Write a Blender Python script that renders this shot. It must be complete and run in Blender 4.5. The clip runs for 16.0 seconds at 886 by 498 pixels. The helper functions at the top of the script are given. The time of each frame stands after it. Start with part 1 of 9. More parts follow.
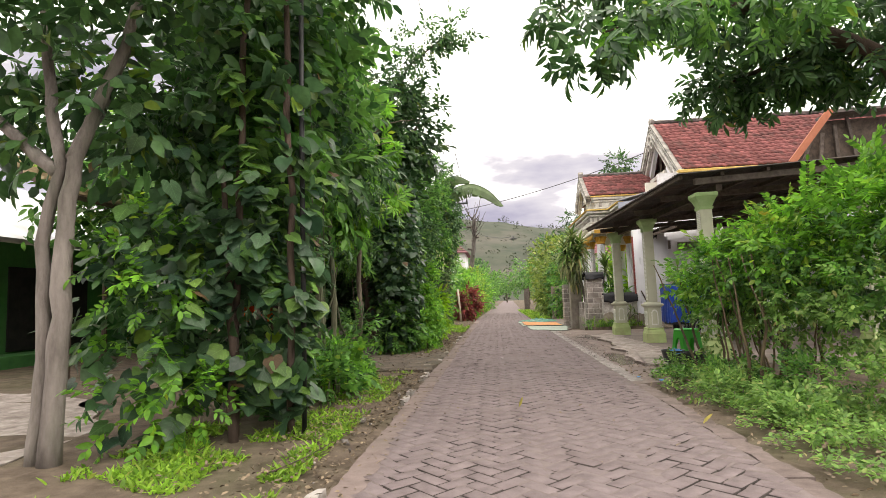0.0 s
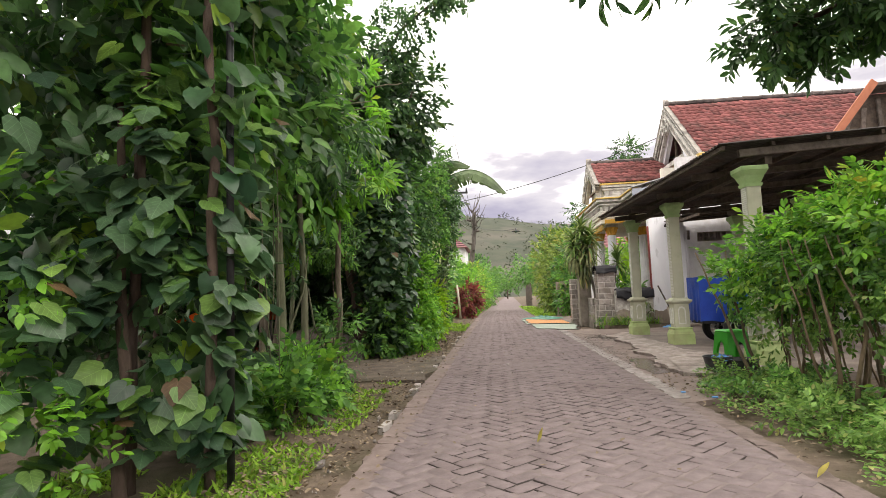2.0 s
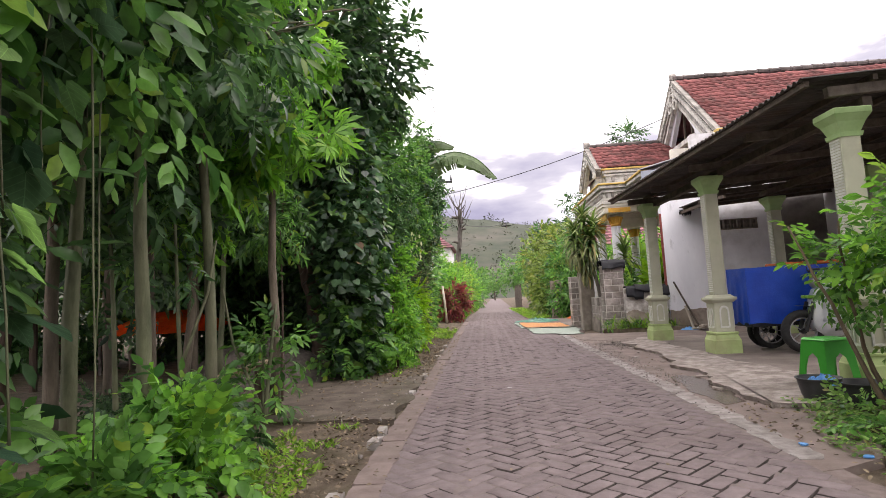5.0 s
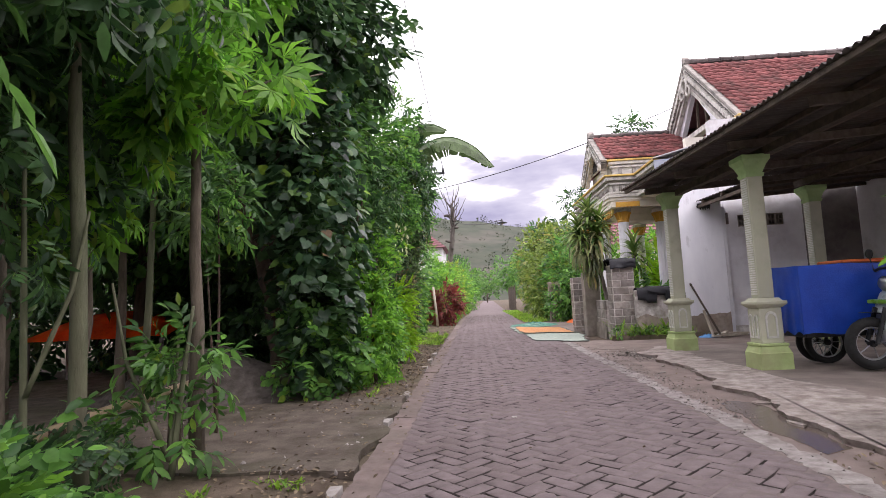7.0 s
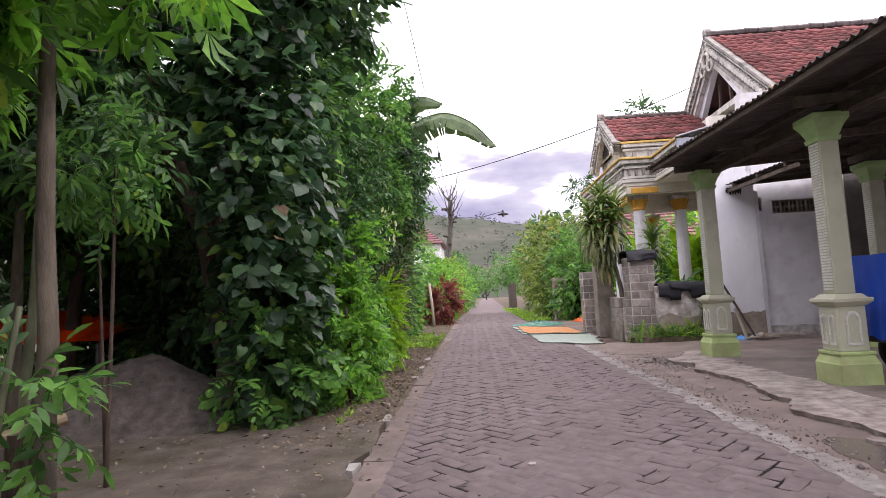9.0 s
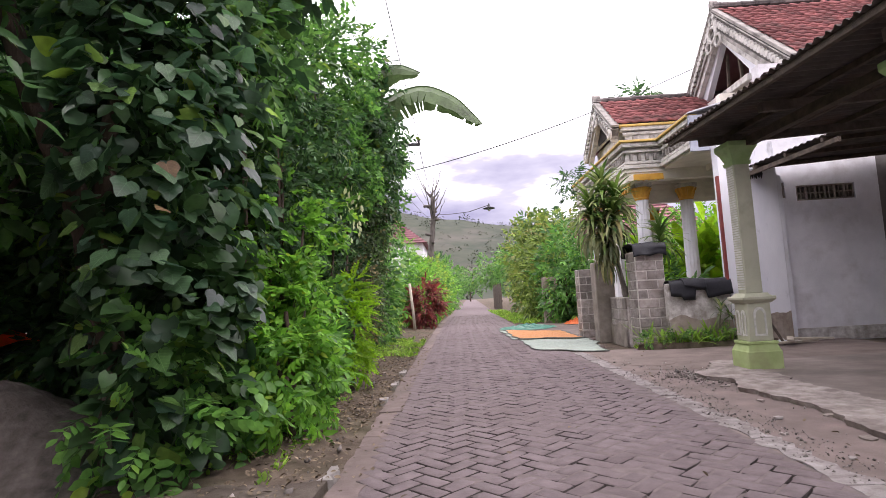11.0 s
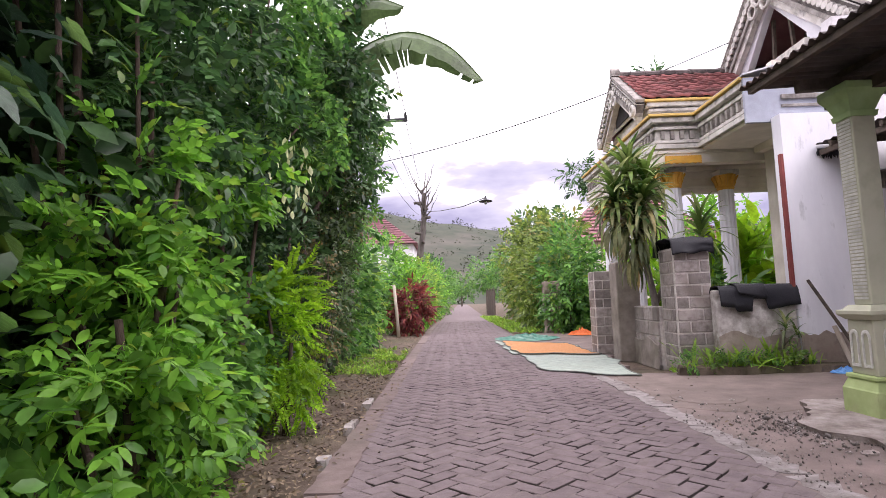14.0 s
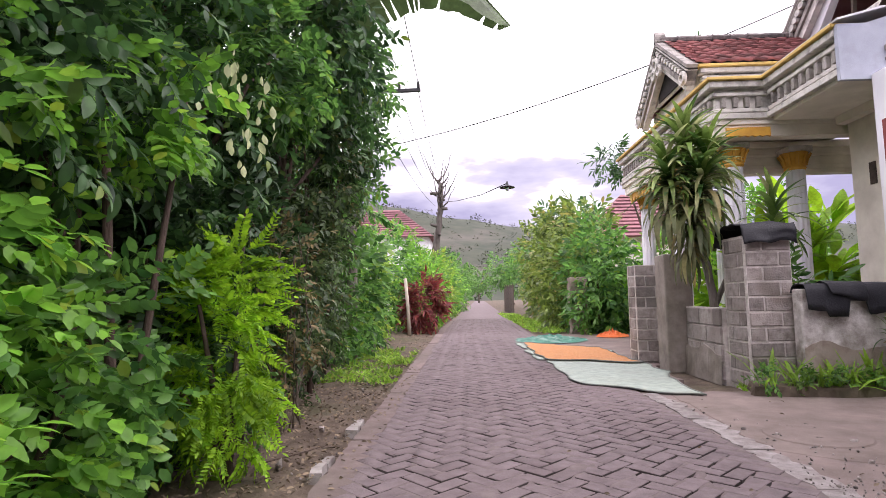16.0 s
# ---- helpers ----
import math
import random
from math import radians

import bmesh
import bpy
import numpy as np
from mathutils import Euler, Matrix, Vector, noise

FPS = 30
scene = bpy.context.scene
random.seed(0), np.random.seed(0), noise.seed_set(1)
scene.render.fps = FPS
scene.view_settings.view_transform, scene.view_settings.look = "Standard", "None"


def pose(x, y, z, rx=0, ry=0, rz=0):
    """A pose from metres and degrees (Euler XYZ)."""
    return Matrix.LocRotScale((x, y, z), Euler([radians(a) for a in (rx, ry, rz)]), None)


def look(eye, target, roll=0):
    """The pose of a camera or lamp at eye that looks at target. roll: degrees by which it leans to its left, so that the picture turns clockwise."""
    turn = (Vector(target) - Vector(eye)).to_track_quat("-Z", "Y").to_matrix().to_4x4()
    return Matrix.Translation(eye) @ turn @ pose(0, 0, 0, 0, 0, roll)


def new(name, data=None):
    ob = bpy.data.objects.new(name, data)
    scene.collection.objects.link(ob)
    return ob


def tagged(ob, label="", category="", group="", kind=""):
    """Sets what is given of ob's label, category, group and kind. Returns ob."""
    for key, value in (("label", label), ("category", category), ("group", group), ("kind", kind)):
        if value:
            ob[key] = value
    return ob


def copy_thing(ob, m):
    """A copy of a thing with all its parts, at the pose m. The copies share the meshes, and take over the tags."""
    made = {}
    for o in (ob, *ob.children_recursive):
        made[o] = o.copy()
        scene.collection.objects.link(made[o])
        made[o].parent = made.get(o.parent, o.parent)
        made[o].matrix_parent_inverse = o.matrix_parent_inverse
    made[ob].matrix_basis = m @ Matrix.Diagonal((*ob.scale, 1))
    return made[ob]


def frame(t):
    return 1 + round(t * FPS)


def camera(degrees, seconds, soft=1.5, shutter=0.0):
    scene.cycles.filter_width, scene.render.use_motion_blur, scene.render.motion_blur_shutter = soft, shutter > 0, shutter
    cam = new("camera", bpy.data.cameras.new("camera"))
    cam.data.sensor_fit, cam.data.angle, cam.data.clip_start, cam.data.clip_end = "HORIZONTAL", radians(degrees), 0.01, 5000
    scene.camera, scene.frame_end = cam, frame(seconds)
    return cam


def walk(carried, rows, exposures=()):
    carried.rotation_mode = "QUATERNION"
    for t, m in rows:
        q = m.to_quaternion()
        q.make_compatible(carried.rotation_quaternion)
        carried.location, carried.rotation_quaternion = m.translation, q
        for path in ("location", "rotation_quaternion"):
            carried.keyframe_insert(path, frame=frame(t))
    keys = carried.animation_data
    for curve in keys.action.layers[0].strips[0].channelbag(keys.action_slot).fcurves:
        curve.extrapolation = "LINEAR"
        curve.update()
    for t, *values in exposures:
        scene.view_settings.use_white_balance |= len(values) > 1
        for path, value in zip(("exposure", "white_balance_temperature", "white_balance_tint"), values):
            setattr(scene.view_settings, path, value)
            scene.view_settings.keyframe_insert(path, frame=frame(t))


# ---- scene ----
cam = camera(77.9, 16.0, soft=0.8)
METRES, EYE, TILT, LEAN, TURN = 10.526, 1.0, 0.0, 0.0, 5.3
ROWS = [
    (0.0, 0.0, 0.0, 0.0, 0.19, 5.24, 2.11),
    (0.5, 0.0016, 0.032, -0.0, 0.24, 5.07, 2.18),
    (1.0, 0.0033, 0.0641, -0.0001, 0.27, 5.01, 2.2),
    (1.5, 0.0046, 0.0964, -0.0002, 0.26, 4.96, 2.22),
    (2.0, 0.0058, 0.1286, -0.0011, 0.2, 4.89, 2.27),
    (2.5, 0.0073, 0.16, -0.0019, 0.21, 4.96, 2.4),
    (3.0, 0.0082, 0.192, -0.0015, 0.09, 5.03, 2.57),
    (3.5, 0.0102, 0.2237, -0.0014, -0.09, 5.05, 2.72),
    (4.0, 0.0115, 0.2553, -0.0023, -0.45, 4.96, 2.97),
    (6.5, 0.0185, 0.4134, -0.0032, -1.99, 5.33, 3.11),
    (7.0, 0.0211, 0.4448, -0.0034, -2.02, 5.23, 2.84),
    (7.5, 0.0239, 0.4759, -0.0035, -2.07, 5.18, 2.77),
    (8.0, 0.0264, 0.5073, -0.0029, -1.92, 5.12, 2.68),
    (8.5, 0.029, 0.5382, -0.004, -1.88, 5.07, 2.77),
    (9.0, 0.0313, 0.5689, -0.0043, -2.15, 4.97, 2.93),
    (11.5, 0.0472, 0.7291, -0.0063, -4.09, 5.11, 3.23),
    (12.0, 0.0504, 0.7589, -0.0065, -4.32, 5.18, 3.12),
    (12.5, 0.0535, 0.7887, -0.0061, -4.7, 5.29, 2.89),
    (13.0, 0.0572, 0.8181, -0.0064, -4.84, 5.39, 2.71),
    (13.5, 0.0604, 0.8483, -0.0067, -4.94, 5.47, 2.39),
    (14.0, 0.0641, 0.878, -0.0068, -4.71, 5.47, 1.98),
    (14.5, 0.0681, 0.9083, -0.0071, -4.43, 5.5, 1.57),
    (15.0, 0.0712, 0.938, -0.007, -4.01, 5.25, 1.2),
    (15.5, 0.0743, 0.9677, -0.0077, -3.49, 5.23, 1.01),
    (16.0, 0.0774, 0.9964, -0.0073, -2.94, 5.08, 0.96),
]
walk(cam, [(t, pose(0, 0, EYE, TILT, LEAN, TURN) @ pose(METRES * x, METRES * y, METRES * z, 90 + pitch, roll, yaw)) for t, x, y, z, yaw, pitch, roll in ROWS],
     exposures=[(0.0, 0.06, 7200, 9), (4.0, 0.08, 6950, 13), (7.0, -0.02, 6450, 20), (9.0, 0.0, 6400, 21), (12.0, 0.14, 6400, 23), (16.0, 0.16, 6400, 25)])

# ---- world, sun, exposure ----
SUN_EL, SUN_AZ = 48.0, 122.0
world = bpy.data.worlds.new("overcast_sky")
scene.world = world
world.use_nodes = True
wt = world.node_tree
wt.nodes.clear()


def wnode(kind, **vals):
    n = wt.nodes.new(kind)
    for k, v in vals.items():
        n.inputs[k].default_value = v
    return n


w_out = wnode("ShaderNodeOutputWorld")
w_bg = wnode("ShaderNodeBackground", Strength=1.0)
w_sky = wnode("ShaderNodeTexSky")
w_sky.sky_type = "NISHITA"
w_sky.sun_disc = False
w_sky.sun_elevation = radians(SUN_EL)
w_sky.sun_rotation = radians(SUN_AZ)
w_dim = wt.nodes.new("ShaderNodeVectorMath")
w_dim.operation = "SCALE"
w_dim.inputs["Scale"].default_value = 0.10
w_co = wnode("ShaderNodeTexCoord")
w_map = wnode("ShaderNodeMapping")
w_map.inputs["Scale"].default_value = (1.3, 1.3, 4.2)
w_map.inputs["Location"].default_value = (0.62, 0.18, 0.35)
w_noise = wnode("ShaderNodeTexNoise", Scale=1.9, Detail=6.0, Roughness=0.52)
w_ramp = wnode("ShaderNodeValToRGB")
w_ramp.color_ramp.elements[0].position = 0.40
w_ramp.color_ramp.elements[0].color = (0.50, 0.48, 0.68, 1)
w_ramp.color_ramp.elements[1].position = 0.66
w_ramp.color_ramp.elements[1].color = (3.40, 3.36, 3.36, 1)
w_half = w_ramp.color_ramp.elements.new(0.50)
w_half.color = (0.86, 0.84, 0.97, 1)
# heavier cloud low down, a bright veil above
w_sep = wnode("ShaderNodeSeparateXYZ")
w_el = wnode("ShaderNodeMapRange")
w_el.inputs["From Min"].default_value = 0.0
w_el.inputs["From Max"].default_value = 0.50
w_el.inputs["To Min"].default_value = -0.16
w_el.inputs["To Max"].default_value = 0.215
w_top = wt.nodes.new("ShaderNodeMath")
w_top.operation = "ADD"
w_mix = wnode("ShaderNodeMixRGB", Fac=0.9)
for a, b in ((w_sky.outputs["Color"], w_dim.inputs[0]), (w_co.outputs["Generated"], w_map.inputs["Vector"]),
             (w_map.outputs["Vector"], w_noise.inputs["Vector"]), (w_noise.outputs["Fac"], w_top.inputs[0]),
             (w_co.outputs["Generated"], w_sep.inputs[0]), (w_sep.outputs["Z"], w_el.inputs["Value"]),
             (w_el.outputs["Result"], w_top.inputs[1]), (w_top.outputs[0], w_ramp.inputs["Fac"]),
             (w_dim.outputs[0], w_mix.inputs["Color1"]), (w_ramp.outputs["Color"], w_mix.inputs["Color2"]),
             (w_mix.outputs["Color"], w_bg.inputs["Color"]), (w_bg.outputs[0], w_out.inputs["Surface"])):
    wt.links.new(a, b)

sun_data = bpy.data.lights.new("sun", "SUN")
sun_data.energy = 1.15
sun_data.angle = radians(24)
sun_data.color = (1.0, 0.96, 0.9)
sun = new("sun", sun_data)
_az, _el = radians(SUN_AZ), radians(SUN_EL)
sun.matrix_world = look((0, 0, 30), (-math.sin(_az) * math.cos(_el), -math.cos(_az) * math.cos(_el), 30 - math.sin(_el)))
scene.view_settings.exposure = 0.0

# ---- materials ----
def mat_new(name):
    m = bpy.data.materials.new(name)
    m.use_nodes = True
    nt = m.node_tree
    b = nt.nodes["Principled BSDF"]
    return m, nt, b


def nadd(nt, kind, **vals):
    n = nt.nodes.new(kind)
    for k, v in vals.items():
        n.inputs[k].default_value = v
    return n


def rgb(c):
    return (c[0], c[1], c[2], 1.0)


def surface(name, dark, light, scale=6.0, rough=0.85, bump=0.25, stain=None, stain_amount=0.35, stain_scale=1.1,
            vary=0.0, metal=0.0, fine=60.0, stretch=(1, 1, 1), spec=0.4, per_island=False, stain_from=0.5):
    """A two-scale procedural surface: grain between two colours, larger stains, fine relief, and a shift from piece to piece."""
    m, nt, b = mat_new(name)
    L = nt.links.new
    co = nadd(nt, "ShaderNodeTexCoord")
    geo = nadd(nt, "ShaderNodeNewGeometry")
    mp = nadd(nt, "ShaderNodeMapping")
    mp.inputs["Scale"].default_value = stretch
    L(geo.outputs["Position"], mp.inputs["Vector"])
    n1 = nadd(nt, "ShaderNodeTexNoise", Scale=scale, Detail=8.0, Roughness=0.62)
    n2 = nadd(nt, "ShaderNodeTexNoise", Scale=stain_scale, Detail=6.0, Roughness=0.6)
    n3 = nadd(nt, "ShaderNodeTexNoise", Scale=fine, Detail=4.0, Roughness=0.7)
    for n in (n1, n2, n3):
        L(mp.outputs["Vector"], n.inputs["Vector"])
    r1 = nadd(nt, "ShaderNodeMapRange")
    r1.inputs["From Min"].default_value, r1.inputs["From Max"].default_value = 0.32, 0.68
    L(n1.outputs["Fac"], r1.inputs["Value"])
    mix = nadd(nt, "ShaderNodeMixRGB", Color1=rgb(dark), Color2=rgb(light))
    L(r1.outputs["Result"], mix.inputs["Fac"])
    colour = mix.outputs["Color"]
    if stain:
        r2 = nadd(nt, "ShaderNodeMapRange")
        r2.inputs["From Min"].default_value, r2.inputs["From Max"].default_value = stain_from, stain_from + 0.18
        r2.inputs["To Max"].default_value = stain_amount
        L(n2.outputs["Fac"], r2.inputs["Value"])
        mx = nadd(nt, "ShaderNodeMixRGB", Color2=rgb(stain))
        L(r2.outputs["Result"], mx.inputs["Fac"])
        L(colour, mx.inputs["Color1"])
        colour = mx.outputs["Color"]
    if vary:
        hsv = nadd(nt, "ShaderNodeHueSaturation")
        rr = nadd(nt, "ShaderNodeMapRange")
        rr.inputs["To Min"].default_value, rr.inputs["To Max"].default_value = 1 - vary, 1 + vary
        if per_island:
            L(geo.outputs["Random Per Island"], rr.inputs["Value"])
        else:
            oi = nadd(nt, "ShaderNodeObjectInfo")
            L(oi.outputs["Random"], rr.inputs["Value"])
        L(rr.outputs["Result"], hsv.inputs["Value"])
        L(colour, hsv.inputs["Color"])
        colour = hsv.outputs["Color"]
    L(colour, b.inputs["Base Color"])
    rg = nadd(nt, "ShaderNodeMapRange")
    rg.inputs["To Min"].default_value, rg.inputs["To Max"].default_value = max(0.05, rough - 0.12), min(1, rough + 0.1)
    L(n1.outputs["Fac"], rg.inputs["Value"])
    L(rg.outputs["Result"], b.inputs["Roughness"])
    b.inputs["Metallic"].default_value = metal
    b.inputs["Specular IOR Level"].default_value = spec
    if bump:
        add = nadd(nt, "ShaderNodeMath")
        add.operation = "ADD"
        L(n1.outputs["Fac"], add.inputs[0])
        L(n3.outputs["Fac"], add.inputs[1])
        bp = nadd(nt, "ShaderNodeBump", Strength=bump, Distance=0.012)
        L(add.outputs[0], bp.inputs["Height"])
        L(bp.outputs["Normal"], b.inputs["Normal"])
    return m


def leafy(name, dark, light, gloss=0.42, through_light=0.35, yellow=None, yellow_part=0.06, own=False, sheen=0.35, veins=False):
    """Leaf: colour differs from leaf to leaf, some light passes through, the upper side is waxy."""
    m, nt, b = mat_new(name)
    L = nt.links.new
    geo = nadd(nt, "ShaderNodeNewGeometry")
    if own:
        oi = nadd(nt, "ShaderNodeObjectInfo")
        rnd = oi.outputs["Random"]
    else:
        rnd = geo.outputs["Random Per Island"]
    ramp = nadd(nt, "ShaderNodeValToRGB")
    e = ramp.color_ramp.elements
    e[0].color, e[1].color = rgb(dark), rgb(light)
    e[0].position, e[1].position = 0.0, 0.93
    if yellow:
        k = e.new(1.0 - yellow_part)
        k.color = rgb(light)
        e[len(e) - 1].color = rgb(yellow)
        e[len(e) - 1].position = 1.0
    L(rnd, ramp.inputs["Fac"])
    n = nadd(nt, "ShaderNodeTexNoise", Scale=26.0, Detail=4.0)
    L(geo.outputs["Position"], n.inputs["Vector"])
    hsv = nadd(nt, "ShaderNodeHueSaturation", Saturation=1.02)
    rr = nadd(nt, "ShaderNodeMapRange")
    rr.inputs["To Min"].default_value, rr.inputs["To Max"].default_value = 0.55, 1.4
    L(n.outputs["Fac"], rr.inputs["Value"])
    broad = nadd(nt, "ShaderNodeTexNoise", Scale=3.2, Detail=3.0)
    L(geo.outputs["Position"], broad.inputs["Vector"])
    rb_ = nadd(nt, "ShaderNodeMapRange")
    rb_.inputs["From Min"].default_value, rb_.inputs["From Max"].default_value = 0.3, 0.7
    rb_.inputs["To Min"].default_value, rb_.inputs["To Max"].default_value = 0.62, 1.35
    L(broad.outputs["Fac"], rb_.inputs["Value"])
    both = nadd(nt, "ShaderNodeMath")
    both.operation = "MULTIPLY"
    L(rr.outputs["Result"], both.inputs[0])
    L(rb_.outputs["Result"], both.inputs[1])
    L(both.outputs[0], hsv.inputs["Value"])
    L(ramp.outputs["Color"], hsv.inputs["Color"])
    tint = hsv.outputs["Color"]
    height = n.outputs["Fac"]
    if veins:
        # pale midrib, side veins running out and forward from it
        co = nadd(nt, "ShaderNodeTexCoord")
        axes = nadd(nt, "ShaderNodeSeparateXYZ")
        L(co.outputs["Object"], axes.inputs[0])

        def calc(op, p, q=0.0):
            k = nadd(nt, "ShaderNodeMath")
            k.operation = op
            for i, w in enumerate((p, q)):
                if isinstance(w, (int, float)):
                    k.inputs[i].default_value = w
                else:
                    L(w, k.inputs[i])
            return k.outputs[0]
        side = calc("ABSOLUTE", axes.outputs["X"])
        rib = calc("LESS_THAN", side, 0.014)
        wave = calc("SINE", calc("MULTIPLY", calc("SUBTRACT", axes.outputs["Y"], calc("MULTIPLY", side, 0.75)), 30.0))
        line = calc("MAXIMUM", rib, calc("MULTIPLY", calc("GREATER_THAN", wave, 0.93), 0.6))
        pale = nadd(nt, "ShaderNodeHueSaturation", Saturation=0.9)
        L(calc("ADD", 1.0, calc("MULTIPLY", line, 0.55)), pale.inputs["Value"])
        L(tint, pale.inputs["Color"])
        tint = pale.outputs["Color"]
        height = calc("SUBTRACT", calc("MULTIPLY", wave, 0.10), calc("MULTIPLY", line, 0.5))
    L(tint, b.inputs["Base Color"])
    b.inputs["Roughness"].default_value = gloss
    b.inputs["Specular IOR Level"].default_value = sheen
    tr = nadd(nt, "ShaderNodeBsdfTranslucent")
    sat = nadd(nt, "ShaderNodeHueSaturation", Saturation=1.0, Value=2.0)
    L(tint, sat.inputs["Color"])
    L(sat.outputs["Color"], tr.inputs["Color"])
    mx = nadd(nt, "ShaderNodeMixShader", Fac=through_light)
    L(b.outputs[0], mx.inputs[1])
    L(tr.outputs[0], mx.inputs[2])
    bp = nadd(nt, "ShaderNodeBump", Strength=0.25, Distance=0.004)
    L(height, bp.inputs["Height"])
    L(bp.outputs["Normal"], b.inputs["Normal"])
    L(mx.outputs[0], nt.nodes["Material Output"].inputs["Surface"])
    return m


M = {}
M["paver"] = surface("paver_concrete", (0.150, 0.121, 0.123), (0.224, 0.182, 0.185), 9, 0.85, 0.7, (0.142, 0.110, 0.108), 0.55, 0.8, vary=0.06, spec=0.08)
M["paver_far"] = surface("paver_concrete_worn", (0.150, 0.121, 0.123), (0.224, 0.182, 0.185), 9, 0.85, 0.7, (0.142, 0.110, 0.108), 0.55, 0.8, vary=0.06, per_island=True, spec=0.08)
M["joint"] = surface("joint_soil", (0.042, 0.034, 0.032), (0.085, 0.069, 0.065), 7, 0.95, 0.4, (0.020, 0.017, 0.015), 0.6, 3.0)
M["silt"] = surface("joint_silt", (0.150, 0.122, 0.118), (0.215, 0.176, 0.172), 12, 0.95, 0.4, (0.120, 0.095, 0.088), 0.4, 2.0, spec=0.08)
M["band_dull"] = surface("dull_edge_concrete", (0.120, 0.094, 0.088), (0.205, 0.163, 0.154), 9, 0.92, 0.5, (0.085, 0.066, 0.056), 0.65, 2.4, vary=0.12, spec=0.1)
M["band"] = surface("edge_concrete", (0.150, 0.115, 0.106), (0.235, 0.185, 0.172), 7, 0.9, 0.3, (0.14, 0.12, 0.10), 0.5, 1.4, vary=0.10, spec=0.15)
M["kerb_old"] = surface("crumbling_kerb_concrete", (0.18, 0.155, 0.145), (0.37, 0.335, 0.32), 11, 0.93, 0.6, (0.11, 0.09, 0.08), 0.6, 3.5, vary=0.12)
M["pale_concrete"] = surface("pale_broken_concrete", (0.25, 0.22, 0.205), (0.44, 0.41, 0.39), 8, 0.92, 0.5, (0.20, 0.17, 0.15), 0.6, 2.2, vary=0.1)
M["shoulder"] = surface("worn_shoulder", (0.150, 0.115, 0.103), (0.260, 0.205, 0.186), 3, 0.80, 0.3, (0.10, 0.08, 0.072), 0.5, 0.9, spec=0.2)
M["apron"] = surface("swept_apron", (0.165, 0.130, 0.115), (0.262, 0.212, 0.190), 3, 0.88, 0.35, (0.120, 0.094, 0.082), 0.55, 1.1, spec=0.15)
M["damp_floor"] = surface("damp_floor_concrete", (0.150, 0.120, 0.105), (0.285, 0.238, 0.214), 2.4, 0.75, 0.3, (0.10, 0.085, 0.075), 0.6, 0.8, spec=0.25)
M["drive_earth"] = surface("packed_drive_earth", (0.080, 0.064, 0.053), (0.175, 0.143, 0.120), 5, 0.96, 0.7, (0.055, 0.060, 0.030), 0.5, 1.4, spec=0.15)
M["pad"] = surface("yard_concrete", (0.21, 0.17, 0.155), (0.46, 0.405, 0.375), 9.0, 0.9, 0.8, (0.14, 0.115, 0.10), 0.7, 2.2, spec=0.15)
M["soil"] = surface("trodden_soil", (0.072, 0.054, 0.041), (0.180, 0.139, 0.108), 5, 0.97, 0.7, (0.05, 0.07, 0.022), 0.45, 0.8, spec=0.15)
M["sand"] = surface("sand_heap", (0.060, 0.050, 0.044), (0.155, 0.130, 0.118), 11, 0.97, 1.0, (0.05, 0.04, 0.034), 0.6, 4.0)
M["litter"] = surface("dry_leaf_litter", (0.065, 0.046, 0.032), (0.25, 0.19, 0.125), 14, 0.8, 0.2, vary=0.5, per_island=True)
M["stone"] = surface("rubble", (0.075, 0.062, 0.054), (0.36, 0.32, 0.30), 5, 0.92, 0.5, vary=0.6, per_island=True)
M["bark_grey"] = surface("grey_bark", (0.11, 0.092, 0.082), (0.27, 0.235, 0.215), 9, 0.95, 0.9, (0.12, 0.14, 0.09), 0.4, 3, stretch=(1, 1, 0.25))
M["bark_brown"] = surface("brown_bark", (0.045, 0.030, 0.023), (0.12, 0.082, 0.064), 11, 0.95, 0.9, stretch=(1, 1, 0.25))
M["bark_green"] = surface("young_stem", (0.062, 0.070, 0.036), (0.150, 0.155, 0.092), 12, 0.8, 0.4, (0.10, 0.08, 0.06), 0.5, 4, stretch=(1, 1, 0.3))
M["bark_bush"] = surface("bush_bark", (0.085, 0.058, 0.036), (0.205, 0.150, 0.098), 12, 0.92, 0.6, (0.07, 0.06, 0.04), 0.5, 4, stretch=(1, 1, 0.3))
M["bark_sapling"] = surface("sapling_bark", (0.070, 0.055, 0.040), (0.185, 0.150, 0.115), 12, 0.9, 0.6, (0.07, 0.06, 0.05), 0.5, 4, stretch=(1, 1, 0.3))
M["wood_pale"] = surface("weathered_pole", (0.30, 0.25, 0.20), (0.50, 0.44, 0.37), 8, 0.9, 0.5, stretch=(1, 1, 0.15))
M["wood_dark"] = surface("dark_timber", (0.045, 0.033, 0.026), (0.12, 0.09, 0.07), 10, 0.85, 0.4, vary=0.2)
M["timber_grey"] = surface("grey_weathered_timber", (0.070, 0.055, 0.047), (0.165, 0.135, 0.117), 10, 0.88, 0.5, (0.05, 0.04, 0.035), 0.5, 2.0, vary=0.25)
M["bamboo"] = surface("old_bamboo", (0.25, 0.18, 0.11), (0.42, 0.33, 0.21), 9, 0.6, 0.3, vary=0.15)
M["leaf_vine"] = leafy("vine_leaf", (0.024, 0.060, 0.032), (0.088, 0.175, 0.072), 0.38, 0.32, (0.18, 0.28, 0.03), 0.10, sheen=0.45)
M["leaf_vine_own"] = leafy("vine_leaf_large", (0.016, 0.046, 0.025), (0.062, 0.126, 0.052), 0.36, 0.30, (0.12, 0.22, 0.03), 0.16, own=True, veins=True, sheen=0.40)
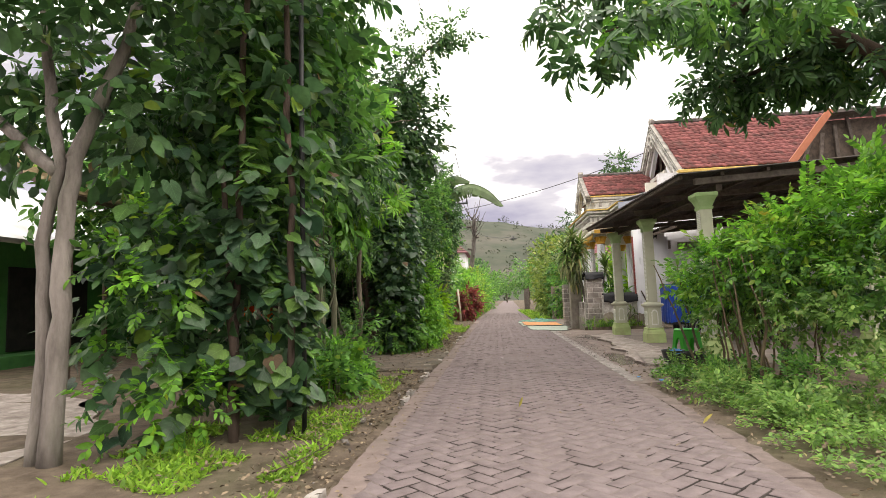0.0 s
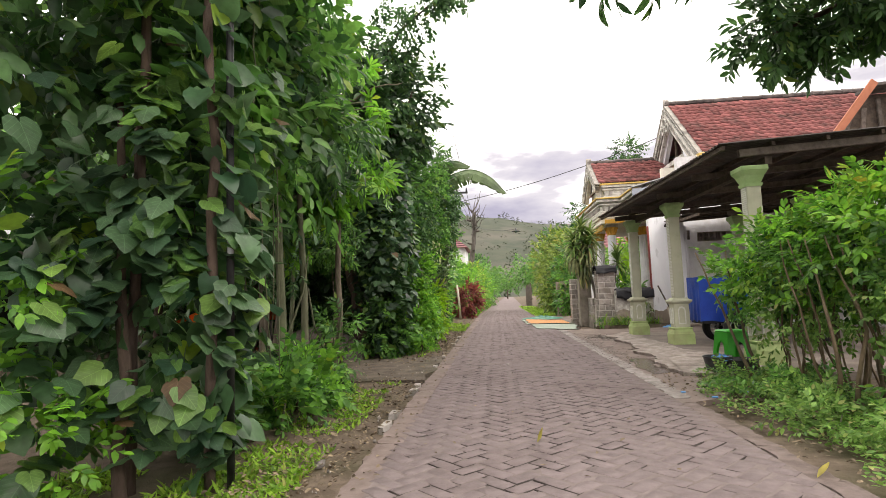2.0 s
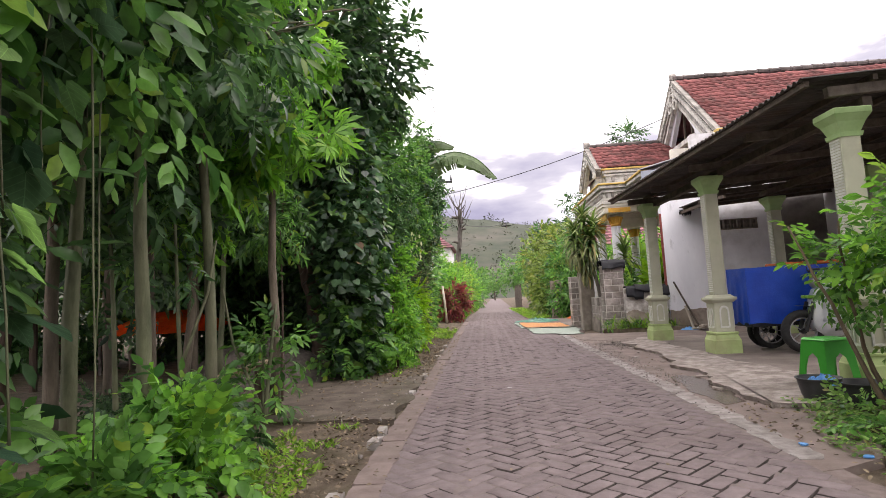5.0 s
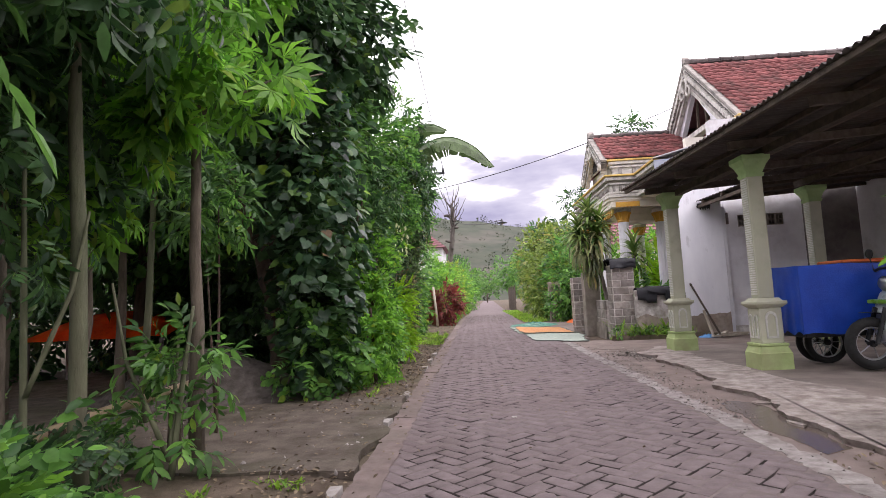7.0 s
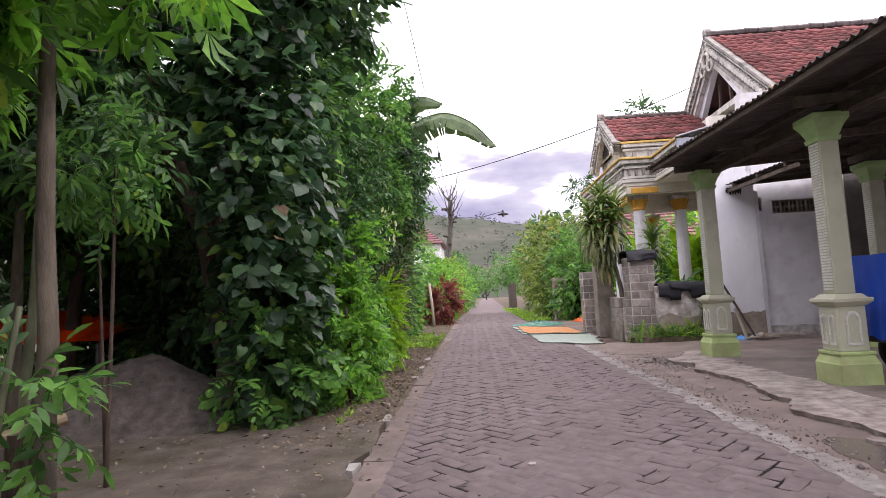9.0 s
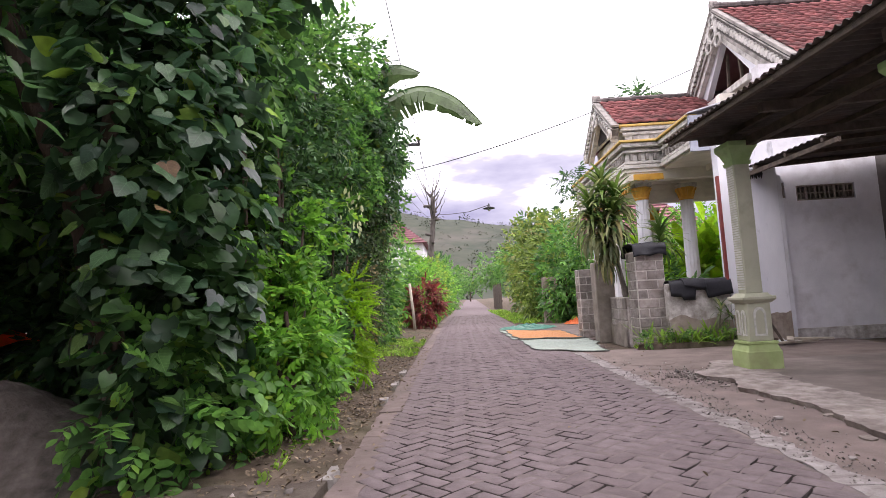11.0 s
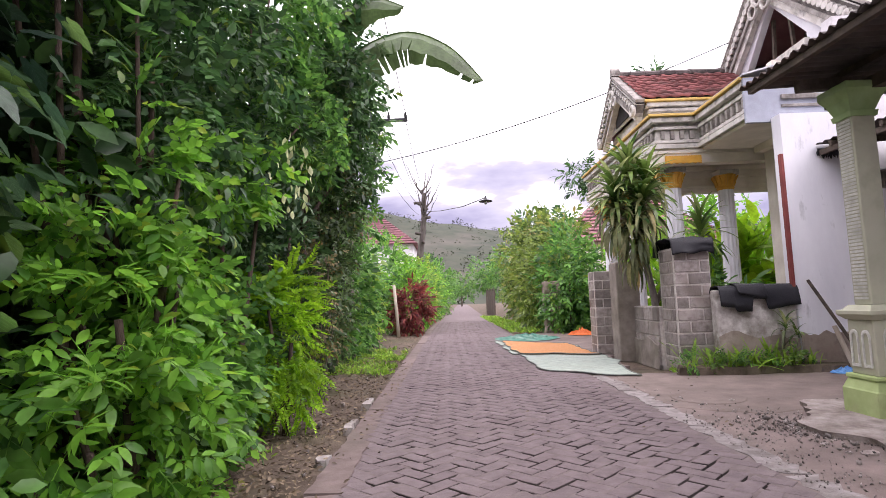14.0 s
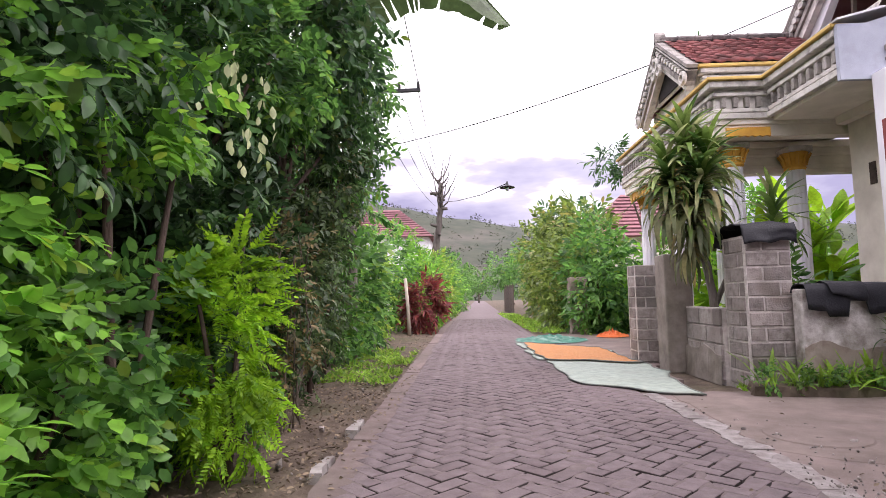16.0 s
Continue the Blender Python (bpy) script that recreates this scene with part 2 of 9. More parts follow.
# darker copy of the large vine leaf, shade put into the colour
M["leaf_vine_deep"] = leafy("shade_toned_vine_leaf", (0.010, 0.027, 0.017), (0.042, 0.080, 0.044), 0.36, 0.25, (0.10, 0.19, 0.03), 0.05, own=True, veins=True, sheen=0.5)
M["leaf_dead"] = leafy("dead_vine_leaf", (0.06, 0.038, 0.020), (0.19, 0.105, 0.042), 0.6, 0.3, own=True, veins=True)
M["herb"] = leafy("verge_herb", (0.070, 0.150, 0.034), (0.205, 0.340, 0.085), 0.5, 0.35, (0.30, 0.28, 0.12), 0.10)
M["leaf_fallen"] = leafy("fallen_leaf", (0.19, 0.17, 0.035), (0.34, 0.29, 0.07), 0.55, 0.3, own=True)
M["leaf_dusk"] = leafy("dusky_leaf", (0.024, 0.045, 0.018), (0.085, 0.140, 0.046), 0.45, 0.30, (0.17, 0.14, 0.05), 0.10)
M["leaf_brown"] = leafy("dry_brown_leaf", (0.075, 0.070, 0.028), (0.20, 0.170, 0.075), 0.55, 0.3, (0.26, 0.16, 0.07), 0.2)
# brighter copy of the large vine leaf, light from behind put into the colour
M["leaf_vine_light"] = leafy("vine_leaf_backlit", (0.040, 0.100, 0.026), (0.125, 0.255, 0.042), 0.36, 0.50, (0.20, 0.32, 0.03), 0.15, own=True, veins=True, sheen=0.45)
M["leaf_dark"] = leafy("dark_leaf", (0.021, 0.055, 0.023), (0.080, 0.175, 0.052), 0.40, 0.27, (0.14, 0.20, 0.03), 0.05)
# dark green for inner and rear foliage, its shade put into the colour
M["leaf_deep"] = leafy("shade_toned_leaf", (0.013, 0.034, 0.016), (0.056, 0.120, 0.037), 0.45, 0.25, (0.09, 0.15, 0.02), 0.06)
M["leaf_mid"] = leafy("green_leaf", (0.028, 0.085, 0.022), (0.140, 0.300, 0.062), 0.40, 0.38, (0.20, 0.29, 0.04), 0.06)
M["leaf_bright"] = leafy("bright_leaf", (0.050, 0.140, 0.022), (0.190, 0.405, 0.050), 0.42, 0.42, (0.27, 0.36, 0.04), 0.06)
M["leaf_lime"] = leafy("lime_leaf", (0.11, 0.24, 0.014), (0.26, 0.44, 0.026), 0.5, 0.42)
M["leaf_yellowgreen"] = leafy("sunlit_leaf", (0.098, 0.185, 0.028), (0.250, 0.395, 0.060), 0.45, 0.38, (0.34, 0.30, 0.05), 0.08)
M["leaf_olive"] = leafy("olive_leaf", (0.058, 0.098, 0.022), (0.200, 0.275, 0.055), 0.42, 0.32, (0.30, 0.24, 0.08), 0.10)
M["leaf_red"] = leafy("red_cordyline_leaf", (0.087, 0.017, 0.023), (0.290, 0.072, 0.065), 0.42, 0.3, (0.10, 0.11, 0.04), 0.12)
M["leaf_pod"] = leafy("pale_seed_pod", (0.30, 0.35, 0.16), (0.50, 0.53, 0.31), 0.5, 0.3)
M["leaf_strap"] = leafy("dracaena_leaf", (0.030, 0.082, 0.020), (0.170, 0.255, 0.060), 0.34, 0.22, (0.34, 0.36, 0.18), 0.28, own=True)
M["leaf_dry"] = leafy("drooping_dracaena_leaf", (0.065, 0.090, 0.034), (0.25, 0.255, 0.125), 0.5, 0.2, (0.40, 0.30, 0.12), 0.2, own=True)
M["leaf_banana"] = leafy("banana_leaf", (0.050, 0.088, 0.034), (0.088, 0.135, 0.052), 0.38, 0.18, own=True)
M["grass"] = leafy("grass_blade", (0.090, 0.185, 0.024), (0.260, 0.420, 0.055), 0.55, 0.4, (0.28, 0.27, 0.08), 0.1)
M["plaster_white"] = surface("white_plaster", (0.66, 0.655, 0.70), (0.80, 0.795, 0.84), 2.5, 0.85, 0.15, (0.42, 0.40, 0.41), 0.5, 1.3)
M["plaster_side"] = surface("rain_streaked_plaster", (0.70, 0.695, 0.75), (0.82, 0.815, 0.86), 2.5, 0.85, 0.2, (0.13, 0.125, 0.13), 0.8, 5.5, stretch=(1, 1, 0.35), stain_from=0.61)
M["plaster_streaked"] = surface("mould_streaked_plaster", (0.58, 0.585, 0.65), (0.72, 0.725, 0.79), 2.5, 0.85, 0.2, (0.13, 0.125, 0.13), 0.75, 6.0, stretch=(1, 1, 0.30), stain_from=0.57)
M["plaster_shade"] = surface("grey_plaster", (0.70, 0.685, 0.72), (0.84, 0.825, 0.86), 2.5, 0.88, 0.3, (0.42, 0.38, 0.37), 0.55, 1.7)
M["plaster_cream"] = surface("cream_plaster", (0.66, 0.61, 0.53), (0.80, 0.75, 0.66), 3, 0.8, 0.12, (0.40, 0.36, 0.29), 0.35, 1.6)
M["frieze"] = surface("weathered_moulding", (0.46, 0.435, 0.395), (0.66, 0.635, 0.595), 5, 0.85, 0.3, (0.12, 0.112, 0.105), 0.65, 6.5)
M["blue_plaster"] = surface("bluish_plaster", (0.30, 0.32, 0.385), (0.42, 0.445, 0.515), 2.5, 0.85, 0.2, (0.22, 0.225, 0.25), 0.5, 3.0)
# dark tone standing in for shade behind the pale carved beads
M["frieze_shadow"] = surface("shadow_toned_moulding", (0.06, 0.054, 0.05), (0.19, 0.17, 0.155), 6, 0.92, 0.4, (0.03, 0.028, 0.026), 0.6, 4.0)
M["frieze_dark"] = surface("mouldy_moulding", (0.20, 0.18, 0.165), (0.40, 0.37, 0.34), 6, 0.9, 0.4, (0.06, 0.055, 0.05), 0.75, 3.2)
M["yellow"] = surface("ochre_paint", (0.52, 0.34, 0.08), (0.66, 0.46, 0.14), 5, 0.7, 0.1, (0.35, 0.24, 0.10), 0.4, 3)
M["gold"] = surface("gold_paint", (0.55, 0.27, 0.035), (0.70, 0.40, 0.06), 6, 0.55, 0.1, (0.40, 0.20, 0.04), 0.4, 5)
M["red_paint"] = surface("red_brown_paint", (0.17, 0.035, 0.032), (0.25, 0.06, 0.052), 5, 0.7, 0.1)
M["orange_board"] = surface("orange_verge_board", (0.36, 0.12, 0.065), (0.47, 0.175, 0.10), 5, 0.75, 0.15, (0.35, 0.14, 0.09), 0.4, 3)
M["tile"] = surface("clay_roof_tile", (0.135, 0.043, 0.045), (0.285, 0.100, 0.090), 9, 0.85, 0.3, (0.075, 0.045, 0.040), 0.7, 2.2, vary=0.34)
M["tile_far"] = surface("far_roof_tile", (0.23, 0.105, 0.12), (0.32, 0.155, 0.17), 5, 0.85, 0.2, (0.12, 0.07, 0.07), 0.5, 0.8, vary=0.2)
M["tile_ridge"] = surface("ridge_mortar", (0.07, 0.06, 0.06), (0.20, 0.17, 0.16), 8, 0.95, 0.4, vary=0.2)
M["metal_sheet"] = surface("rusty_corrugated_sheet", (0.048, 0.040, 0.038), (0.105, 0.090, 0.084), 4, 0.7, 0.15, (0.10, 0.055, 0.035), 0.6, 1.5, metal=0.15, vary=0.12)
M["metal_bright"] = surface("zinc_sheet", (0.42, 0.42, 0.45), (0.60, 0.60, 0.63), 4, 0.55, 0.1, (0.25, 0.21, 0.19), 0.5, 2, metal=0.3)
M["pillar"] = surface("pillar_paint", (0.41, 0.41, 0.30), (0.56, 0.56, 0.43), 5, 0.8, 0.15, (0.34, 0.33, 0.26), 0.4, 2.5)
M["pillar_rough"] = surface("roughcast_panel", (0.60, 0.60, 0.55), (0.78, 0.78, 0.72), 26, 0.95, 1.0, (0.36, 0.36, 0.31), 0.5, 5)
M["pillar_green"] = surface("pale_green_paint", (0.34, 0.43, 0.17), (0.48, 0.58, 0.27), 5, 0.75, 0.15, (0.30, 0.27, 0.16), 0.5, 3)
M["pillar_cap"] = surface("green_capital_paint", (0.27, 0.40, 0.16), (0.38, 0.52, 0.25), 5, 0.75, 0.12, (0.20, 0.24, 0.13), 0.4, 3)
M["block"] = surface("concrete_block", (0.20, 0.170, 0.157), (0.40, 0.355, 0.335), 12, 0.94, 0.9, (0.12, 0.09, 0.07), 0.6, 3.0, vary=0.30)
M["mortar"] = surface("pale_mortar", (0.42, 0.375, 0.35), (0.68, 0.63, 0.60), 14, 0.95, 0.5, (0.22, 0.19, 0.17), 0.6, 3)
M["render_old"] = surface("flaking_render", (0.34, 0.30, 0.275), (0.74, 0.71, 0.69), 9, 0.93, 0.8, (0.17, 0.13, 0.10), 0.8, 3.2)
M["render_brown"] = surface("brown_render", (0.20, 0.155, 0.13), (0.40, 0.32, 0.28), 5, 0.93, 0.6, (0.12, 0.09, 0.07), 0.7, 2.6)
M["render_grey"] = surface("grey_render", (0.18, 0.15, 0.13), (0.36, 0.31, 0.275), 4, 0.93, 0.5, (0.10, 0.09, 0.05), 0.5, 1.6)
M["render_dark"] = surface("dark_render", (0.10, 0.088, 0.085), (0.24, 0.215, 0.205), 2.2, 0.93, 0.4, (0.045, 0.04, 0.038), 0.6, 1.1)
M["wall_foot"] = surface("brown_damp_render", (0.20, 0.155, 0.125), (0.42, 0.36, 0.31), 6, 0.93, 0.6, (0.20, 0.15, 0.11), 0.6, 3.0)
M["black_sheet"] = surface("black_tarpaulin", (0.010, 0.010, 0.014), (0.026, 0.026, 0.032), 5, 0.55, 0.5, spec=0.3)
M["blue_sheet"] = surface("blue_tarpaulin", (0.006, 0.045, 0.36), (0.010, 0.080, 0.52), 3, 0.45, 0.35)
M["orange_sheet"] = surface("orange_tarpaulin", (0.60, 0.12, 0.025), (0.75, 0.19, 0.05), 3, 0.6, 0.3)
M["orange_thin"] = leafy("thin_orange_tarp", (0.72, 0.16, 0.035), (0.80, 0.21, 0.05), 0.6, 0.55, own=True)
M["mat_pale"] = surface("pale_woven_mat", (0.26, 0.31, 0.265), (0.40, 0.46, 0.40), 9, 0.9, 0.5, (0.30, 0.32, 0.27), 0.4, 2.5, fine=160)
M["mat_hem"] = surface("rolled_mat_edge", (0.10, 0.11, 0.10), (0.24, 0.26, 0.23), 12, 0.9, 0.4)
M["grain"] = surface("drying_maize", (0.46, 0.19, 0.07), (0.66, 0.31, 0.12), 40, 0.85, 0.9, (0.52, 0.27, 0.12), 0.5, 2, fine=220)
M["green_net"] = surface("green_net_tarp", (0.02, 0.12, 0.085), (0.07, 0.25, 0.18), 7, 0.7, 0.5, (0.40, 0.48, 0.43), 0.45, 4)
M["tyre"] = surface("tyre_rubber", (0.012, 0.012, 0.012), (0.03, 0.03, 0.03), 20, 0.8, 0.3)
M["steel"] = surface("dull_steel", (0.28, 0.28, 0.29), (0.44, 0.44, 0.45), 12, 0.4, 0.05, metal=0.8)
M["black_metal"] = surface("black_metal", (0.012, 0.012, 0.013), (0.04, 0.04, 0.042), 12, 0.5, 0.1, metal=0.3)
M["green_plastic"] = surface("green_plastic", (0.06, 0.42, 0.05), (0.085, 0.52, 0.07), 4, 0.38, 0.05)
M["dark_plastic"] = surface("dark_plastic", (0.025, 0.025, 0.028), (0.06, 0.06, 0.062), 6, 0.5, 0.1)
M["blue_cloth"] = surface("blue_cloth", (0.06, 0.22, 0.52), (0.16, 0.36, 0.66), 8, 0.85, 0.4)
M["white_paint"] = surface("white_body_paint", (0.62, 0.64, 0.66), (0.72, 0.74, 0.76), 4, 0.3, 0.02)
M["lime_paint"] = surface("lime_body_paint", (0.20, 0.42, 0.04), (0.28, 0.52, 0.06), 4, 0.3, 0.02)
M["red_plastic"] = surface("red_plastic", (0.42, 0.03, 0.02), (0.55, 0.05, 0.03), 4, 0.35, 0.02)
M["glass_dark"] = surface("dark_glass", (0.02, 0.022, 0.025), (0.04, 0.042, 0.046), 4, 0.08, 0.0, spec=0.6)
# near-black fill that paints the shade inside openings
M["dark_void"] = surface("unlit_interior", (0.012, 0.010, 0.010), (0.03, 0.026, 0.024), 5, 0.95, 0.1)
M["green_wall"] = surface("green_house_paint", (0.045, 0.17, 0.045), (0.075, 0.24, 0.065), 4, 0.8, 0.15, (0.05, 0.10, 0.04), 0.4, 1.5)
M["hill"] = surface("wooded_slope", (0.024, 0.034, 0.020), (0.058, 0.064, 0.042), 0.12, 0.98, 0.0, (0.105, 0.088, 0.074), 0.7, 0.025, fine=0.5)
M["hill_tree"] = leafy("far_canopy", (0.030, 0.040, 0.024), (0.060, 0.070, 0.042), 0.8, 0.2)
M["bone_wood"] = surface("dead_wood", (0.055, 0.046, 0.041), (0.15, 0.13, 0.117), 9, 0.95, 0.6, stretch=(1, 1, 0.3))


def puddle_material():
    m, nt, b = mat_new("standing_water")
    b.inputs["Base Color"].default_value = (0.125, 0.098, 0.084, 1)
    b.inputs["Roughness"].default_value = 0.20
    n = nadd(nt, "ShaderNodeTexNoise", Scale=14.0, Detail=2.0)
    bp = nadd(nt, "ShaderNodeBump", Strength=0.05, Distance=0.004)
    nt.links.new(n.outputs["Fac"], bp.inputs["Height"])
    nt.links.new(bp.outputs["Normal"], b.inputs["Normal"])
    return m


M["puddle"] = puddle_material()

# ---- building helpers ----
def link_mesh(name, me, material, parent=None, label=""):
    ob = new(name, me)
    if material is not None:
        me.materials.append(material)
    if parent is not None:
        ob.parent = parent
    if label:
        ob["label"] = label
    return ob


def part(name, bm, material, parent=None, label="", smooth=False):
    """One mesh object from a bmesh, under a thing or under a part."""
    bmesh.ops.recalc_face_normals(bm, faces=bm.faces)
    me = bpy.data.meshes.new(name)
    bm.to_mesh(me)
    bm.free()
    if smooth:
        for p in me.polygons:
            p.use_smooth = True
    return link_mesh(name, me, material, parent, label)


def thing(name, label, category, at=(0, 0, 0), rz=0.0, group="", kind=""):
    """An Empty at the base of a thing."""
    ob = new(name)
    ob.empty_display_size = 0.1
    ob.matrix_world = pose(*at, 0, 0, rz)
    return tagged(ob, label, category, group, kind)


def box(bm, lo, hi, bevel=0.0, m=None):
    x0, y0, z0 = lo
    x1, y1, z1 = hi
    vs = [bm.verts.new(c) for c in ((x0, y0, z0), (x1, y0, z0), (x1, y1, z0), (x0, y1, z0), (x0, y0, z1), (x1, y0, z1), (x1, y1, z1), (x0, y1, z1))]
    fs = [bm.faces.new([vs[i] for i in f]) for f in ((3, 2, 1, 0), (4, 5, 6, 7), (0, 1, 5, 4), (1, 2, 6, 5), (2, 3, 7, 6), (3, 0, 4, 7))]
    if bevel:
        es = list({e for f in fs for e in f.edges})
        r = bmesh.ops.bevel(bm, geom=es, offset=bevel, segments=1, affect="EDGES", clamp_overlap=True)
        vs = list({v for f in r["faces"] for v in f.verts} | {v for v in vs if v.is_valid})
    if m is not None:
        bmesh.ops.transform(bm, matrix=m, verts=[v for v in vs if v.is_valid])
    return vs


def frustum(bm, c, a, b, z0, z1):
    """A square block, half width a below and b above."""
    x, y = c
    lo = [bm.verts.new((x + sx * a, y + sy * a, z0)) for sx, sy in ((-1, -1), (1, -1), (1, 1), (-1, 1))]
    hi = [bm.verts.new((x + sx * b, y + sy * b, z1)) for sx, sy in ((-1, -1), (1, -1), (1, 1), (-1, 1))]
    bm.faces.new(lo[::-1])
    bm.faces.new(hi)
    for i in range(4):
        j = (i + 1) % 4
        bm.faces.new((lo[i], lo[j], hi[j], hi[i]))


def tube(bm, path, radii, sides=8, cap=True):
    """A round tube along points, with a radius for each."""
    path = [Vector(p) for p in path]
    if not hasattr(radii, "__len__"):
        radii = [radii] * len(path)
    rings = []
    ref = Vector((0.31, 0.17, 0.93))
    for i, p in enumerate(path):
        d = (path[min(i + 1, len(path) - 1)] - path[max(i - 1, 0)]).normalized()
        u = d.cross(ref if abs(d.dot(ref)) < 0.95 else Vector((1, 0, 0))).normalized()
        v = d.cross(u)
        rings.append([bm.verts.new(p + radii[i] * (math.cos(2 * math.pi * k / sides) * u + math.sin(2 * math.pi * k / sides) * v)) for k in range(sides)])
    for a, b in zip(rings, rings[1:]):
        for k in range(sides):
            j = (k + 1) % sides
            bm.faces.new((a[k], a[j], b[j], b[k]))
    if cap:
        bm.faces.new(rings[0][::-1])
        bm.faces.new(rings[-1])


def lathe(bm, profile, c=(0, 0, 0), sides=20, axis="z", flute=0.0, flutes=12):
    """A turned form: (radius, height) rows round an axis through c."""
    rings = []
    for r, h in profile:
        ring = []
        for k in range(sides):
            a = 2 * math.pi * k / sides
            rr = r * (1 - flute * (0.5 + 0.5 * math.cos(a * flutes)))
            p = {"z": (rr * math.cos(a), rr * math.sin(a), h), "y": (rr * math.cos(a), h, rr * math.sin(a)), "x": (h, rr * math.cos(a), rr * math.sin(a))}[axis]
            ring.append(bm.verts.new((c[0] + p[0], c[1] + p[1], c[2] + p[2])))
        rings.append(ring)
    for a, b in zip(rings, rings[1:]):
        for k in range(sides):
            j = (k + 1) % sides
            bm.faces.new((a[k], a[j], b[j], b[k]))
    if profile[0][0] > 1e-4:
        bm.faces.new(rings[0][::-1])
    if profile[-1][0] > 1e-4:
        bm.faces.new(rings[-1])


def ring_tube(bm, c, radius, thick, axis="y", seg=28, sides=8):
    """A torus, for tyres and hoops."""
    prof = []
    rows = []
    for i in range(seg):
        a = 2 * math.pi * i / seg
        row = []
        for k in range(sides):
            b = 2 * math.pi * k / sides
            r = radius + thick * math.cos(b)
            h = thick * math.sin(b)
            p = (r * math.cos(a), h, r * math.sin(a)) if axis == "y" else ((h, r * math.cos(a), r * math.sin(a)) if axis == "x" else (r * math.cos(a), r * math.sin(a), h))
            row.append(bm.verts.new((c[0] + p[0], c[1] + p[1], c[2] + p[2])))
        rows.append(row)
    for i in range(seg):
        a, b = rows[i], rows[(i + 1) % seg]
        for k in range(sides):
            j = (k + 1) % sides
            bm.faces.new((a[k], a[j], b[j], b[k]))


def prism(bm, outline, axis, lo, hi):
    """A closed outline pushed along an axis: x takes (y, z) outlines, y takes (x, z), z takes (x, y)."""
    def at(p, h):
        return {"x": (h, p[0], p[1]), "y": (p[0], h, p[1]), "z": (p[0], p[1], h)}[axis]
    a = [bm.verts.new(at(p, lo)) for p in outline]
    b = [bm.verts.new(at(p, hi)) for p in outline]
    bm.faces.new(a[::-1])
    bm.faces.new(b)
    for i in range(len(outline)):
        j = (i + 1) % len(outline)
        bm.faces.new((a[i], a[j], b[j], b[i]))


def beam(bm, p, q, w, h):
    """A straight squared timber from p to q."""
    p, q = Vector(p), Vector(q)
    d = (q - p).normalized()
    s = d.cross(Vector((0, 0, 1)))
    s = s.normalized() if s.length > 1e-3 else Vector((1, 0, 0))
    u = s.cross(d).normalized()
    rows = [[bm.verts.new(c + a * w / 2 * s + b * h / 2 * u) for a, b in ((-1, -1), (1, -1), (1, 1), (-1, 1))] for c in (p, q)]
    bm.faces.new(rows[0][::-1])
    bm.faces.new(rows[1])
    for i in range(4):
        j = (i + 1) % 4
        bm.faces.new((rows[0][i], rows[0][j], rows[1][j], rows[1][i]))


def raw_mesh(name, verts, faces):
    """A mesh out of arrays; all faces have the same number of corners."""
    me = bpy.data.meshes.new(name)
    verts = np.asarray(verts, dtype=np.float32)
    faces = np.asarray(faces, dtype=np.int32)
    n, k = faces.shape
    me.vertices.add(len(verts))
    me.vertices.foreach_set("co", verts.ravel())
    me.loops.add(n * k)
    me.loops.foreach_set("vertex_index", faces.ravel())
    me.polygons.add(n)
    me.polygons.foreach_set("loop_start", np.arange(n, dtype=np.int32) * k)
    me.polygons.foreach_set("loop_total", np.full(n, k, dtype=np.int32))
    me.update(calc_edges=True)
    return me


# leaf forms: along +y, upper side +z, one long
def blade(w, notch=0.0, droop=0.18, fold=0.10, wide=0.32):
    """A pointed leaf with a rounded outline, folded along its midrib and drooping to the tip."""
    ys = (0.0, 0.33, 0.66, 1.0)
    v = [(0, y, -droop * y * y) for y in ys]
    p = math.log(0.5) / math.log(wide)
    left = []
    for y in (0.03, 0.31, 0.62, 0.90):
        k = math.sin(math.pi * y ** p) ** 0.8
        left.append((-w * k, y - (notch if y < 0.1 else 0.0), fold * k - droop * y * y))
    v += left + [(-x, y, z) for x, y, z in left]
    f = [(i, i + 1, 5 + i, 4 + i) for i in range(3)] + [(i + 1, i, 8 + i, 9 + i) for i in range(3)]
    return np.array(v, float), np.array(f)


def turned(v, rx=0, ry=0, rz=0, at=(0, 0, 0), k=1.0):
    m = np.array(Euler((rx, ry, rz)).to_matrix())
    return (v * k) @ m.T + np.array(at)


def gather(pieces):
    vs, fs, n = [], [], 0
    for v, f in pieces:
        vs.append(v)
        fs.append(f + n)
        n += len(v)
    return np.concatenate(vs), np.concatenate(fs)


def stick(p, q, r):
    p, q = np.array(p, float), np.array(q, float)
    d = q - p
    s = np.cross(d, (0.3, 0.2, 1.0))
    s = s / np.linalg.norm(s) * r
    t = np.cross(d, s)
    t = t / np.linalg.norm(t) * r
    v = np.array([p + s, p - s * 0.5 + t, p - s * 0.5 - t, q + s * 0.5, q - s * 0.3 + t * 0.5, q - s * 0.3 - t * 0.5])
    return v, np.array([(0, 1, 4, 3), (1, 2, 5, 4), (2, 0, 3, 5)])


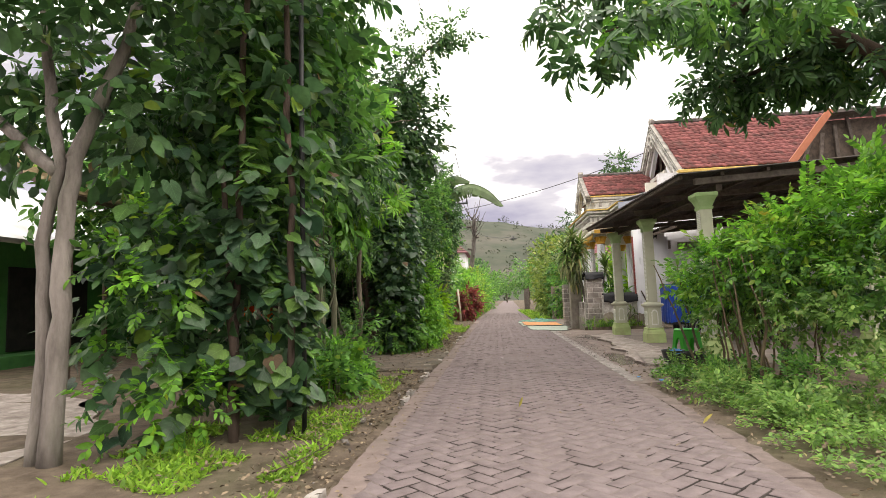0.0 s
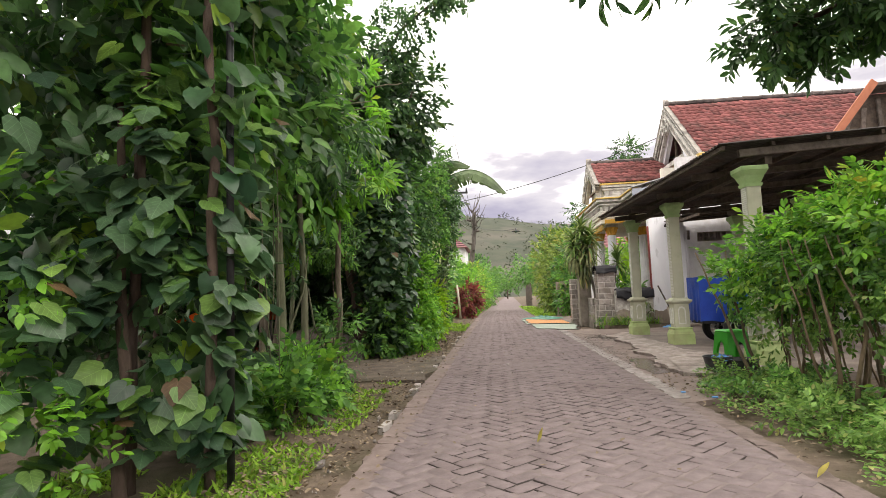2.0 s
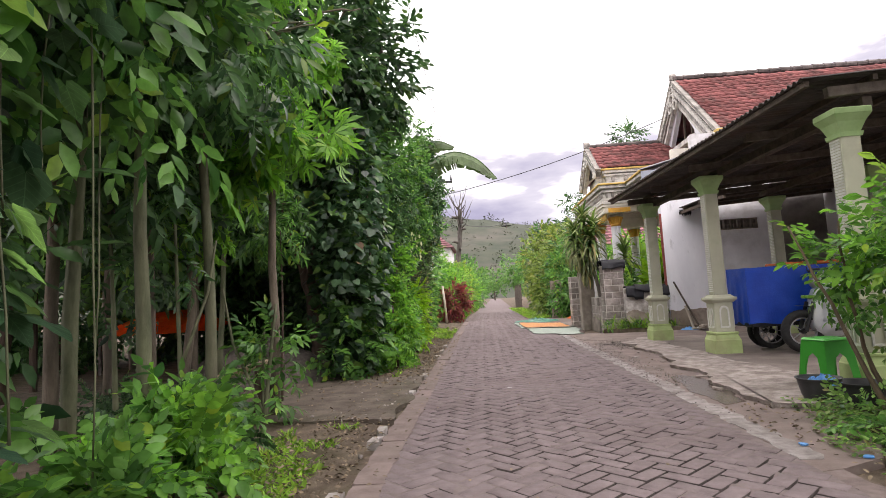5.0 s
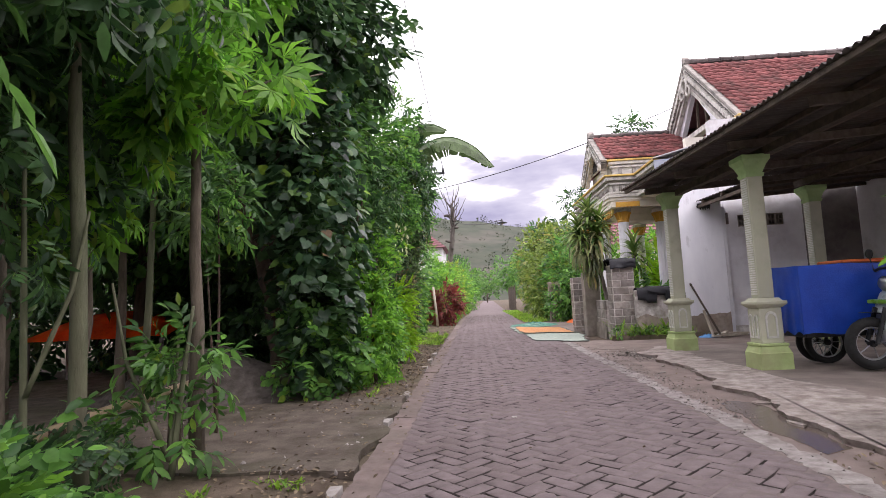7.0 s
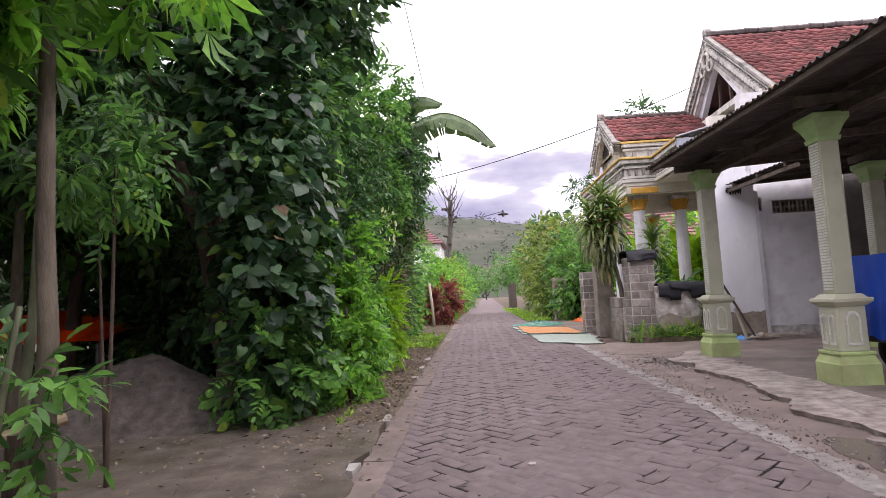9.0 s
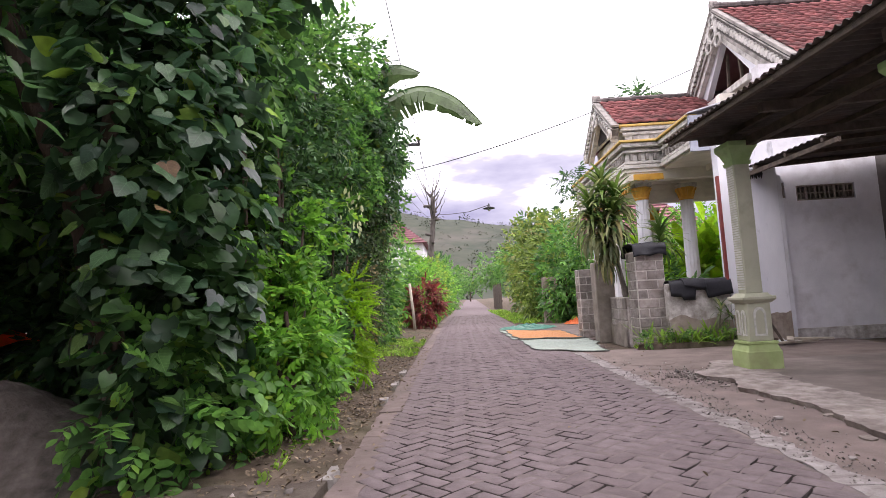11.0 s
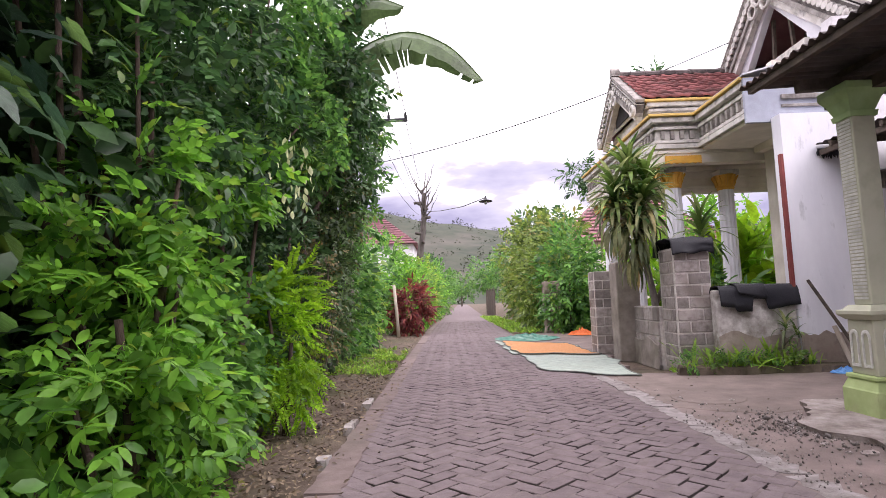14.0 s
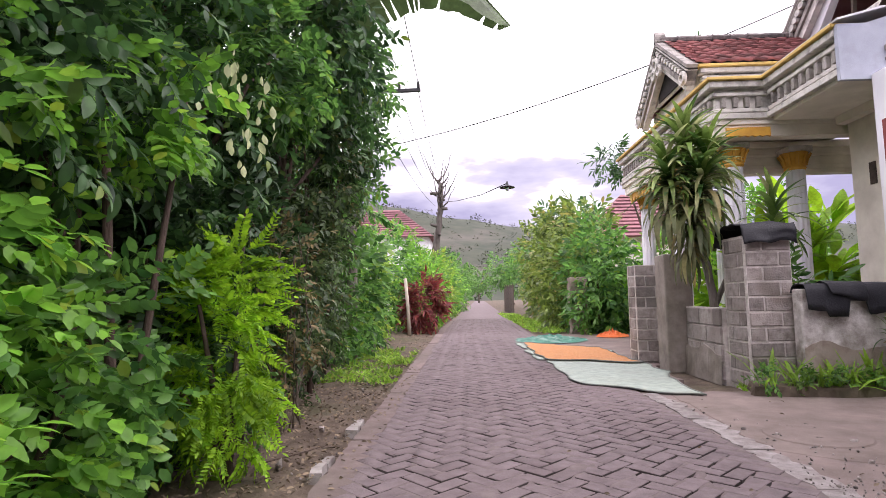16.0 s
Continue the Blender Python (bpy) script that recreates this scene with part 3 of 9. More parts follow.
def heart():
    """A rounded heart-shaped leaf, gently folded along its midrib, with a waved edge."""
    mid = [(0, 0, -0.02), (0, 0.26, 0.0), (0, 0.52, -0.02), (0, 0.78, -0.08), (0, 1.04, -0.18)]
    left = [(-0.36, -0.19, 0.04), (-0.57, 0.16, 0.11), (-0.50, 0.48, 0.08), (-0.31, 0.77, -0.02), (-0.04, 1.03, -0.17)]
    right = [(0.37, -0.18, 0.07), (0.56, 0.18, 0.08), (0.49, 0.50, 0.10), (0.30, 0.76, -0.05), (0.04, 1.02, -0.18)]
    f = [(k, k + 1, 6 + k, 5 + k) for k in range(4)] + [(k + 1, k, 10 + k, 11 + k) for k in range(4)]
    return np.array(mid + left + right, float), np.array(f)


HEART = heart()
OVAL = blade(0.25, 0.0, 0.16, 0.06, 0.42)
LANCE = blade(0.14, 0.0, 0.22, 0.04, 0.40)
SMALL = (np.array([(0, 0, 0), (-0.20, 0.28, 0.05), (-0.20, 0.66, 0.02), (0, 1, -0.08), (0.20, 0.66, 0.02), (0.20, 0.28, 0.05)]), np.array([(0, 5, 4, 3), (0, 3, 2, 1)]))


PLAIN = (np.array([(0, 0, 0), (-0.22, 0.30, 0.05), (-0.20, 0.68, 0.02), (0, 1, -0.10), (0.20, 0.68, 0.02), (0.22, 0.30, 0.05)]), np.array([(0, 5, 4, 3), (0, 3, 2, 1)]))


def spray(leaf, n, size, spread=0.95, seed=1, tip=True, twig=True):
    """A twig with alternate leaves, one long."""
    r = np.random.default_rng(seed)
    out = [stick((0, 0, 0), (0, 0.55, 0.03), 0.012), stick((0, 0.55, 0.03), (0, 1.0, -0.04), 0.008)] if twig else []
    for i in range(n):
        u = 0.15 + 0.85 * i / max(1, n - 1)
        a = spread * (1 if i % 2 else -1) * (1.0 - 0.35 * u) + r.normal(0, 0.15)
        if tip and i == n - 1:
            a = 0.0
        out.append((turned(leaf[0], r.normal(-0.25, 0.25), r.normal(0, 0.35), -a, (0, u, 0.02 - 0.05 * u * u), size * r.uniform(0.75, 1.15)), leaf[1]))
    return gather(out)


def pinnate(pairs, size, seed=1, droop=0.25, twig=True, leaf=SMALL):
    """A feather leaf with paired leaflets."""
    r = np.random.default_rng(seed)
    out = []
    prev = (0, 0, 0)
    for i in range(pairs + 1):
        u = (i + 1) / (pairs + 1)
        p = (0, u, 0.10 * math.sin(u * 2.2) - droop * u * u)
        if twig:
            out.append(stick(prev, p, 0.006))
        prev = p
        if i < pairs:
            for s in (-1, 1):
                k = size * (0.75 + 0.5 * math.sin(math.pi * (0.15 + 0.75 * u))) * r.uniform(0.85, 1.1)
                out.append((turned(leaf[0], r.normal(-0.2, 0.2), s * 0.25 + r.normal(0, 0.15), -s * 1.15, p, k), leaf[1]))
    out.append((turned(leaf[0], -0.3, 0, 0, prev, size), leaf[1]))
    return gather(out)


def palmate(lobes, w=0.15):
    """A hand-shaped leaf."""
    out = []
    for i in range(lobes):
        a = (i - (lobes - 1) / 2) * (3.9 / lobes)
        k = 1.0 - 0.30 * abs(a) / 2.0
        v = np.array([(0, 0, 0), (-w, 0.55, 0.05), (0, 1, -0.18), (w, 0.55, 0.05)])
        out.append((turned(v, 0, 0, -a, (0, 0, 0), k), np.array([(0, 3, 2, 1)])))
    return gather(out)


def place(template, at, facing, size, rng, roll=0.5, lean=0.5):
    """Copies of a leaf form at many points, pointing along 'facing' with some disorder, into one pair of arrays."""
    v, f = template
    n = len(at)
    d = facing + rng.normal(0, lean, (n, 3))
    d /= np.linalg.norm(d, axis=1, keepdims=True) + 1e-9
    up = np.tile(np.array([0, 0, 1.0]), (n, 1)) + rng.normal(0, roll, (n, 3)) + 0.35 * facing
    x = np.cross(d, up)
    x /= np.linalg.norm(x, axis=1, keepdims=True) + 1e-9
    z = np.cross(x, d)
    size = np.broadcast_to(size, (n,)) * rng.uniform(0.7, 1.25, n)
    pts = at[:, None, :] + size[:, None, None] * (v[None, :, 0:1] * x[:, None, :] + v[None, :, 1:2] * d[:, None, :] + v[None, :, 2:3] * z[:, None, :])
    faces = (f[None] + (np.arange(n) * len(v))[:, None, None]).reshape(-1, f.shape[1])
    return pts.reshape(-1, 3), faces


def blob(rng, n, c, r, inner=0.55, low=-1.0):
    """Points in the outer layer of an uneven ellipsoid, and the ways outward."""
    d = rng.normal(0, 1, (int(n * 4.2) + 8, 3))
    d /= np.linalg.norm(d, axis=1, keepdims=True)
    d = d[d[:, 2] > low]
    # leaves gather in clumps with gaps between them
    f = 1.0 / max(0.22, 0.34 * min(r))
    dens = np.array([noise.noise(Vector(((c[0] + q[0] * r[0]) * f, (c[1] + q[1] * r[1]) * f, (c[2] + q[2] * r[2]) * f))) for q in d])
    d = d[dens + rng.normal(0, 0.10, len(d)) > 0.05][:n]
    bump = np.array([1 + 0.32 * noise.noise(Vector((c[0] + 1.7 * q[0], c[1] + 1.7 * q[1], c[2] + 1.7 * q[2]))) for q in d])
    k = (inner + (1 - inner) * rng.random(len(d)) ** 0.6) * bump
    return np.array(c) + d * np.array(r) * k[:, None], d


def foliage(name, pieces, material, parent=None, label=""):
    v, f = gather(pieces)
    me = raw_mesh(name, v, f)
    me.polygons.foreach_set("use_smooth", np.ones(len(f), dtype=bool))
    return link_mesh(name, me, material, parent, label)


def crown(parent, material, template, blobs, size, seed, name="crown", lean=0.5, roll=0.5, droop=0.15, inner=0.55, label=""):
    """Foliage of many clumps; blobs are rows of centre, radii, count."""
    rng = np.random.default_rng(seed)
    out = []
    templates = template if isinstance(template, list) else [template]
    for c, r, n in blobs:
        p, d = blob(rng, n, c, r, inner)
        d = d.copy()
        d[:, 2] -= droop
        idx = rng.integers(0, len(templates), len(p))
        for i, t in enumerate(templates):
            s = idx == i
            if s.any():
                out.append(place(t, p[s], d[s], size, rng, roll, lean))
    # all forms of one crown share the corner count of their faces
    return foliage(name, out, material, parent, label)


def trunk(parent, paths, material, name="trunk", sides=9, seed=1, wobble=0.0):
    """Tapered, uneven stem and limbs; paths are rows of points with a first and last radius."""
    r = random.Random(seed)
    if len(paths) > 1:
        return [trunk(parent, [q], material, name if name == "stem" or not i else "limb", sides, seed + i, wobble) for i, q in enumerate(paths)]
    bm = bmesh.new()
    for pts, r0, r1 in paths:
        fine = []
        for a, b in zip(pts, pts[1:]):
            for k in range(4):
                u = k / 4
                fine.append([a[i] + (b[i] - a[i]) * u + r.uniform(-wobble, wobble) for i in range(3)])
        fine.append(list(pts[-1]))
        fine[0] = list(pts[0])
        n = len(fine)
        tube(bm, fine, [(r0 + (r1 - r0) * i / (n - 1)) * r.uniform(0.92, 1.08) for i in range(n)], sides)
    return part(name, bm, material, parent, smooth=True)


def shift(y):
    """The lane bears gently to the right far ahead."""
    return 0.024 * max(0.0, y - 26.0)

# ---- ground, lane, yard ----
def ground_sheet():
    xs = np.concatenate([np.linspace(-420, -14, 14)[:-1], np.linspace(-14, 14, 85), np.linspace(14, 420, 14)[1:]])
    ys = np.concatenate([np.linspace(-120, -6, 8)[:-1], np.linspace(-6, 40, 140), np.linspace(40, 420, 20)[1:]])
    v = []
    for y in ys:
        for x in xs:
            z = -0.055
            if -14 <= x <= 14 and -6 <= y <= 40:
                z += 0.022 * noise.noise(Vector((x * 1.1, y * 1.1, 0))) + 0.012 * noise.noise(Vector((x * 4, y * 4, 3)))
                s = shift(y)
                if x < -0.95:
                    z += 0.045 * min(1.0, (-0.95 - x) / 0.5) 
                if -0.8 + s < x < 1.5 + s:
                    z = -0.08
            v.append((x, y, z))
    nx = len(xs)
    f = [(j * nx + i, j * nx + i + 1, (j + 1) * nx + i + 1, (j + 1) * nx + i) for j in range(len(ys) - 1) for i in range(nx - 1)]
    ob = link_mesh("ground", raw_mesh("ground", v, f), M["soil"])
    for p in ob.data.polygons:
        p.use_smooth = True
    return tagged(ob, "brown trodden earth with moss and leaf litter beside the lane", "ground", kind="structure")


ground_sheet()

road = thing("road", "narrow village lane of worn grey herringbone pavers", "road", kind="structure")
bed_v, bed_f = [], []
# the joints are washed out in some patches and silted up to the top in others
bed_x = np.linspace(-0.78, 1.47, 56)
bed_y = list(np.arange(-4.0, 22.0, 0.045)) + list(np.linspace(22, 34, 30)) + list(np.linspace(36, 140, 24))
for yy in bed_y:
    for xx in bed_x:
        silt = 0.5 * noise.noise(Vector((xx * 0.9, yy * 0.6, 8))) + 0.9 * noise.noise(Vector((xx * 5.5, yy * 5.5, 3))) + 0.12 * noise.noise(Vector((xx * 14, yy * 14, 5)))
        if xx > 1.33 or xx < -0.66:
            silt = -0.5
        bed_v.append((xx + shift(yy), yy, min(-0.0008, max(-0.045, 0.012 - 0.16 * (silt + 0.08)))))
bed_n = len(bed_x)
bed_f = [(j * bed_n + i, j * bed_n + i + 1, (j + 1) * bed_n + i + 1, (j + 1) * bed_n + i) for j in range(len(bed_y) - 1) for i in range(bed_n - 1)]
link_mesh("joint_silt", raw_mesh("joint_silt", bed_v, bed_f), M["silt"], road)
deep_v = [(xx + shift(yy), yy, -0.024) for yy in bed_y[::6] + bed_y[-1:] for xx in (-0.78, 1.47)]
link_mesh("joint_bed", raw_mesh("joint_bed", deep_v, [(2 * i, 2 * i + 1, 2 * i + 3, 2 * i + 2) for i in range(len(deep_v) // 2 - 1)]), M["joint"], road)

PL, PW = 0.21, 0.105


def paver_mesh(gap=0.0075):
    bm = bmesh.new()
    a, b, c = PL / 2 - gap, PW / 2 - gap, 0.0032
    lo = [bm.verts.new(p) for p in ((-a, -b, -0.03), (a, -b, -0.03), (a, b, -0.03), (-a, b, -0.03))]
    mid = [bm.verts.new(p) for p in ((-a, -b, -c), (a, -b, -c), (a, b, -c), (-a, b, -c))]
    top = [bm.verts.new(p) for p in ((-a + c, -b + c, 0), (a - c, -b + c, 0), (a - c, b - c, 0), (-a + c, b - c, 0))]
    bm.faces.new(top)
    # the sides are soiled dark by what lies in the joints
    for i in range(4):
        j = (i + 1) % 4
        bm.faces.new((lo[i], lo[j], mid[j], mid[i]))
        bm.faces.new((mid[i], mid[j], top[j], top[i]))
    bm.faces.ensure_lookup_table()
    for k in (1, 3, 5, 7):
        bm.faces[k].material_index = 1
    me = bpy.data.meshes.new("paver")
    bm.to_mesh(me)
    bm.free()
    return me


def herringbone(y0, y1):
    """Centres and turns of the pavers of a 45 degree herringbone between two lines across the lane."""
    out = []
    n = int((y1 - y0) / PW) + 60
    c45 = math.sqrt(0.5)
    for i in range(-n, n):
        for j in range(-n // 4 - 20, n // 4 + 20):
            # stacks along the diagonal, repeated two pavers further across
            bx, by = i * PW + j * 2 * PW, i * PW - j * 2 * PW
            for cx, cy, turn in ((bx + PW, by + PW / 2, 0), (bx - PW / 2 + 0.0, by + PW * 1.0, 90)):
                X, Y = c45 * (cx - cy), c45 * (cx + cy)
                if y0 <= Y < y1 and -0.72 < X < 1.42:
                    out.append((X, Y, turn + 45))
    return out


rp = random.Random(5)
PAVER = paver_mesh()
PAVER.materials.append(M["paver"])
PAVER.materials.append(M["joint"])
pv = np.array([q.co[:] for q in PAVER.vertices])
pf = np.array([q.vertices[:] for q in PAVER.polygons])
rest = []
near_pavers = []
for X, Y, a in herringbone(-3.9, 34.0):
    sunk = rp.choice((0, 0, 0.001, 0.001, 0.002, 0.003))
    tx, ty = rp.gauss(0, 0.75), rp.gauss(0, 0.75)
    row = (X + shift(Y), Y, sunk, tx, ty, a + rp.gauss(0, 0.8))
    if 10.9 <= Y < 13.6:
        near_pavers.append(row)
    else:
        m = np.array(pose(*row))
        rest.append((pv @ m[:3, :3].T + m[:3, 3], pf))
v_, f_ = gather(rest)
rest_ob = link_mesh("pavers", raw_mesh("pavers", v_, f_), M["paver_far"], road)
rest_ob["kind"] = "stuff"
rest_ob.data.materials.append(M["joint"])
rest_ob.data.polygons.foreach_set("material_index", np.tile([0, 1, 0, 1, 0, 1, 0, 1, 0], len(rest)).astype(np.int32))
far_v, far_y = [], list(np.linspace(34, 140, 24))
for yy in far_y:
    far_v += [(-0.76 + shift(yy), yy, 0.0), (1.45 + shift(yy), yy, 0.0)]
link_mesh("far_surface", raw_mesh("far_surface", far_v, [(2 * i, 2 * i + 1, 2 * i + 3, 2 * i + 2) for i in range(len(far_y) - 1)]), M["paver_far"], road)


# concrete bands along both sides, in cast lengths
def slab_run(name, x0, x1, y0, y1, material, label, seed, ztop, gaps=0.0, ragged=0.012, step=(0.5, 1.3)):
    r = random.Random(seed)
    run = thing(name, label, "kerb", kind="structure")
    y = y0
    while y < y1:
        ln = r.uniform(*step)
        if r.random() >= gaps:
            bm = bmesh.new()
            a = [(x0 + r.uniform(-ragged, ragged), y + 0.006 + r.uniform(0, ragged))]
            k = max(2, int(ln / 0.07))
            a += [(x1 + r.uniform(-ragged, ragged), y + 0.006 + ln * i / k) for i in range(k + 1)]
            a += [(x0 + r.uniform(-ragged, ragged), y + ln * i / k - 0.004) for i in range(k, 0, -1)]
            zt = ztop + r.uniform(-0.006, 0.004)
            sh = shift(y)
            lo = [bm.verts.new((p[0] + sh, p[1], -0.06)) for p in a]
            hi = [bm.verts.new((p[0] + sh + (0.006 if p[0] < (x0 + x1) / 2 else -0.006), p[1], zt)) for p in a]
            bm.faces.new(hi)
            for i in range(len(a)):
                j = (i + 1) % len(a)
                bm.faces.new((lo[i], lo[j], hi[j], hi[i]))
            part("slab", bm, material, run)
        y += ln
    return run


slab_run("kerb_band", -0.93, -0.745, -1.0, 60.0, M["band"], "worn grey concrete band along the paver edge", 3, 0.004, 0.0, 0.012, (0.6, 1.6))
slab_run("broken_kerb", -1.02, -0.945, 1.0, 16.0, M["pale_concrete"], "pale broken concrete chips along the verge", 4, 0.008, 0.78, 0.02, (0.12, 0.3))
slab_run("kerb_strip", 1.47, 1.635, 6.5, 15.6, M["kerb_old"], "pale crumbling concrete strip beside the pavers", 6, 0.002, 0.05, 0.032, (0.4, 1.1))
slab_run("kerb_strip_near", 1.465, 1.615, -1.0, 6.4, M["band_dull"], "dull grey concrete strip beside the pavers", 7, -0.003, 0.06, 0.024, (0.6, 1.4))


def ragged_sheet(name, outline, z, thick, material, label, category, seed, jag=0.04, kind="structure", step=0.14, slope=0.0):
    """A flat sheet of earth or concrete with a broken outline."""
    r = random.Random(seed)
    pts = []
    n = len(outline)
    for i in range(n):
        a, b = outline[i], outline[(i + 1) % n]
        k = max(1, int(math.dist(a, b) / step))
        for s in range(k):
            u = s / k
            x, y = a[0] + (b[0] - a[0]) * u, a[1] + (b[1] - a[1]) * u
            w = jag * (noise.noise(Vector((x * 2.1, y * 2.1, seed))) * 1.6 + noise.noise(Vector((x * 8, y * 8, seed))) * 0.5 + r.uniform(-0.10, 0.10))
            nx, ny = (b[1] - a[1]), -(b[0] - a[0])
            q = math.hypot(nx, ny)
            pts.append((x + nx / q * w, y + ny / q * w))
    bm = bmesh.new()
    m = len(pts)
    foot = []
    for i, p in enumerate(pts):
        q, o = pts[(i + 1) % m], pts[i - 1]
        nx, ny = q[1] - o[1], o[0] - q[0]
        ln = math.hypot(nx, ny) or 1.0
        w = slope * r.uniform(0.3, 1.2)
        foot.append((p[0] + nx / ln * w, p[1] + ny / ln * w))
    top = [bm.verts.new((p[0], p[1], z)) for p in pts]
    low = [bm.verts.new((p[0], p[1], z - thick)) for p in foot]
    bm.faces.new(top)
    for i in range(m):
        j = (i + 1) % m
        bm.faces.new((low[i], low[j], top[j], top[i]))
    bmesh.ops.triangulate(bm, faces=[f for f in bm.faces if len(f.verts) > 4])
    return tagged(part(name, bm, material), label, category, kind=kind)


ragged_sheet("shoulder", [(1.45, 6.3), (1.9, 6.5), (2.6, 7.8), (2.7, 14.2), (4.9, 14.4), (4.9, 16.0), (1.45, 15.9)], -0.006, 0.08, M["shoulder"],
             "dark worn earth and asphalt shoulder in front of the carport", "shoulder", 11, 0.05)
ragged_sheet("carport_floor", [(2.25, 7.85), (2.4, 9.4), (2.5, 11.2), (2.55, 13.0), (2.9, 13.8), (8.0, 13.9), (8.0, 7.6), (3.0, 7.6)], 0.026, 0.10, M["damp_floor"],
             "damp brownish concrete floor of the carport", "slab", 12, 0.05, step=0.08)
ragged_sheet("carport_edge", [(1.92, 7.75), (2.05, 9.4), (2.15, 11.2), (2.22, 13.0), (2.62, 13.85), (3.05, 13.86), (2.78, 12.9), (2.74, 11.4), (2.82, 10.0), (2.98, 8.9), (3.1, 7.6)], 0.034, 0.12, M["pad"],
             "pale broken concrete edge of the carport floor", "slab", 18, 0.10, step=0.05, slope=0.04)
ragged_sheet("entrance_apron", [(1.60, 13.9), (2.2, 13.55), (2.72, 13.72), (5.5, 13.7), (5.5, 15.75), (2.9, 15.5), (1.75, 15.75)], -0.002, 0.012, M["apron"],
             "brown trodden apron before the house wall", "slab", 13, 0.06, slope=0.03)
ragged_sheet("driveway", [(-0.96, 7.9), (-0.96, 10.4), (-2.0, 10.2), (-3.6, 10.6), (-6.6, 11.5), (-6.6, 9.0), (-4.0, 8.2), (-2.2, 8.0)], 0.006, 0.06, M["drive_earth"],
             "grey packed-earth drive leading off into the garden", "driveway", 14, 0.08)
ragged_sheet("yard", [(-3.5, 1.0), (-3.4, 4.6), (-5.0, 6.2), (-9.6, 7.6), (-9.8, 0.5)], 0.0, 0.06, M["pad"],
             "pale concrete yard behind the hedge", "slab", 15, 0.08)
ragged_sheet("gateway_floor", [(1.5, 16.6), (2.2, 16.7), (2.3, 17.9), (4.2, 18.3), (4.2, 24.0), (2.3, 24.2), (1.5, 23.6)], -0.01, 0.06, M["shoulder"],
             "trodden earth in the gateway", "ground", 16, 0.06)
tagged(ragged_sheet("puddle", [(1.70, 7.95), (1.90, 8.05), (2.00, 8.5), (2.03, 9.0), (1.98, 9.4), (1.86, 9.5), (1.72, 9.15), (1.66, 8.5)], -0.002, 0.02, M["puddle"],
       "shallow puddle of brown water on the shoulder", "puddle", 17, 0.05, step=0.05), kind="structure")


bm = bmesh.new()
lathe(bm, [(0.0, 0.004), (0.30, 0.004), (0.31, -0.004), (0.31, -0.04)], sides=30)
ob = part("cover_slab", bm, M["apron"])
ob.matrix_world = pose(2.08, 14.24, 0.002)
tagged(ob, "round worn concrete cover set in the shoulder", "cover", kind="structure")


def sand_mound():
    bm = bmesh.new()
    rings, seg = 34, 96
    rows = []
    for i in range(rings + 1):
        u = i / rings
        row = []
        for k in range(seg):
            a = 2 * math.pi * k / seg
            rr = 1.12 * u * (1 + 0.18 * noise.noise(Vector((math.cos(a) * 1.3, math.sin(a) * 1.3, 4))))
            x, y = rr * math.cos(a) * 1.3, rr * math.sin(a) * 0.82
            z = 0.56 * (math.cos(min(1, u) * math.pi) * 0.5 + 0.5) ** 0.8 + 0.07 * noise.noise(Vector((x * 2.5, y * 2.5, 0))) * (1 - u) + 0.035 * noise.noise(Vector((x * 8, y * 8, 2))) * (1.1 - u) + 0.018 * noise.noise(Vector((x * 19, y * 19, 5)))
            row.append(bm.verts.new((x, y, z - 0.03)))
        rows.append(row)
    for a, b in zip(rows, rows[1:]):
        for k in range(seg):
            j = (k + 1) % seg
            bm.faces.new((a[k], a[j], b[j], b[k]))
    bmesh.ops.remove_doubles(bm, verts=bm.verts, dist=1e-4)
    ob = part("sand_mound", bm, M["sand"], smooth=True)
    ob.matrix_world = pose(-3.28, 10.80, 0.01)
    return tagged(ob, "heap of dark grey sand beside the garden drive", "sand heap")


sand_mound()


# broken plates of old concrete along the front of the carport floor
rq = random.Random(44)
for i in range(9):
    y = 8.1 + i * 0.62 + rq.uniform(-0.1, 0.1)
    x = 2.02 + 0.045 * (y - 8.0) + rq.uniform(-0.14, 0.10)
    n = rq.randint(5, 8)
    a0 = rq.uniform(0, 6)
    rx, ry = rq.uniform(0.03, 0.07), rq.uniform(0.04, 0.11)
    bm = bmesh.new()
    prism(bm, [(rx * rq.uniform(0.65, 1.1) * math.cos(a0 + 6.283 * k / n), ry * rq.uniform(0.65, 1.1) * math.sin(a0 + 6.283 * k / n)) for k in range(n)], "z", -0.03, 0.002)
    ob = part("broken_slab", bm, M["pad"])
    ob.matrix_world = pose(x, y, rq.uniform(-0.002, 0.012), rq.gauss(0, 3), rq.gauss(0, 3), rq.uniform(-20, 20))
    tagged(ob, "pale broken concrete plate at the edge of the carport floor", "concrete", group="broken slabs")

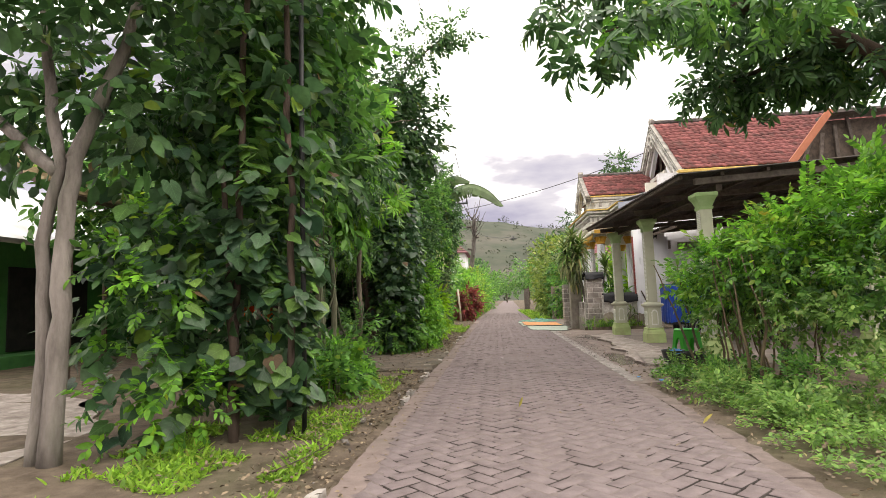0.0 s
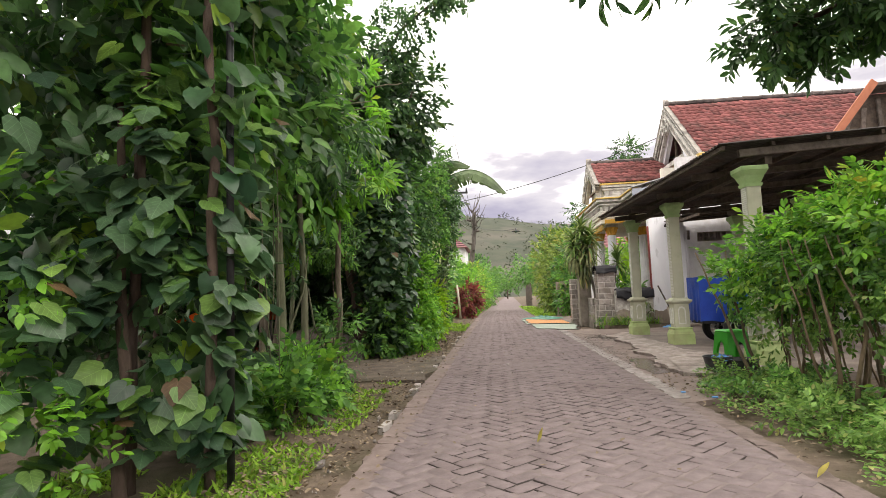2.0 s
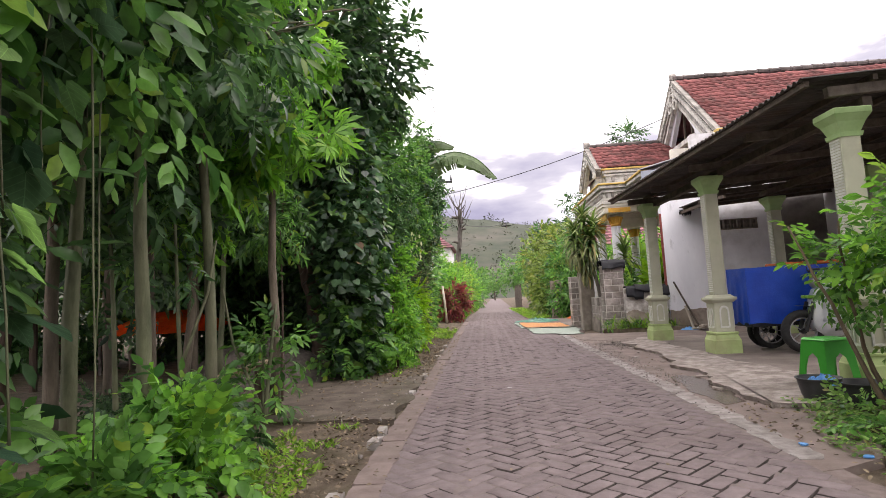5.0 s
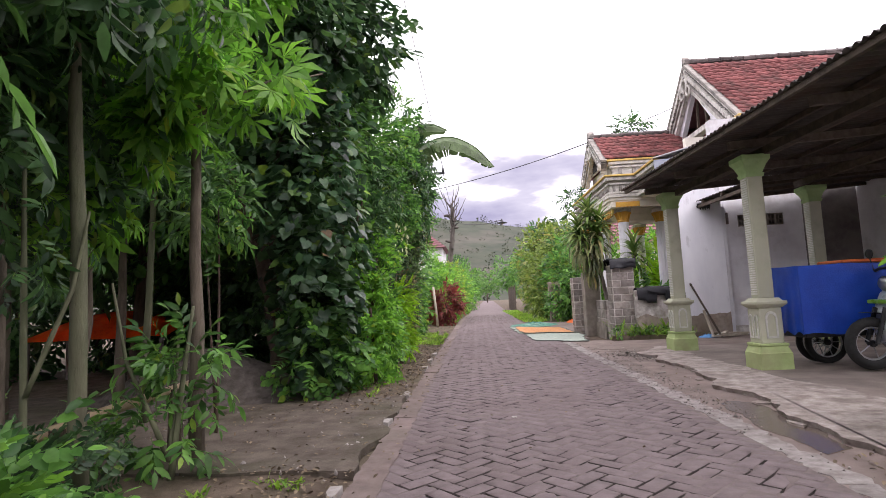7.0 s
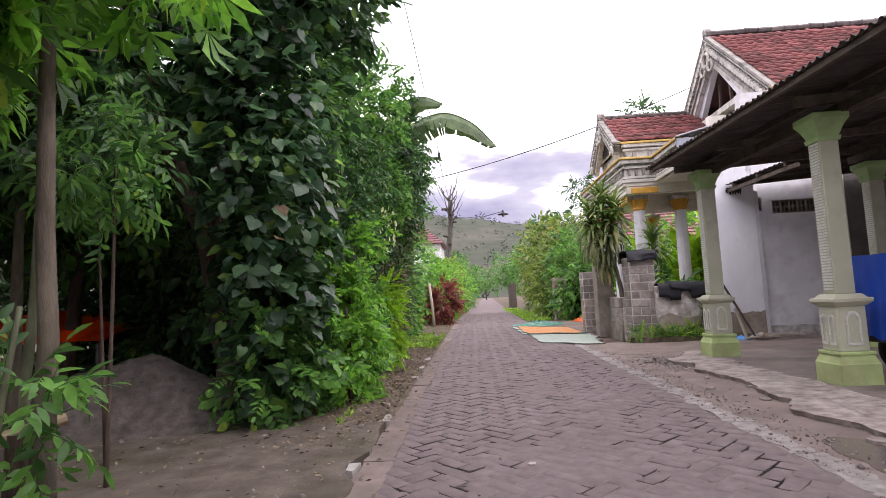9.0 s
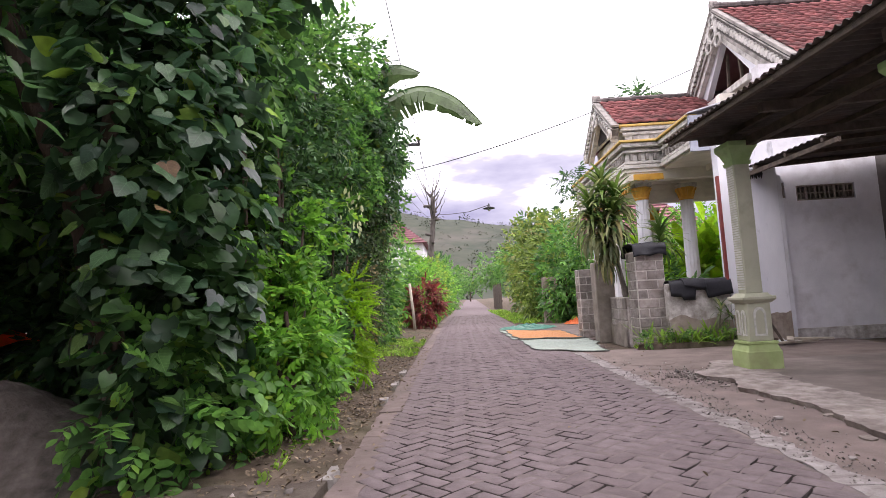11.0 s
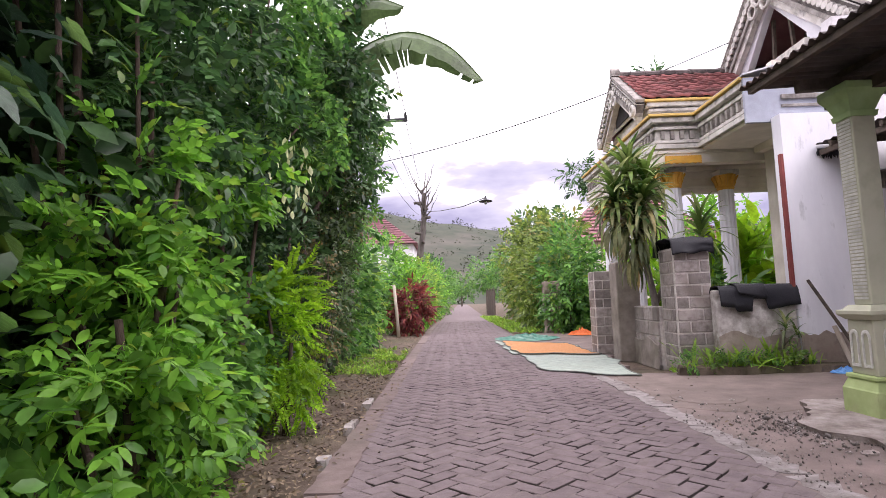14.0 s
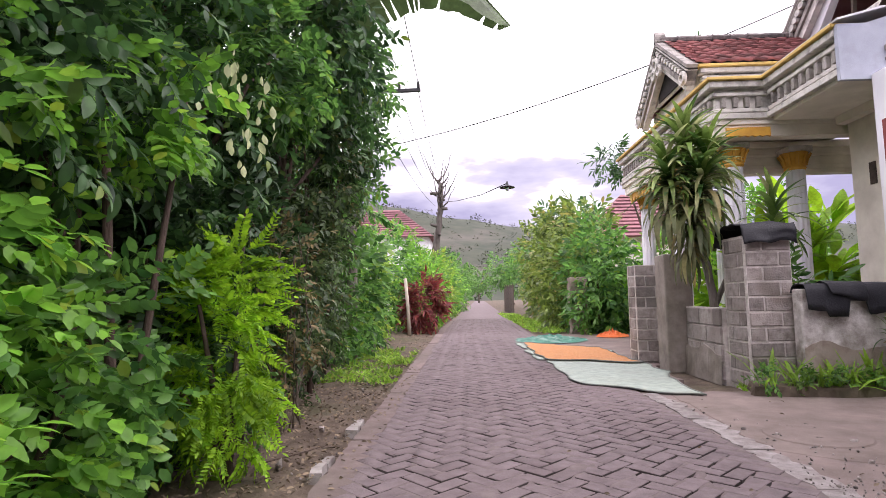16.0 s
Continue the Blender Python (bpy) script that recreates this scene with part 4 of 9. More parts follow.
# ---- carport ----
def carport_pillar(at, rz=0.0):
    x, y = 0.0, 0.0
    p = thing("carport_pillar", "pale green square pillar with an arched pedestal and flared capital", "pillar", (*at, 0.04), rz, group="carport pillars")
    bm = bmesh.new()
    box(bm, (-0.21, -0.21, -0.05), (0.21, 0.21, 0.17), 0.01)
    part("plinth", bm, M["pillar_green"], p, "pale green painted plinth")
    bm = bmesh.new()
    frustum(bm, (0, 0), 0.20, 0.17, 0.17, 0.235)
    box(bm, (-0.185, -0.185, 0.235), (0.185, 0.185, 0.265), 0.006)
    part("plinth_step", bm, M["pillar_green"], p)
    bm = bmesh.new()
    box(bm, (-0.15, -0.15, 0.26), (0.15, 0.15, 0.66), 0.012)
    part("pedestal", bm, M["pillar"], p)
    # arched panels on the four faces of the pedestal, each a raised moulding round a sunk field
    for k in range(4):
        m = pose(0, 0, 0, 0, 0, 90 * k)
        for off in (-0.068, 0.068) if k % 2 else (0.0,):
            w = 0.045 if k % 2 else 0.075
            arch = [(off - w, 0.32), (off + w, 0.32), (off + w, 0.54)] + [(off + w * math.cos(a), 0.54 + w * math.sin(a)) for a in np.linspace(0.3, math.pi - 0.3, 7)] + [(off - w, 0.54)]
            inner = [(off + (q[0] - off) * 0.72, 0.45 + (q[1] - 0.45) * 0.84) for q in arch]
            bm = bmesh.new()
            a0 = [bm.verts.new((q[0], -0.151, q[1])) for q in arch]
            a1 = [bm.verts.new((q[0], -0.165, q[1])) for q in arch]
            b1 = [bm.verts.new((q[0], -0.165, q[1])) for q in inner]
            b0 = [bm.verts.new((q[0], -0.152, q[1])) for q in inner]
            for ra, rb in ((a0, a1), (a1, b1), (b1, b0)):
                for i in range(len(arch)):
                    j = (i + 1) % len(arch)
                    bm.faces.new((ra[i], ra[j], rb[j], rb[i]))
            bmesh.ops.transform(bm, matrix=m, verts=bm.verts)
            part("arched_panel", bm, M["pillar_rough"], p)
    bm = bmesh.new()
    frustum(bm, (0, 0), 0.155, 0.20, 0.655, 0.69)
    box(bm, (-0.205, -0.205, 0.69), (0.205, 0.205, 0.725), 0.006)
    frustum(bm, (0, 0), 0.17, 0.135, 0.725, 0.76)
    part("pedestal_cap", bm, M["pillar"], p)
    bm = bmesh.new()
    box(bm, (-0.102, -0.102, 0.76), (0.102, 0.102, 2.16), 0.008)
    part("shaft", bm, M["pillar"], p)
    # roughcast fields with fine horizontal ribs on the two sides that face along the lane
    for s in (-1, 1):
        bm = bmesh.new()
        z = 0.80
        i = 0
        while z < 2.12:
            box(bm, (s * 0.105 - 0.006, -0.076, z), (s * 0.105 + 0.006, 0.076, z + 0.017))
            z += 0.026
            i += 1
        part("ribbed_panel", bm, M["pillar_rough"], p, "whitish ribbed roughcast panel")
    bm = bmesh.new()
    frustum(bm, (0, 0), 0.115, 0.125, 2.13, 2.17)
    frustum(bm, (0, 0), 0.105, 0.145, 2.17, 2.26)
    frustum(bm, (0, 0), 0.145, 0.185, 2.26, 2.315)
    box(bm, (-0.19, -0.19, 2.315), (0.19, 0.19, 2.375), 0.008)
    part("capital", bm, M["pillar_cap"], p, "green flared capital")
    p.scale = (0.83, 0.83, 1.0)
    return p


first_pillar = carport_pillar((2.885, 13.265), 0.0)
for at in ((3.02, 11.06), (3.12, 8.36), (5.06, 13.36), (5.22, 11.1), (5.5, 8.6)):
    copy_thing(first_pillar, pose(*at, 0.04))


def carport_roof():
    roof = thing("carport_roof", "low carport roof of rusty corrugated sheets on dark timbers", "roof", (0, 0, 0))
    # front edge from the near corner to the far one, rising a little to the back
    A, B = Vector((2.74, 8.23, 2.70)), Vector((2.27, 13.62, 2.58))
    back = Vector((5.6, 0.45, 0.36))
    along = (B - A)
    n = 9
    for s in range(n):
        a, b = A + along * (s / n), A + along * ((s + 1.06) / n)
        u = (b - a)
        lift = 0.004 * (s % 2)
        v = []
        steps = 46
        for i in range(steps + 1):
            t = i / steps
            h = 0.016 * math.sin(2 * math.pi * t * steps / 6.0)
            p = a + u * t + Vector((random.Random(s * 99 + i).uniform(-0.006, 0.006), 0, h + lift))
            v += [p, p + back, p + Vector((0, 0, 0.003)), p + back + Vector((0, 0, 0.003))]
        f = []
        for i in range(steps):
            k = 4 * i
            f += [(k, k + 1, k + 5, k + 4), (k + 2, k + 6, k + 7, k + 3), (k, k + 4, k + 6, k + 2)]
        ob = link_mesh("corrugated_sheet", raw_mesh("corrugated_sheet", v, f), M["metal_sheet"], roof)
        for p in ob.data.polygons:
            p.use_smooth = True
    # purlins along the lane, rafters across
    for k, q in enumerate((0.01, 0.12, 0.24, 0.36, 0.48, 0.60, 0.72, 0.86)):
        bm = bmesh.new()
        off = back * q + Vector((0, 0, -0.045))
        beam(bm, A + off + along * 0.004, B + off - along * 0.004, 0.045, 0.05)
        part("purlin", bm, M["wood_dark"], roof)
    for q in (0.02, 0.26, 0.51, 0.76, 0.955):
        bm = bmesh.new()
        o = A + along * q + Vector((0, 0, -0.115))
        beam(bm, o + back * 0.05, o + back * 0.98, 0.06, 0.09)
        part("rafter", bm, M["timber_grey"], roof)
    for q in (0.115, 0.50):
        bm = bmesh.new()
        off = back * q + Vector((0.0, 0, -0.235))
        beam(bm, A + off + along * 0.02, B + off - along * 0.02, 0.09, 0.09)
        part("wall_plate", bm, M["wood_dark"], roof)
    return roof


carport_roof()


# ---- the house: main body, wing, porch ----
def wall_with_openings(name, axis, u0, u1, z0, z1, lo, hi, holes, material, label):
    """A wall slab in the plane of axis, built of the pieces round its openings (u0, u1, z0, z1)."""
    bm = bmesh.new()
    us = sorted({u0, u1, *(h[0] for h in holes), *(h[1] for h in holes)})
    for a, b in zip(us, us[1:]):
        cuts = sorted([(h[2], h[3]) for h in holes if h[0] <= a + 1e-6 and h[1] >= b - 1e-6])
        z = z0
        for c0, c1 in cuts + [(z1, z1)]:
            if c0 > z + 1e-4:
                if axis == "y":
                    box(bm, (a, lo, z), (b, hi, c0))
                else:
                    box(bm, (lo, a, z), (hi, b, c0))
            z = max(z, c1)
    bmesh.ops.remove_doubles(bm, verts=bm.verts, dist=1e-5)
    return tagged(part(name, bm, material), label, "wall", kind="structure")


# bright end wall beside the porch, with its red-brown corner post
wall_with_openings("wall_south", "y", 3.915, 4.78, -0.05, 3.06, 15.78, 15.96, [], M["plaster_side"], "white plastered side wall with grey stains and peeling foot")
wall_with_openings("wall_carport", "y", 4.78, 6.42, -0.05, 4.35, 15.93, 16.13, [(5.15, 6.05, 2.12, 2.36), (4.88, 4.98, 2.18, 2.42)], M["plaster_shade"], "grey plastered house wall behind the carport with vent openings")
wall_with_openings("wall_carport_east", "y", 6.42, 9.4, -0.05, 4.35, 15.93, 16.13, [], M["render_dark"], "dark bare render at the far end of the carport wall")
bm = bmesh.new()
box(bm, (3.872, 15.772, 0.955), (3.912, 15.83, 2.56), 0.006)
tagged(part("corner_post", bm, M["red_paint"]), "narrow red-brown painted corner post at the porch wall", "post", kind="structure")
bm = bmesh.new()
box(bm, (4.79, 15.80, -0.04), (4.86, 15.925, 2.52), 0.006)
tagged(part("wall_pilaster", bm, M["plaster_white"]), "white plaster pilaster on the house wall", "pilaster", kind="structure")
bm = bmesh.new()
box(bm, (4.87, 15.90, -0.04), (9.3, 15.926, 0.16), 0.004)
tagged(part("baseboard", bm, M["render_old"]), "flaking render plinth along the house wall", "plinth", kind="structure")


def vent_block(x0, x1, z0, z1, cols, name="vent"):
    v = thing(name, "row of pierced concrete vent blocks set in the grey wall", "vent", (0, 0, 0), kind="structure")
    w = (x1 - x0) / cols
    for i in range(cols):
        bm = bmesh.new()
        a = x0 + i * w
        t = 0.018
        box(bm, (a, 15.945, z0), (a + w, 16.1, z0 + t))
        box(bm, (a, 15.945, z1 - t), (a + w, 16.1, z1))
        box(bm, (a, 15.945, z0 + t), (a + t, 16.1, z1 - t))
        box(bm, (a + w - t, 15.945, z0 + t), (a + w, 16.1, z1 - t))
        box(bm, (a + w / 2 - t / 2, 15.96, z0 + t), (a + w / 2 + t / 2, 16.09, z1 - t))
        box(bm, (a + t, 15.962, (z0 + z1) / 2 - t / 2), (a + w - t, 16.088, (z0 + z1) / 2 + t / 2))
        part("vent_block", bm, M["render_grey"], v)
    # dark panel behind the blocks stands in for the unlit room
    bm = bmesh.new()
    box(bm, (x0, 16.102, z0), (x1, 16.125, z1))
    part("dark_backing", bm, M["dark_void"], v)


vent_block(5.16, 6.04, 2.125, 2.355, 6, "vent_1")
vent_block(4.885, 4.975, 2.185, 2.415, 1, "vent_2")
# rest of the house shell
wall_with_openings("wall_west", "x", 15.965, 17.35, -0.05, 3.055, 4.62, 4.77, [(16.05, 16.75, 0.75, 2.0)], M["plaster_cream"], "cream plastered front wall beside the porch with a brown window")
wall_with_openings("wall_court", "x", 17.35, 20.7, -0.05, 4.35, 7.2, 7.4, [], M["plaster_cream"], "cream plastered wall at the back of the porch court")
wall_with_openings("wall_court_south", "y", 4.77, 7.2, -0.05, 4.35, 17.2, 17.345, [], M["plaster_cream"], "cream side wall of the porch court")
wall_with_openings("wall_north", "y", 7.4, 9.2, -0.05, 4.35, 20.5, 20.7, [], M["plaster_shade"], "plain plastered north wall of the house")
wall_with_openings("wall_east", "x", 16.13, 20.5, -0.05, 4.35, 9.2, 9.4, [], M["plaster_shade"], "plain plastered east wall of the house")
win = thing("window_1", "brown-framed casement window in the cream porch wall", "window", (0, 0, 0), kind="structure")
for y0, y1, z0, z1 in ((16.05, 16.11, 0.75, 2.0), (16.69, 16.75, 0.75, 2.0), (16.11, 16.69, 1.94, 2.0), (16.11, 16.69, 0.75, 0.81), (16.38, 16.42, 0.81, 1.94)):
    bm = bmesh.new()
    box(bm, (4.60, y0, z0), (4.70, y1, z1), 0.004)
    part("window_frame", bm, M["red_paint"], win)
for y0, y1 in ((16.11, 16.38), (16.42, 16.69)):
    bm = bmesh.new()
    box(bm, (4.65, y0, 0.81), (4.66, y1, 1.94))
    part("pane", bm, M["glass_dark"], win)
for y0 in (16.2, 16.95):
    bm = bmesh.new()
    box(bm, (4.605, y0, 2.16), (4.635, y0 + 0.1, 2.42), 0.004)
    tagged(part("vent_3" if y0 < 16.5 else "vent_4", bm, M["wood_dark"]), "small dark louvred vent in the cream wall", "vent", kind="structure")


def tile_shape():
    """A curved clay tile, lying along +x across and +y up the slope."""
    bm = bmesh.new()
    w, l = 0.232, 0.30
    cols = 6
    prof = []
    for i in range(cols + 1):
        u = i / cols
        prof.append((u * w - w / 2, 0.013 * math.sin(2 * math.pi * u) + 0.004))
    rows = []
    for y, dz in ((0, 0.036), (l, 0.0)):
        rows.append([bm.verts.new((x, y, z + dz)) for x, z in prof])
    low = [bm.verts.new((x, 0, z + 0.002)) for x, z in prof]
    for i in range(cols):
        bm.faces.new((rows[0][i], rows[0][i + 1], rows[1][i + 1], rows[1][i]))
        bm.faces.new((low[i], low[i + 1], rows[0][i + 1], rows[0][i]))
    me = bpy.data.meshes.new("roof_tile")
    bm.to_mesh(me)
    bm.free()
    for p in me.polygons:
        p.use_smooth = True
    return me


TILE = tile_shape()
TILE.materials.append(M["tile"])


def tiled_slope(parent, eave0, eave1, ridge0, seed, course=0.20, across=0.205):
    """Courses of single tiles from an eave line up to a ridge line parallel to it."""
    r = random.Random(seed)
    e0, e1, q0 = Vector(eave0), Vector(eave1), Vector(ridge0)
    ux = (e1 - e0).normalized()
    up = q0 - e0
    up = (up - ux * up.dot(ux))
    ln = up.length
    uy = up.normalized()
    uz = ux.cross(uy)
    base = Matrix((ux, uy, uz)).transposed().to_4x4()
    nc, na = int(ln / course), int((e1 - e0).length / across)
    for j in range(nc):
        for i in range(na):
            p = e0 + ux * ((i + 0.5) * across) + uy * (j * course) + uz * 0.012
            ob = new("roof_tile", TILE)
            ob.parent = parent
            ob.matrix_world = Matrix.Translation(p + uz * r.uniform(-0.004, 0.006)) @ base @ pose(0, 0, 0, r.gauss(0, 1.0), r.gauss(0, 1.0), r.gauss(0, 1.4))


def plain_slope(parent, a, b, c, d, thick, material, name="deck"):
    bm = bmesh.new()
    q = [Vector(p) for p in (a, b, c, d)]
    n = (q[1] - q[0]).cross(q[3] - q[0]).normalized()
    if n.z < 0:
        n = -n
    hi = [bm.verts.new(p) for p in q]
    lo = [bm.verts.new(p - n * thick) for p in q]
    bm.faces.new(hi)
    bm.faces.new(lo[::-1])
    for i in range(4):
        j = (i + 1) % 4
        bm.faces.new((hi[i], hi[j], lo[j], lo[i]))
    return part(name, bm, material, parent)


def ridge_caps(parent, p, q, seed, r0=0.075, step=0.28):
    rr = random.Random(seed)
    p, q = Vector(p), Vector(q)
    d = (q - p)
    n = int(d.length / step)
    for i in range(n):
        a = p + d * (i / n) + Vector((0, 0, rr.uniform(-0.008, 0.008)))
        b = p + d * ((i + 1.08) / n)
        bm = bmesh.new()
        tube(bm, [a, a + (b - a) * 0.12, b], [r0 * 1.12, r0, r0 * 0.92], 8)
        part("ridge_cap", bm, M["tile_ridge"], parent)


def ornate_gable(parent, x, yc, z_apex, half, drop, width, depth=0.16):
    """A carved gable front facing the lane: raked boards with beads and dentils, scrolls at apex and feet."""
    for s in (-1, 1):
        a, b = Vector((x, yc, z_apex)), Vector((x, yc + s * half, z_apex - drop))
        d = (b - a).normalized()
        nrm = Vector((0, d.z, -d.y)) * (1 if s < 0 else -1)
        if nrm.z > 0:
            nrm = -nrm
        # dark groove and board hold the carving's shade as colour
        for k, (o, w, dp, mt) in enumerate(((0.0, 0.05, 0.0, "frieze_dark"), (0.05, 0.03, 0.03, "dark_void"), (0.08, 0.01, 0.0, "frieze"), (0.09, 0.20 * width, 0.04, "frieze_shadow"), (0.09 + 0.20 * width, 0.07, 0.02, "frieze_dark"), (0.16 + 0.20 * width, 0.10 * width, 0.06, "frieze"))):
            bm = bmesh.new()
            c = [a + nrm * o, b + nrm * o, b + nrm * (o + w), a + nrm * (o + w)]
            f0 = [bm.verts.new((x - depth + dp, p.y, p.z)) for p in c]
            f1 = [bm.verts.new((x + 0.05, p.y, p.z)) for p in c]
            bm.faces.new(f0)
            bm.faces.new(f1[::-1])
            for i in range(4):
                j = (i + 1) % 4
                bm.faces.new((f0[i], f0[j], f1[j], f1[i]))
            part("raked_moulding", bm, M[mt], parent)
        ln = (b - a).length
        n = int(ln / 0.12)
        for i in range(1, n):
            p = a + d * (ln * i / n) + nrm * (0.09 + 0.10 * width)
            bm = bmesh.new()
            h = 0.062 * width
            bm2 = [(p.y + h * math.cos(t) , p.z + h * 0.8 * math.sin(t)) for t in np.linspace(0, 2 * math.pi, 8, endpoint=False)]
            prism(bm, bm2, "x", x - depth - 0.012, x - depth + 0.06)
            part("carved_bead", bm, M["frieze"], parent)
        # scroll at the foot
        f = b + nrm * 0.2
        bm = bmesh.new()
        ring_tube(bm, (x - depth, f.y - s * 0.06, f.z + 0.02), 0.10 * width, 0.035, axis="x", seg=16, sides=6)
        part("scroll", bm, M["frieze"], parent)
    bm = bmesh.new()
    ring_tube(bm, (x - depth, yc, z_apex - 0.40 * width - 0.12), 0.13 * width, 0.04, axis="x", seg=18, sides=6)
    ring_tube(bm, (x - depth, yc - 0.16 * width, z_apex - 0.56 * width - 0.12), 0.10 * width, 0.03, axis="x", seg=16, sides=6)
    ring_tube(bm, (x - depth, yc + 0.16 * width, z_apex - 0.56 * width - 0.12), 0.10 * width, 0.03, axis="x", seg=16, sides=6)
    part("scroll", bm, M["frieze"], parent)
    bm = bmesh.new()
    prism(bm, [(yc - 0.06, z_apex - 0.02), (yc + 0.06, z_apex - 0.02), (yc + 0.045, z_apex + 0.10), (yc, z_apex + 0.16), (yc - 0.045, z_apex + 0.10)], "x", x - depth, x + 0.05)
    part("finial", bm, M["frieze_dark"], parent)


# main roof: gable to the lane, one long ridge running back from it
main_roof = thing("house_roof", "steep red clay tile roof with a carved white gable", "roof", (0, 0, 0), kind="structure")
GX, GY, GZ = 5.40, 18.25, 6.50
EY, EZ = 15.85, 4.42
tiled_slope(main_roof, (GX + 0.02, EY, EZ), (12.4, EY, EZ), (GX + 0.02, GY, GZ), 21)
plain_slope(main_roof, (GX, EY, EZ - 0.01), (12.4, EY, EZ - 0.01), (12.4, GY, GZ - 0.01), (GX, GY, GZ - 0.01), 0.05, M["wood_dark"])
plain_slope(main_roof, (GX, 2 * GY - EY, EZ), (12.4, 2 * GY - EY, EZ), (12.4, GY, GZ), (GX, GY, GZ), 0.05, M["tile_far"])
ridge_caps(main_roof, (GX - 0.05, GY, GZ + 0.05), (12.4, GY, GZ + 0.05), 22)
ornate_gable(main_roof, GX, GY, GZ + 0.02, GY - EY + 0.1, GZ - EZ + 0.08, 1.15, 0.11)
# gable field with its dark attic opening
gable = thing("gable_wall", "white plaster gable with a dark pointed attic opening", "gable", (0, 0, 0), kind="structure")
s0 = (GZ - EZ) / (GY - EY)
bm = bmesh.new()
for sgn in (-1, 1):
    o = [(GY + sgn * 2.2, 4.36), (GY + sgn * 0.86, 4.36), (GY + sgn * 0.86, 4.86), (GY, 5.78), (GY, GZ - 0.2)]
    prism(bm, o, "x", GX + 0.06, GX + 0.18)
part("plaster_field", bm, M["plaster_white"], gable)
bm = bmesh.new()
prism(bm, [(GY - 0.9, 4.4), (GY + 0.9, 4.4), (GY + 0.9, 4.9), (GY, 5.86), (GY - 0.9, 4.9)], "x", GX + 0.9, GX + 0.95)
part("attic_board", bm, M["wood_dark"], gable)
bm = bmesh.new()
box(bm, (GX - 0.02, GY - 0.92, 4.62), (GX + 0.2, GY + 0.92, 4.75), 0.008)
part("sill", bm, M["frieze"], gable)
for q in (-0.3, 0.3):
    bm = bmesh.new()
    beam(bm, (GX + 0.25, GY + q, 4.5), (GX + 0.25, GY + q * 0.7, 5.6), 0.05, 0.05)
    part("attic_post", bm, M["wood_dark"], gable)
bm = bmesh.new()
box(bm, (GX - 0.12, EY - 0.12, EZ - 0.12), (9.9, EY + 0.1, EZ - 0.03), 0.01)
part("cornice", bm, M["yellow"], main_roof, "ochre painted eaves cornice")
bm = bmesh.new()
box(bm, (GX - 0.06, EY - 0.04, EZ - 0.30), (9.9, EY + 0.12, EZ - 0.12), 0.01)
part("cornice", bm, M["frieze"], main_roof)


# canopy beside the porch: flat slab with a frieze along the lane and a blank end wall
def dentil_row(parent, axis, a, b, fixed, z0, z1, out, step=0.13, w=0.055, mat="frieze_dark"):
    n = int(abs(b - a) / step)
    for i in range(n):
        t = a + (b - a) * (i + 0.5) / n
        bm = bmesh.new()
        if axis == "y":
            box(bm, (fixed - out, t - w / 2, z0), (fixed + 0.02, t + w / 2, z1), 0.004)
        else:
            box(bm, (t - w / 2, fixed - out, z0), (t + w / 2, fixed + 0.02, z1), 0.004)
        part("dentil", bm, M[mat], parent)


def moulding_west(parent, x, y0, y1, rows):
    for z0, z1, out, mt in rows:
        bm = bmesh.new()
        box(bm, (x - out, y0, z0), (x + 0.05, y1, z1), 0.006)
        part("moulding", bm, M[mt], parent)


def moulding_south(parent, y, x0, x1, rows):
    for z0, z1, out, mt in rows:
        bm = bmesh.new()
        box(bm, (x0 - out, y - out, z0), (x1, y + 0.05, z1), 0.006)
        part("moulding", bm, M[mt], parent)


canopy = thing("porch_canopy", "cream concrete canopy with a dentilled frieze and ochre edge", "canopy", (0, 0, 0), kind="structure")
bm = bmesh.new()
box(bm, (3.72, 15.98, 3.06), (5.55, 17.36, 3.16), 0.006)
part("soffit_slab", bm, M["plaster_cream"], canopy)
bm = bmesh.new()
box(bm, (3.72, 16.02, 3.163), (3.86, 17.36, 3.62), 0.004)
part("frieze_board", bm, M["frieze"], canopy)
moulding_west(canopy, 3.72, 16.0, 17.36, ((3.10, 3.17, 0.07, "frieze"), (3.19, 3.24, 0.045, "frieze"), (3.40, 3.45, 0.05, "frieze"), (3.50, 3.58, 0.10, "frieze"), (3.585, 3.625, 0.14, "yellow")))
dentil_row(canopy, "y", 16.05, 17.33, 3.72, 3.255, 3.385, 0.05)
bm = bmesh.new()
prism(bm, [(3.62, 3.02), (5.5, 3.02), (5.5, 3.60), (3.62, 3.60)], "y", 15.965, 16.015)
part("end_wall", bm, M["blue_plaster"], canopy, "blank bluish-grey end wall of the canopy")
plain_slope(canopy, (3.60, 15.93, 3.645), (3.60, 17.38, 3.645), (5.45, 17.38, 4.10), (5.45, 15.93, 4.10), 0.02, M["metal_bright"], "zinc_sheet")
bm = bmesh.new()
prism(bm, [(3.9, 3.60), (5.4, 3.60), (5.4, 4.05)], "y", 15.97, 16.0)
part("gusset", bm, M["blue_plaster"], canopy)
bm = bmesh.new()
box(bm, (4.06, 15.93, 3.30), (5.4, 15.964, 3.36), 0.004)
box(bm, (4.06, 15.94, 3.20), (5.4, 15.964, 3.235), 0.004)
part("moulding", bm, M["frieze_dark"], canopy)
bm = bmesh.new()
beam(bm, (4.5, 16.0, 3.01), (4.5, 17.3, 3.01), 0.12, 0.10)
beam(bm, (5.2, 16.0, 3.01), (5.2, 17.3, 3.01), 0.12, 0.10)
part("soffit_beam", bm, M["plaster_cream"], canopy)

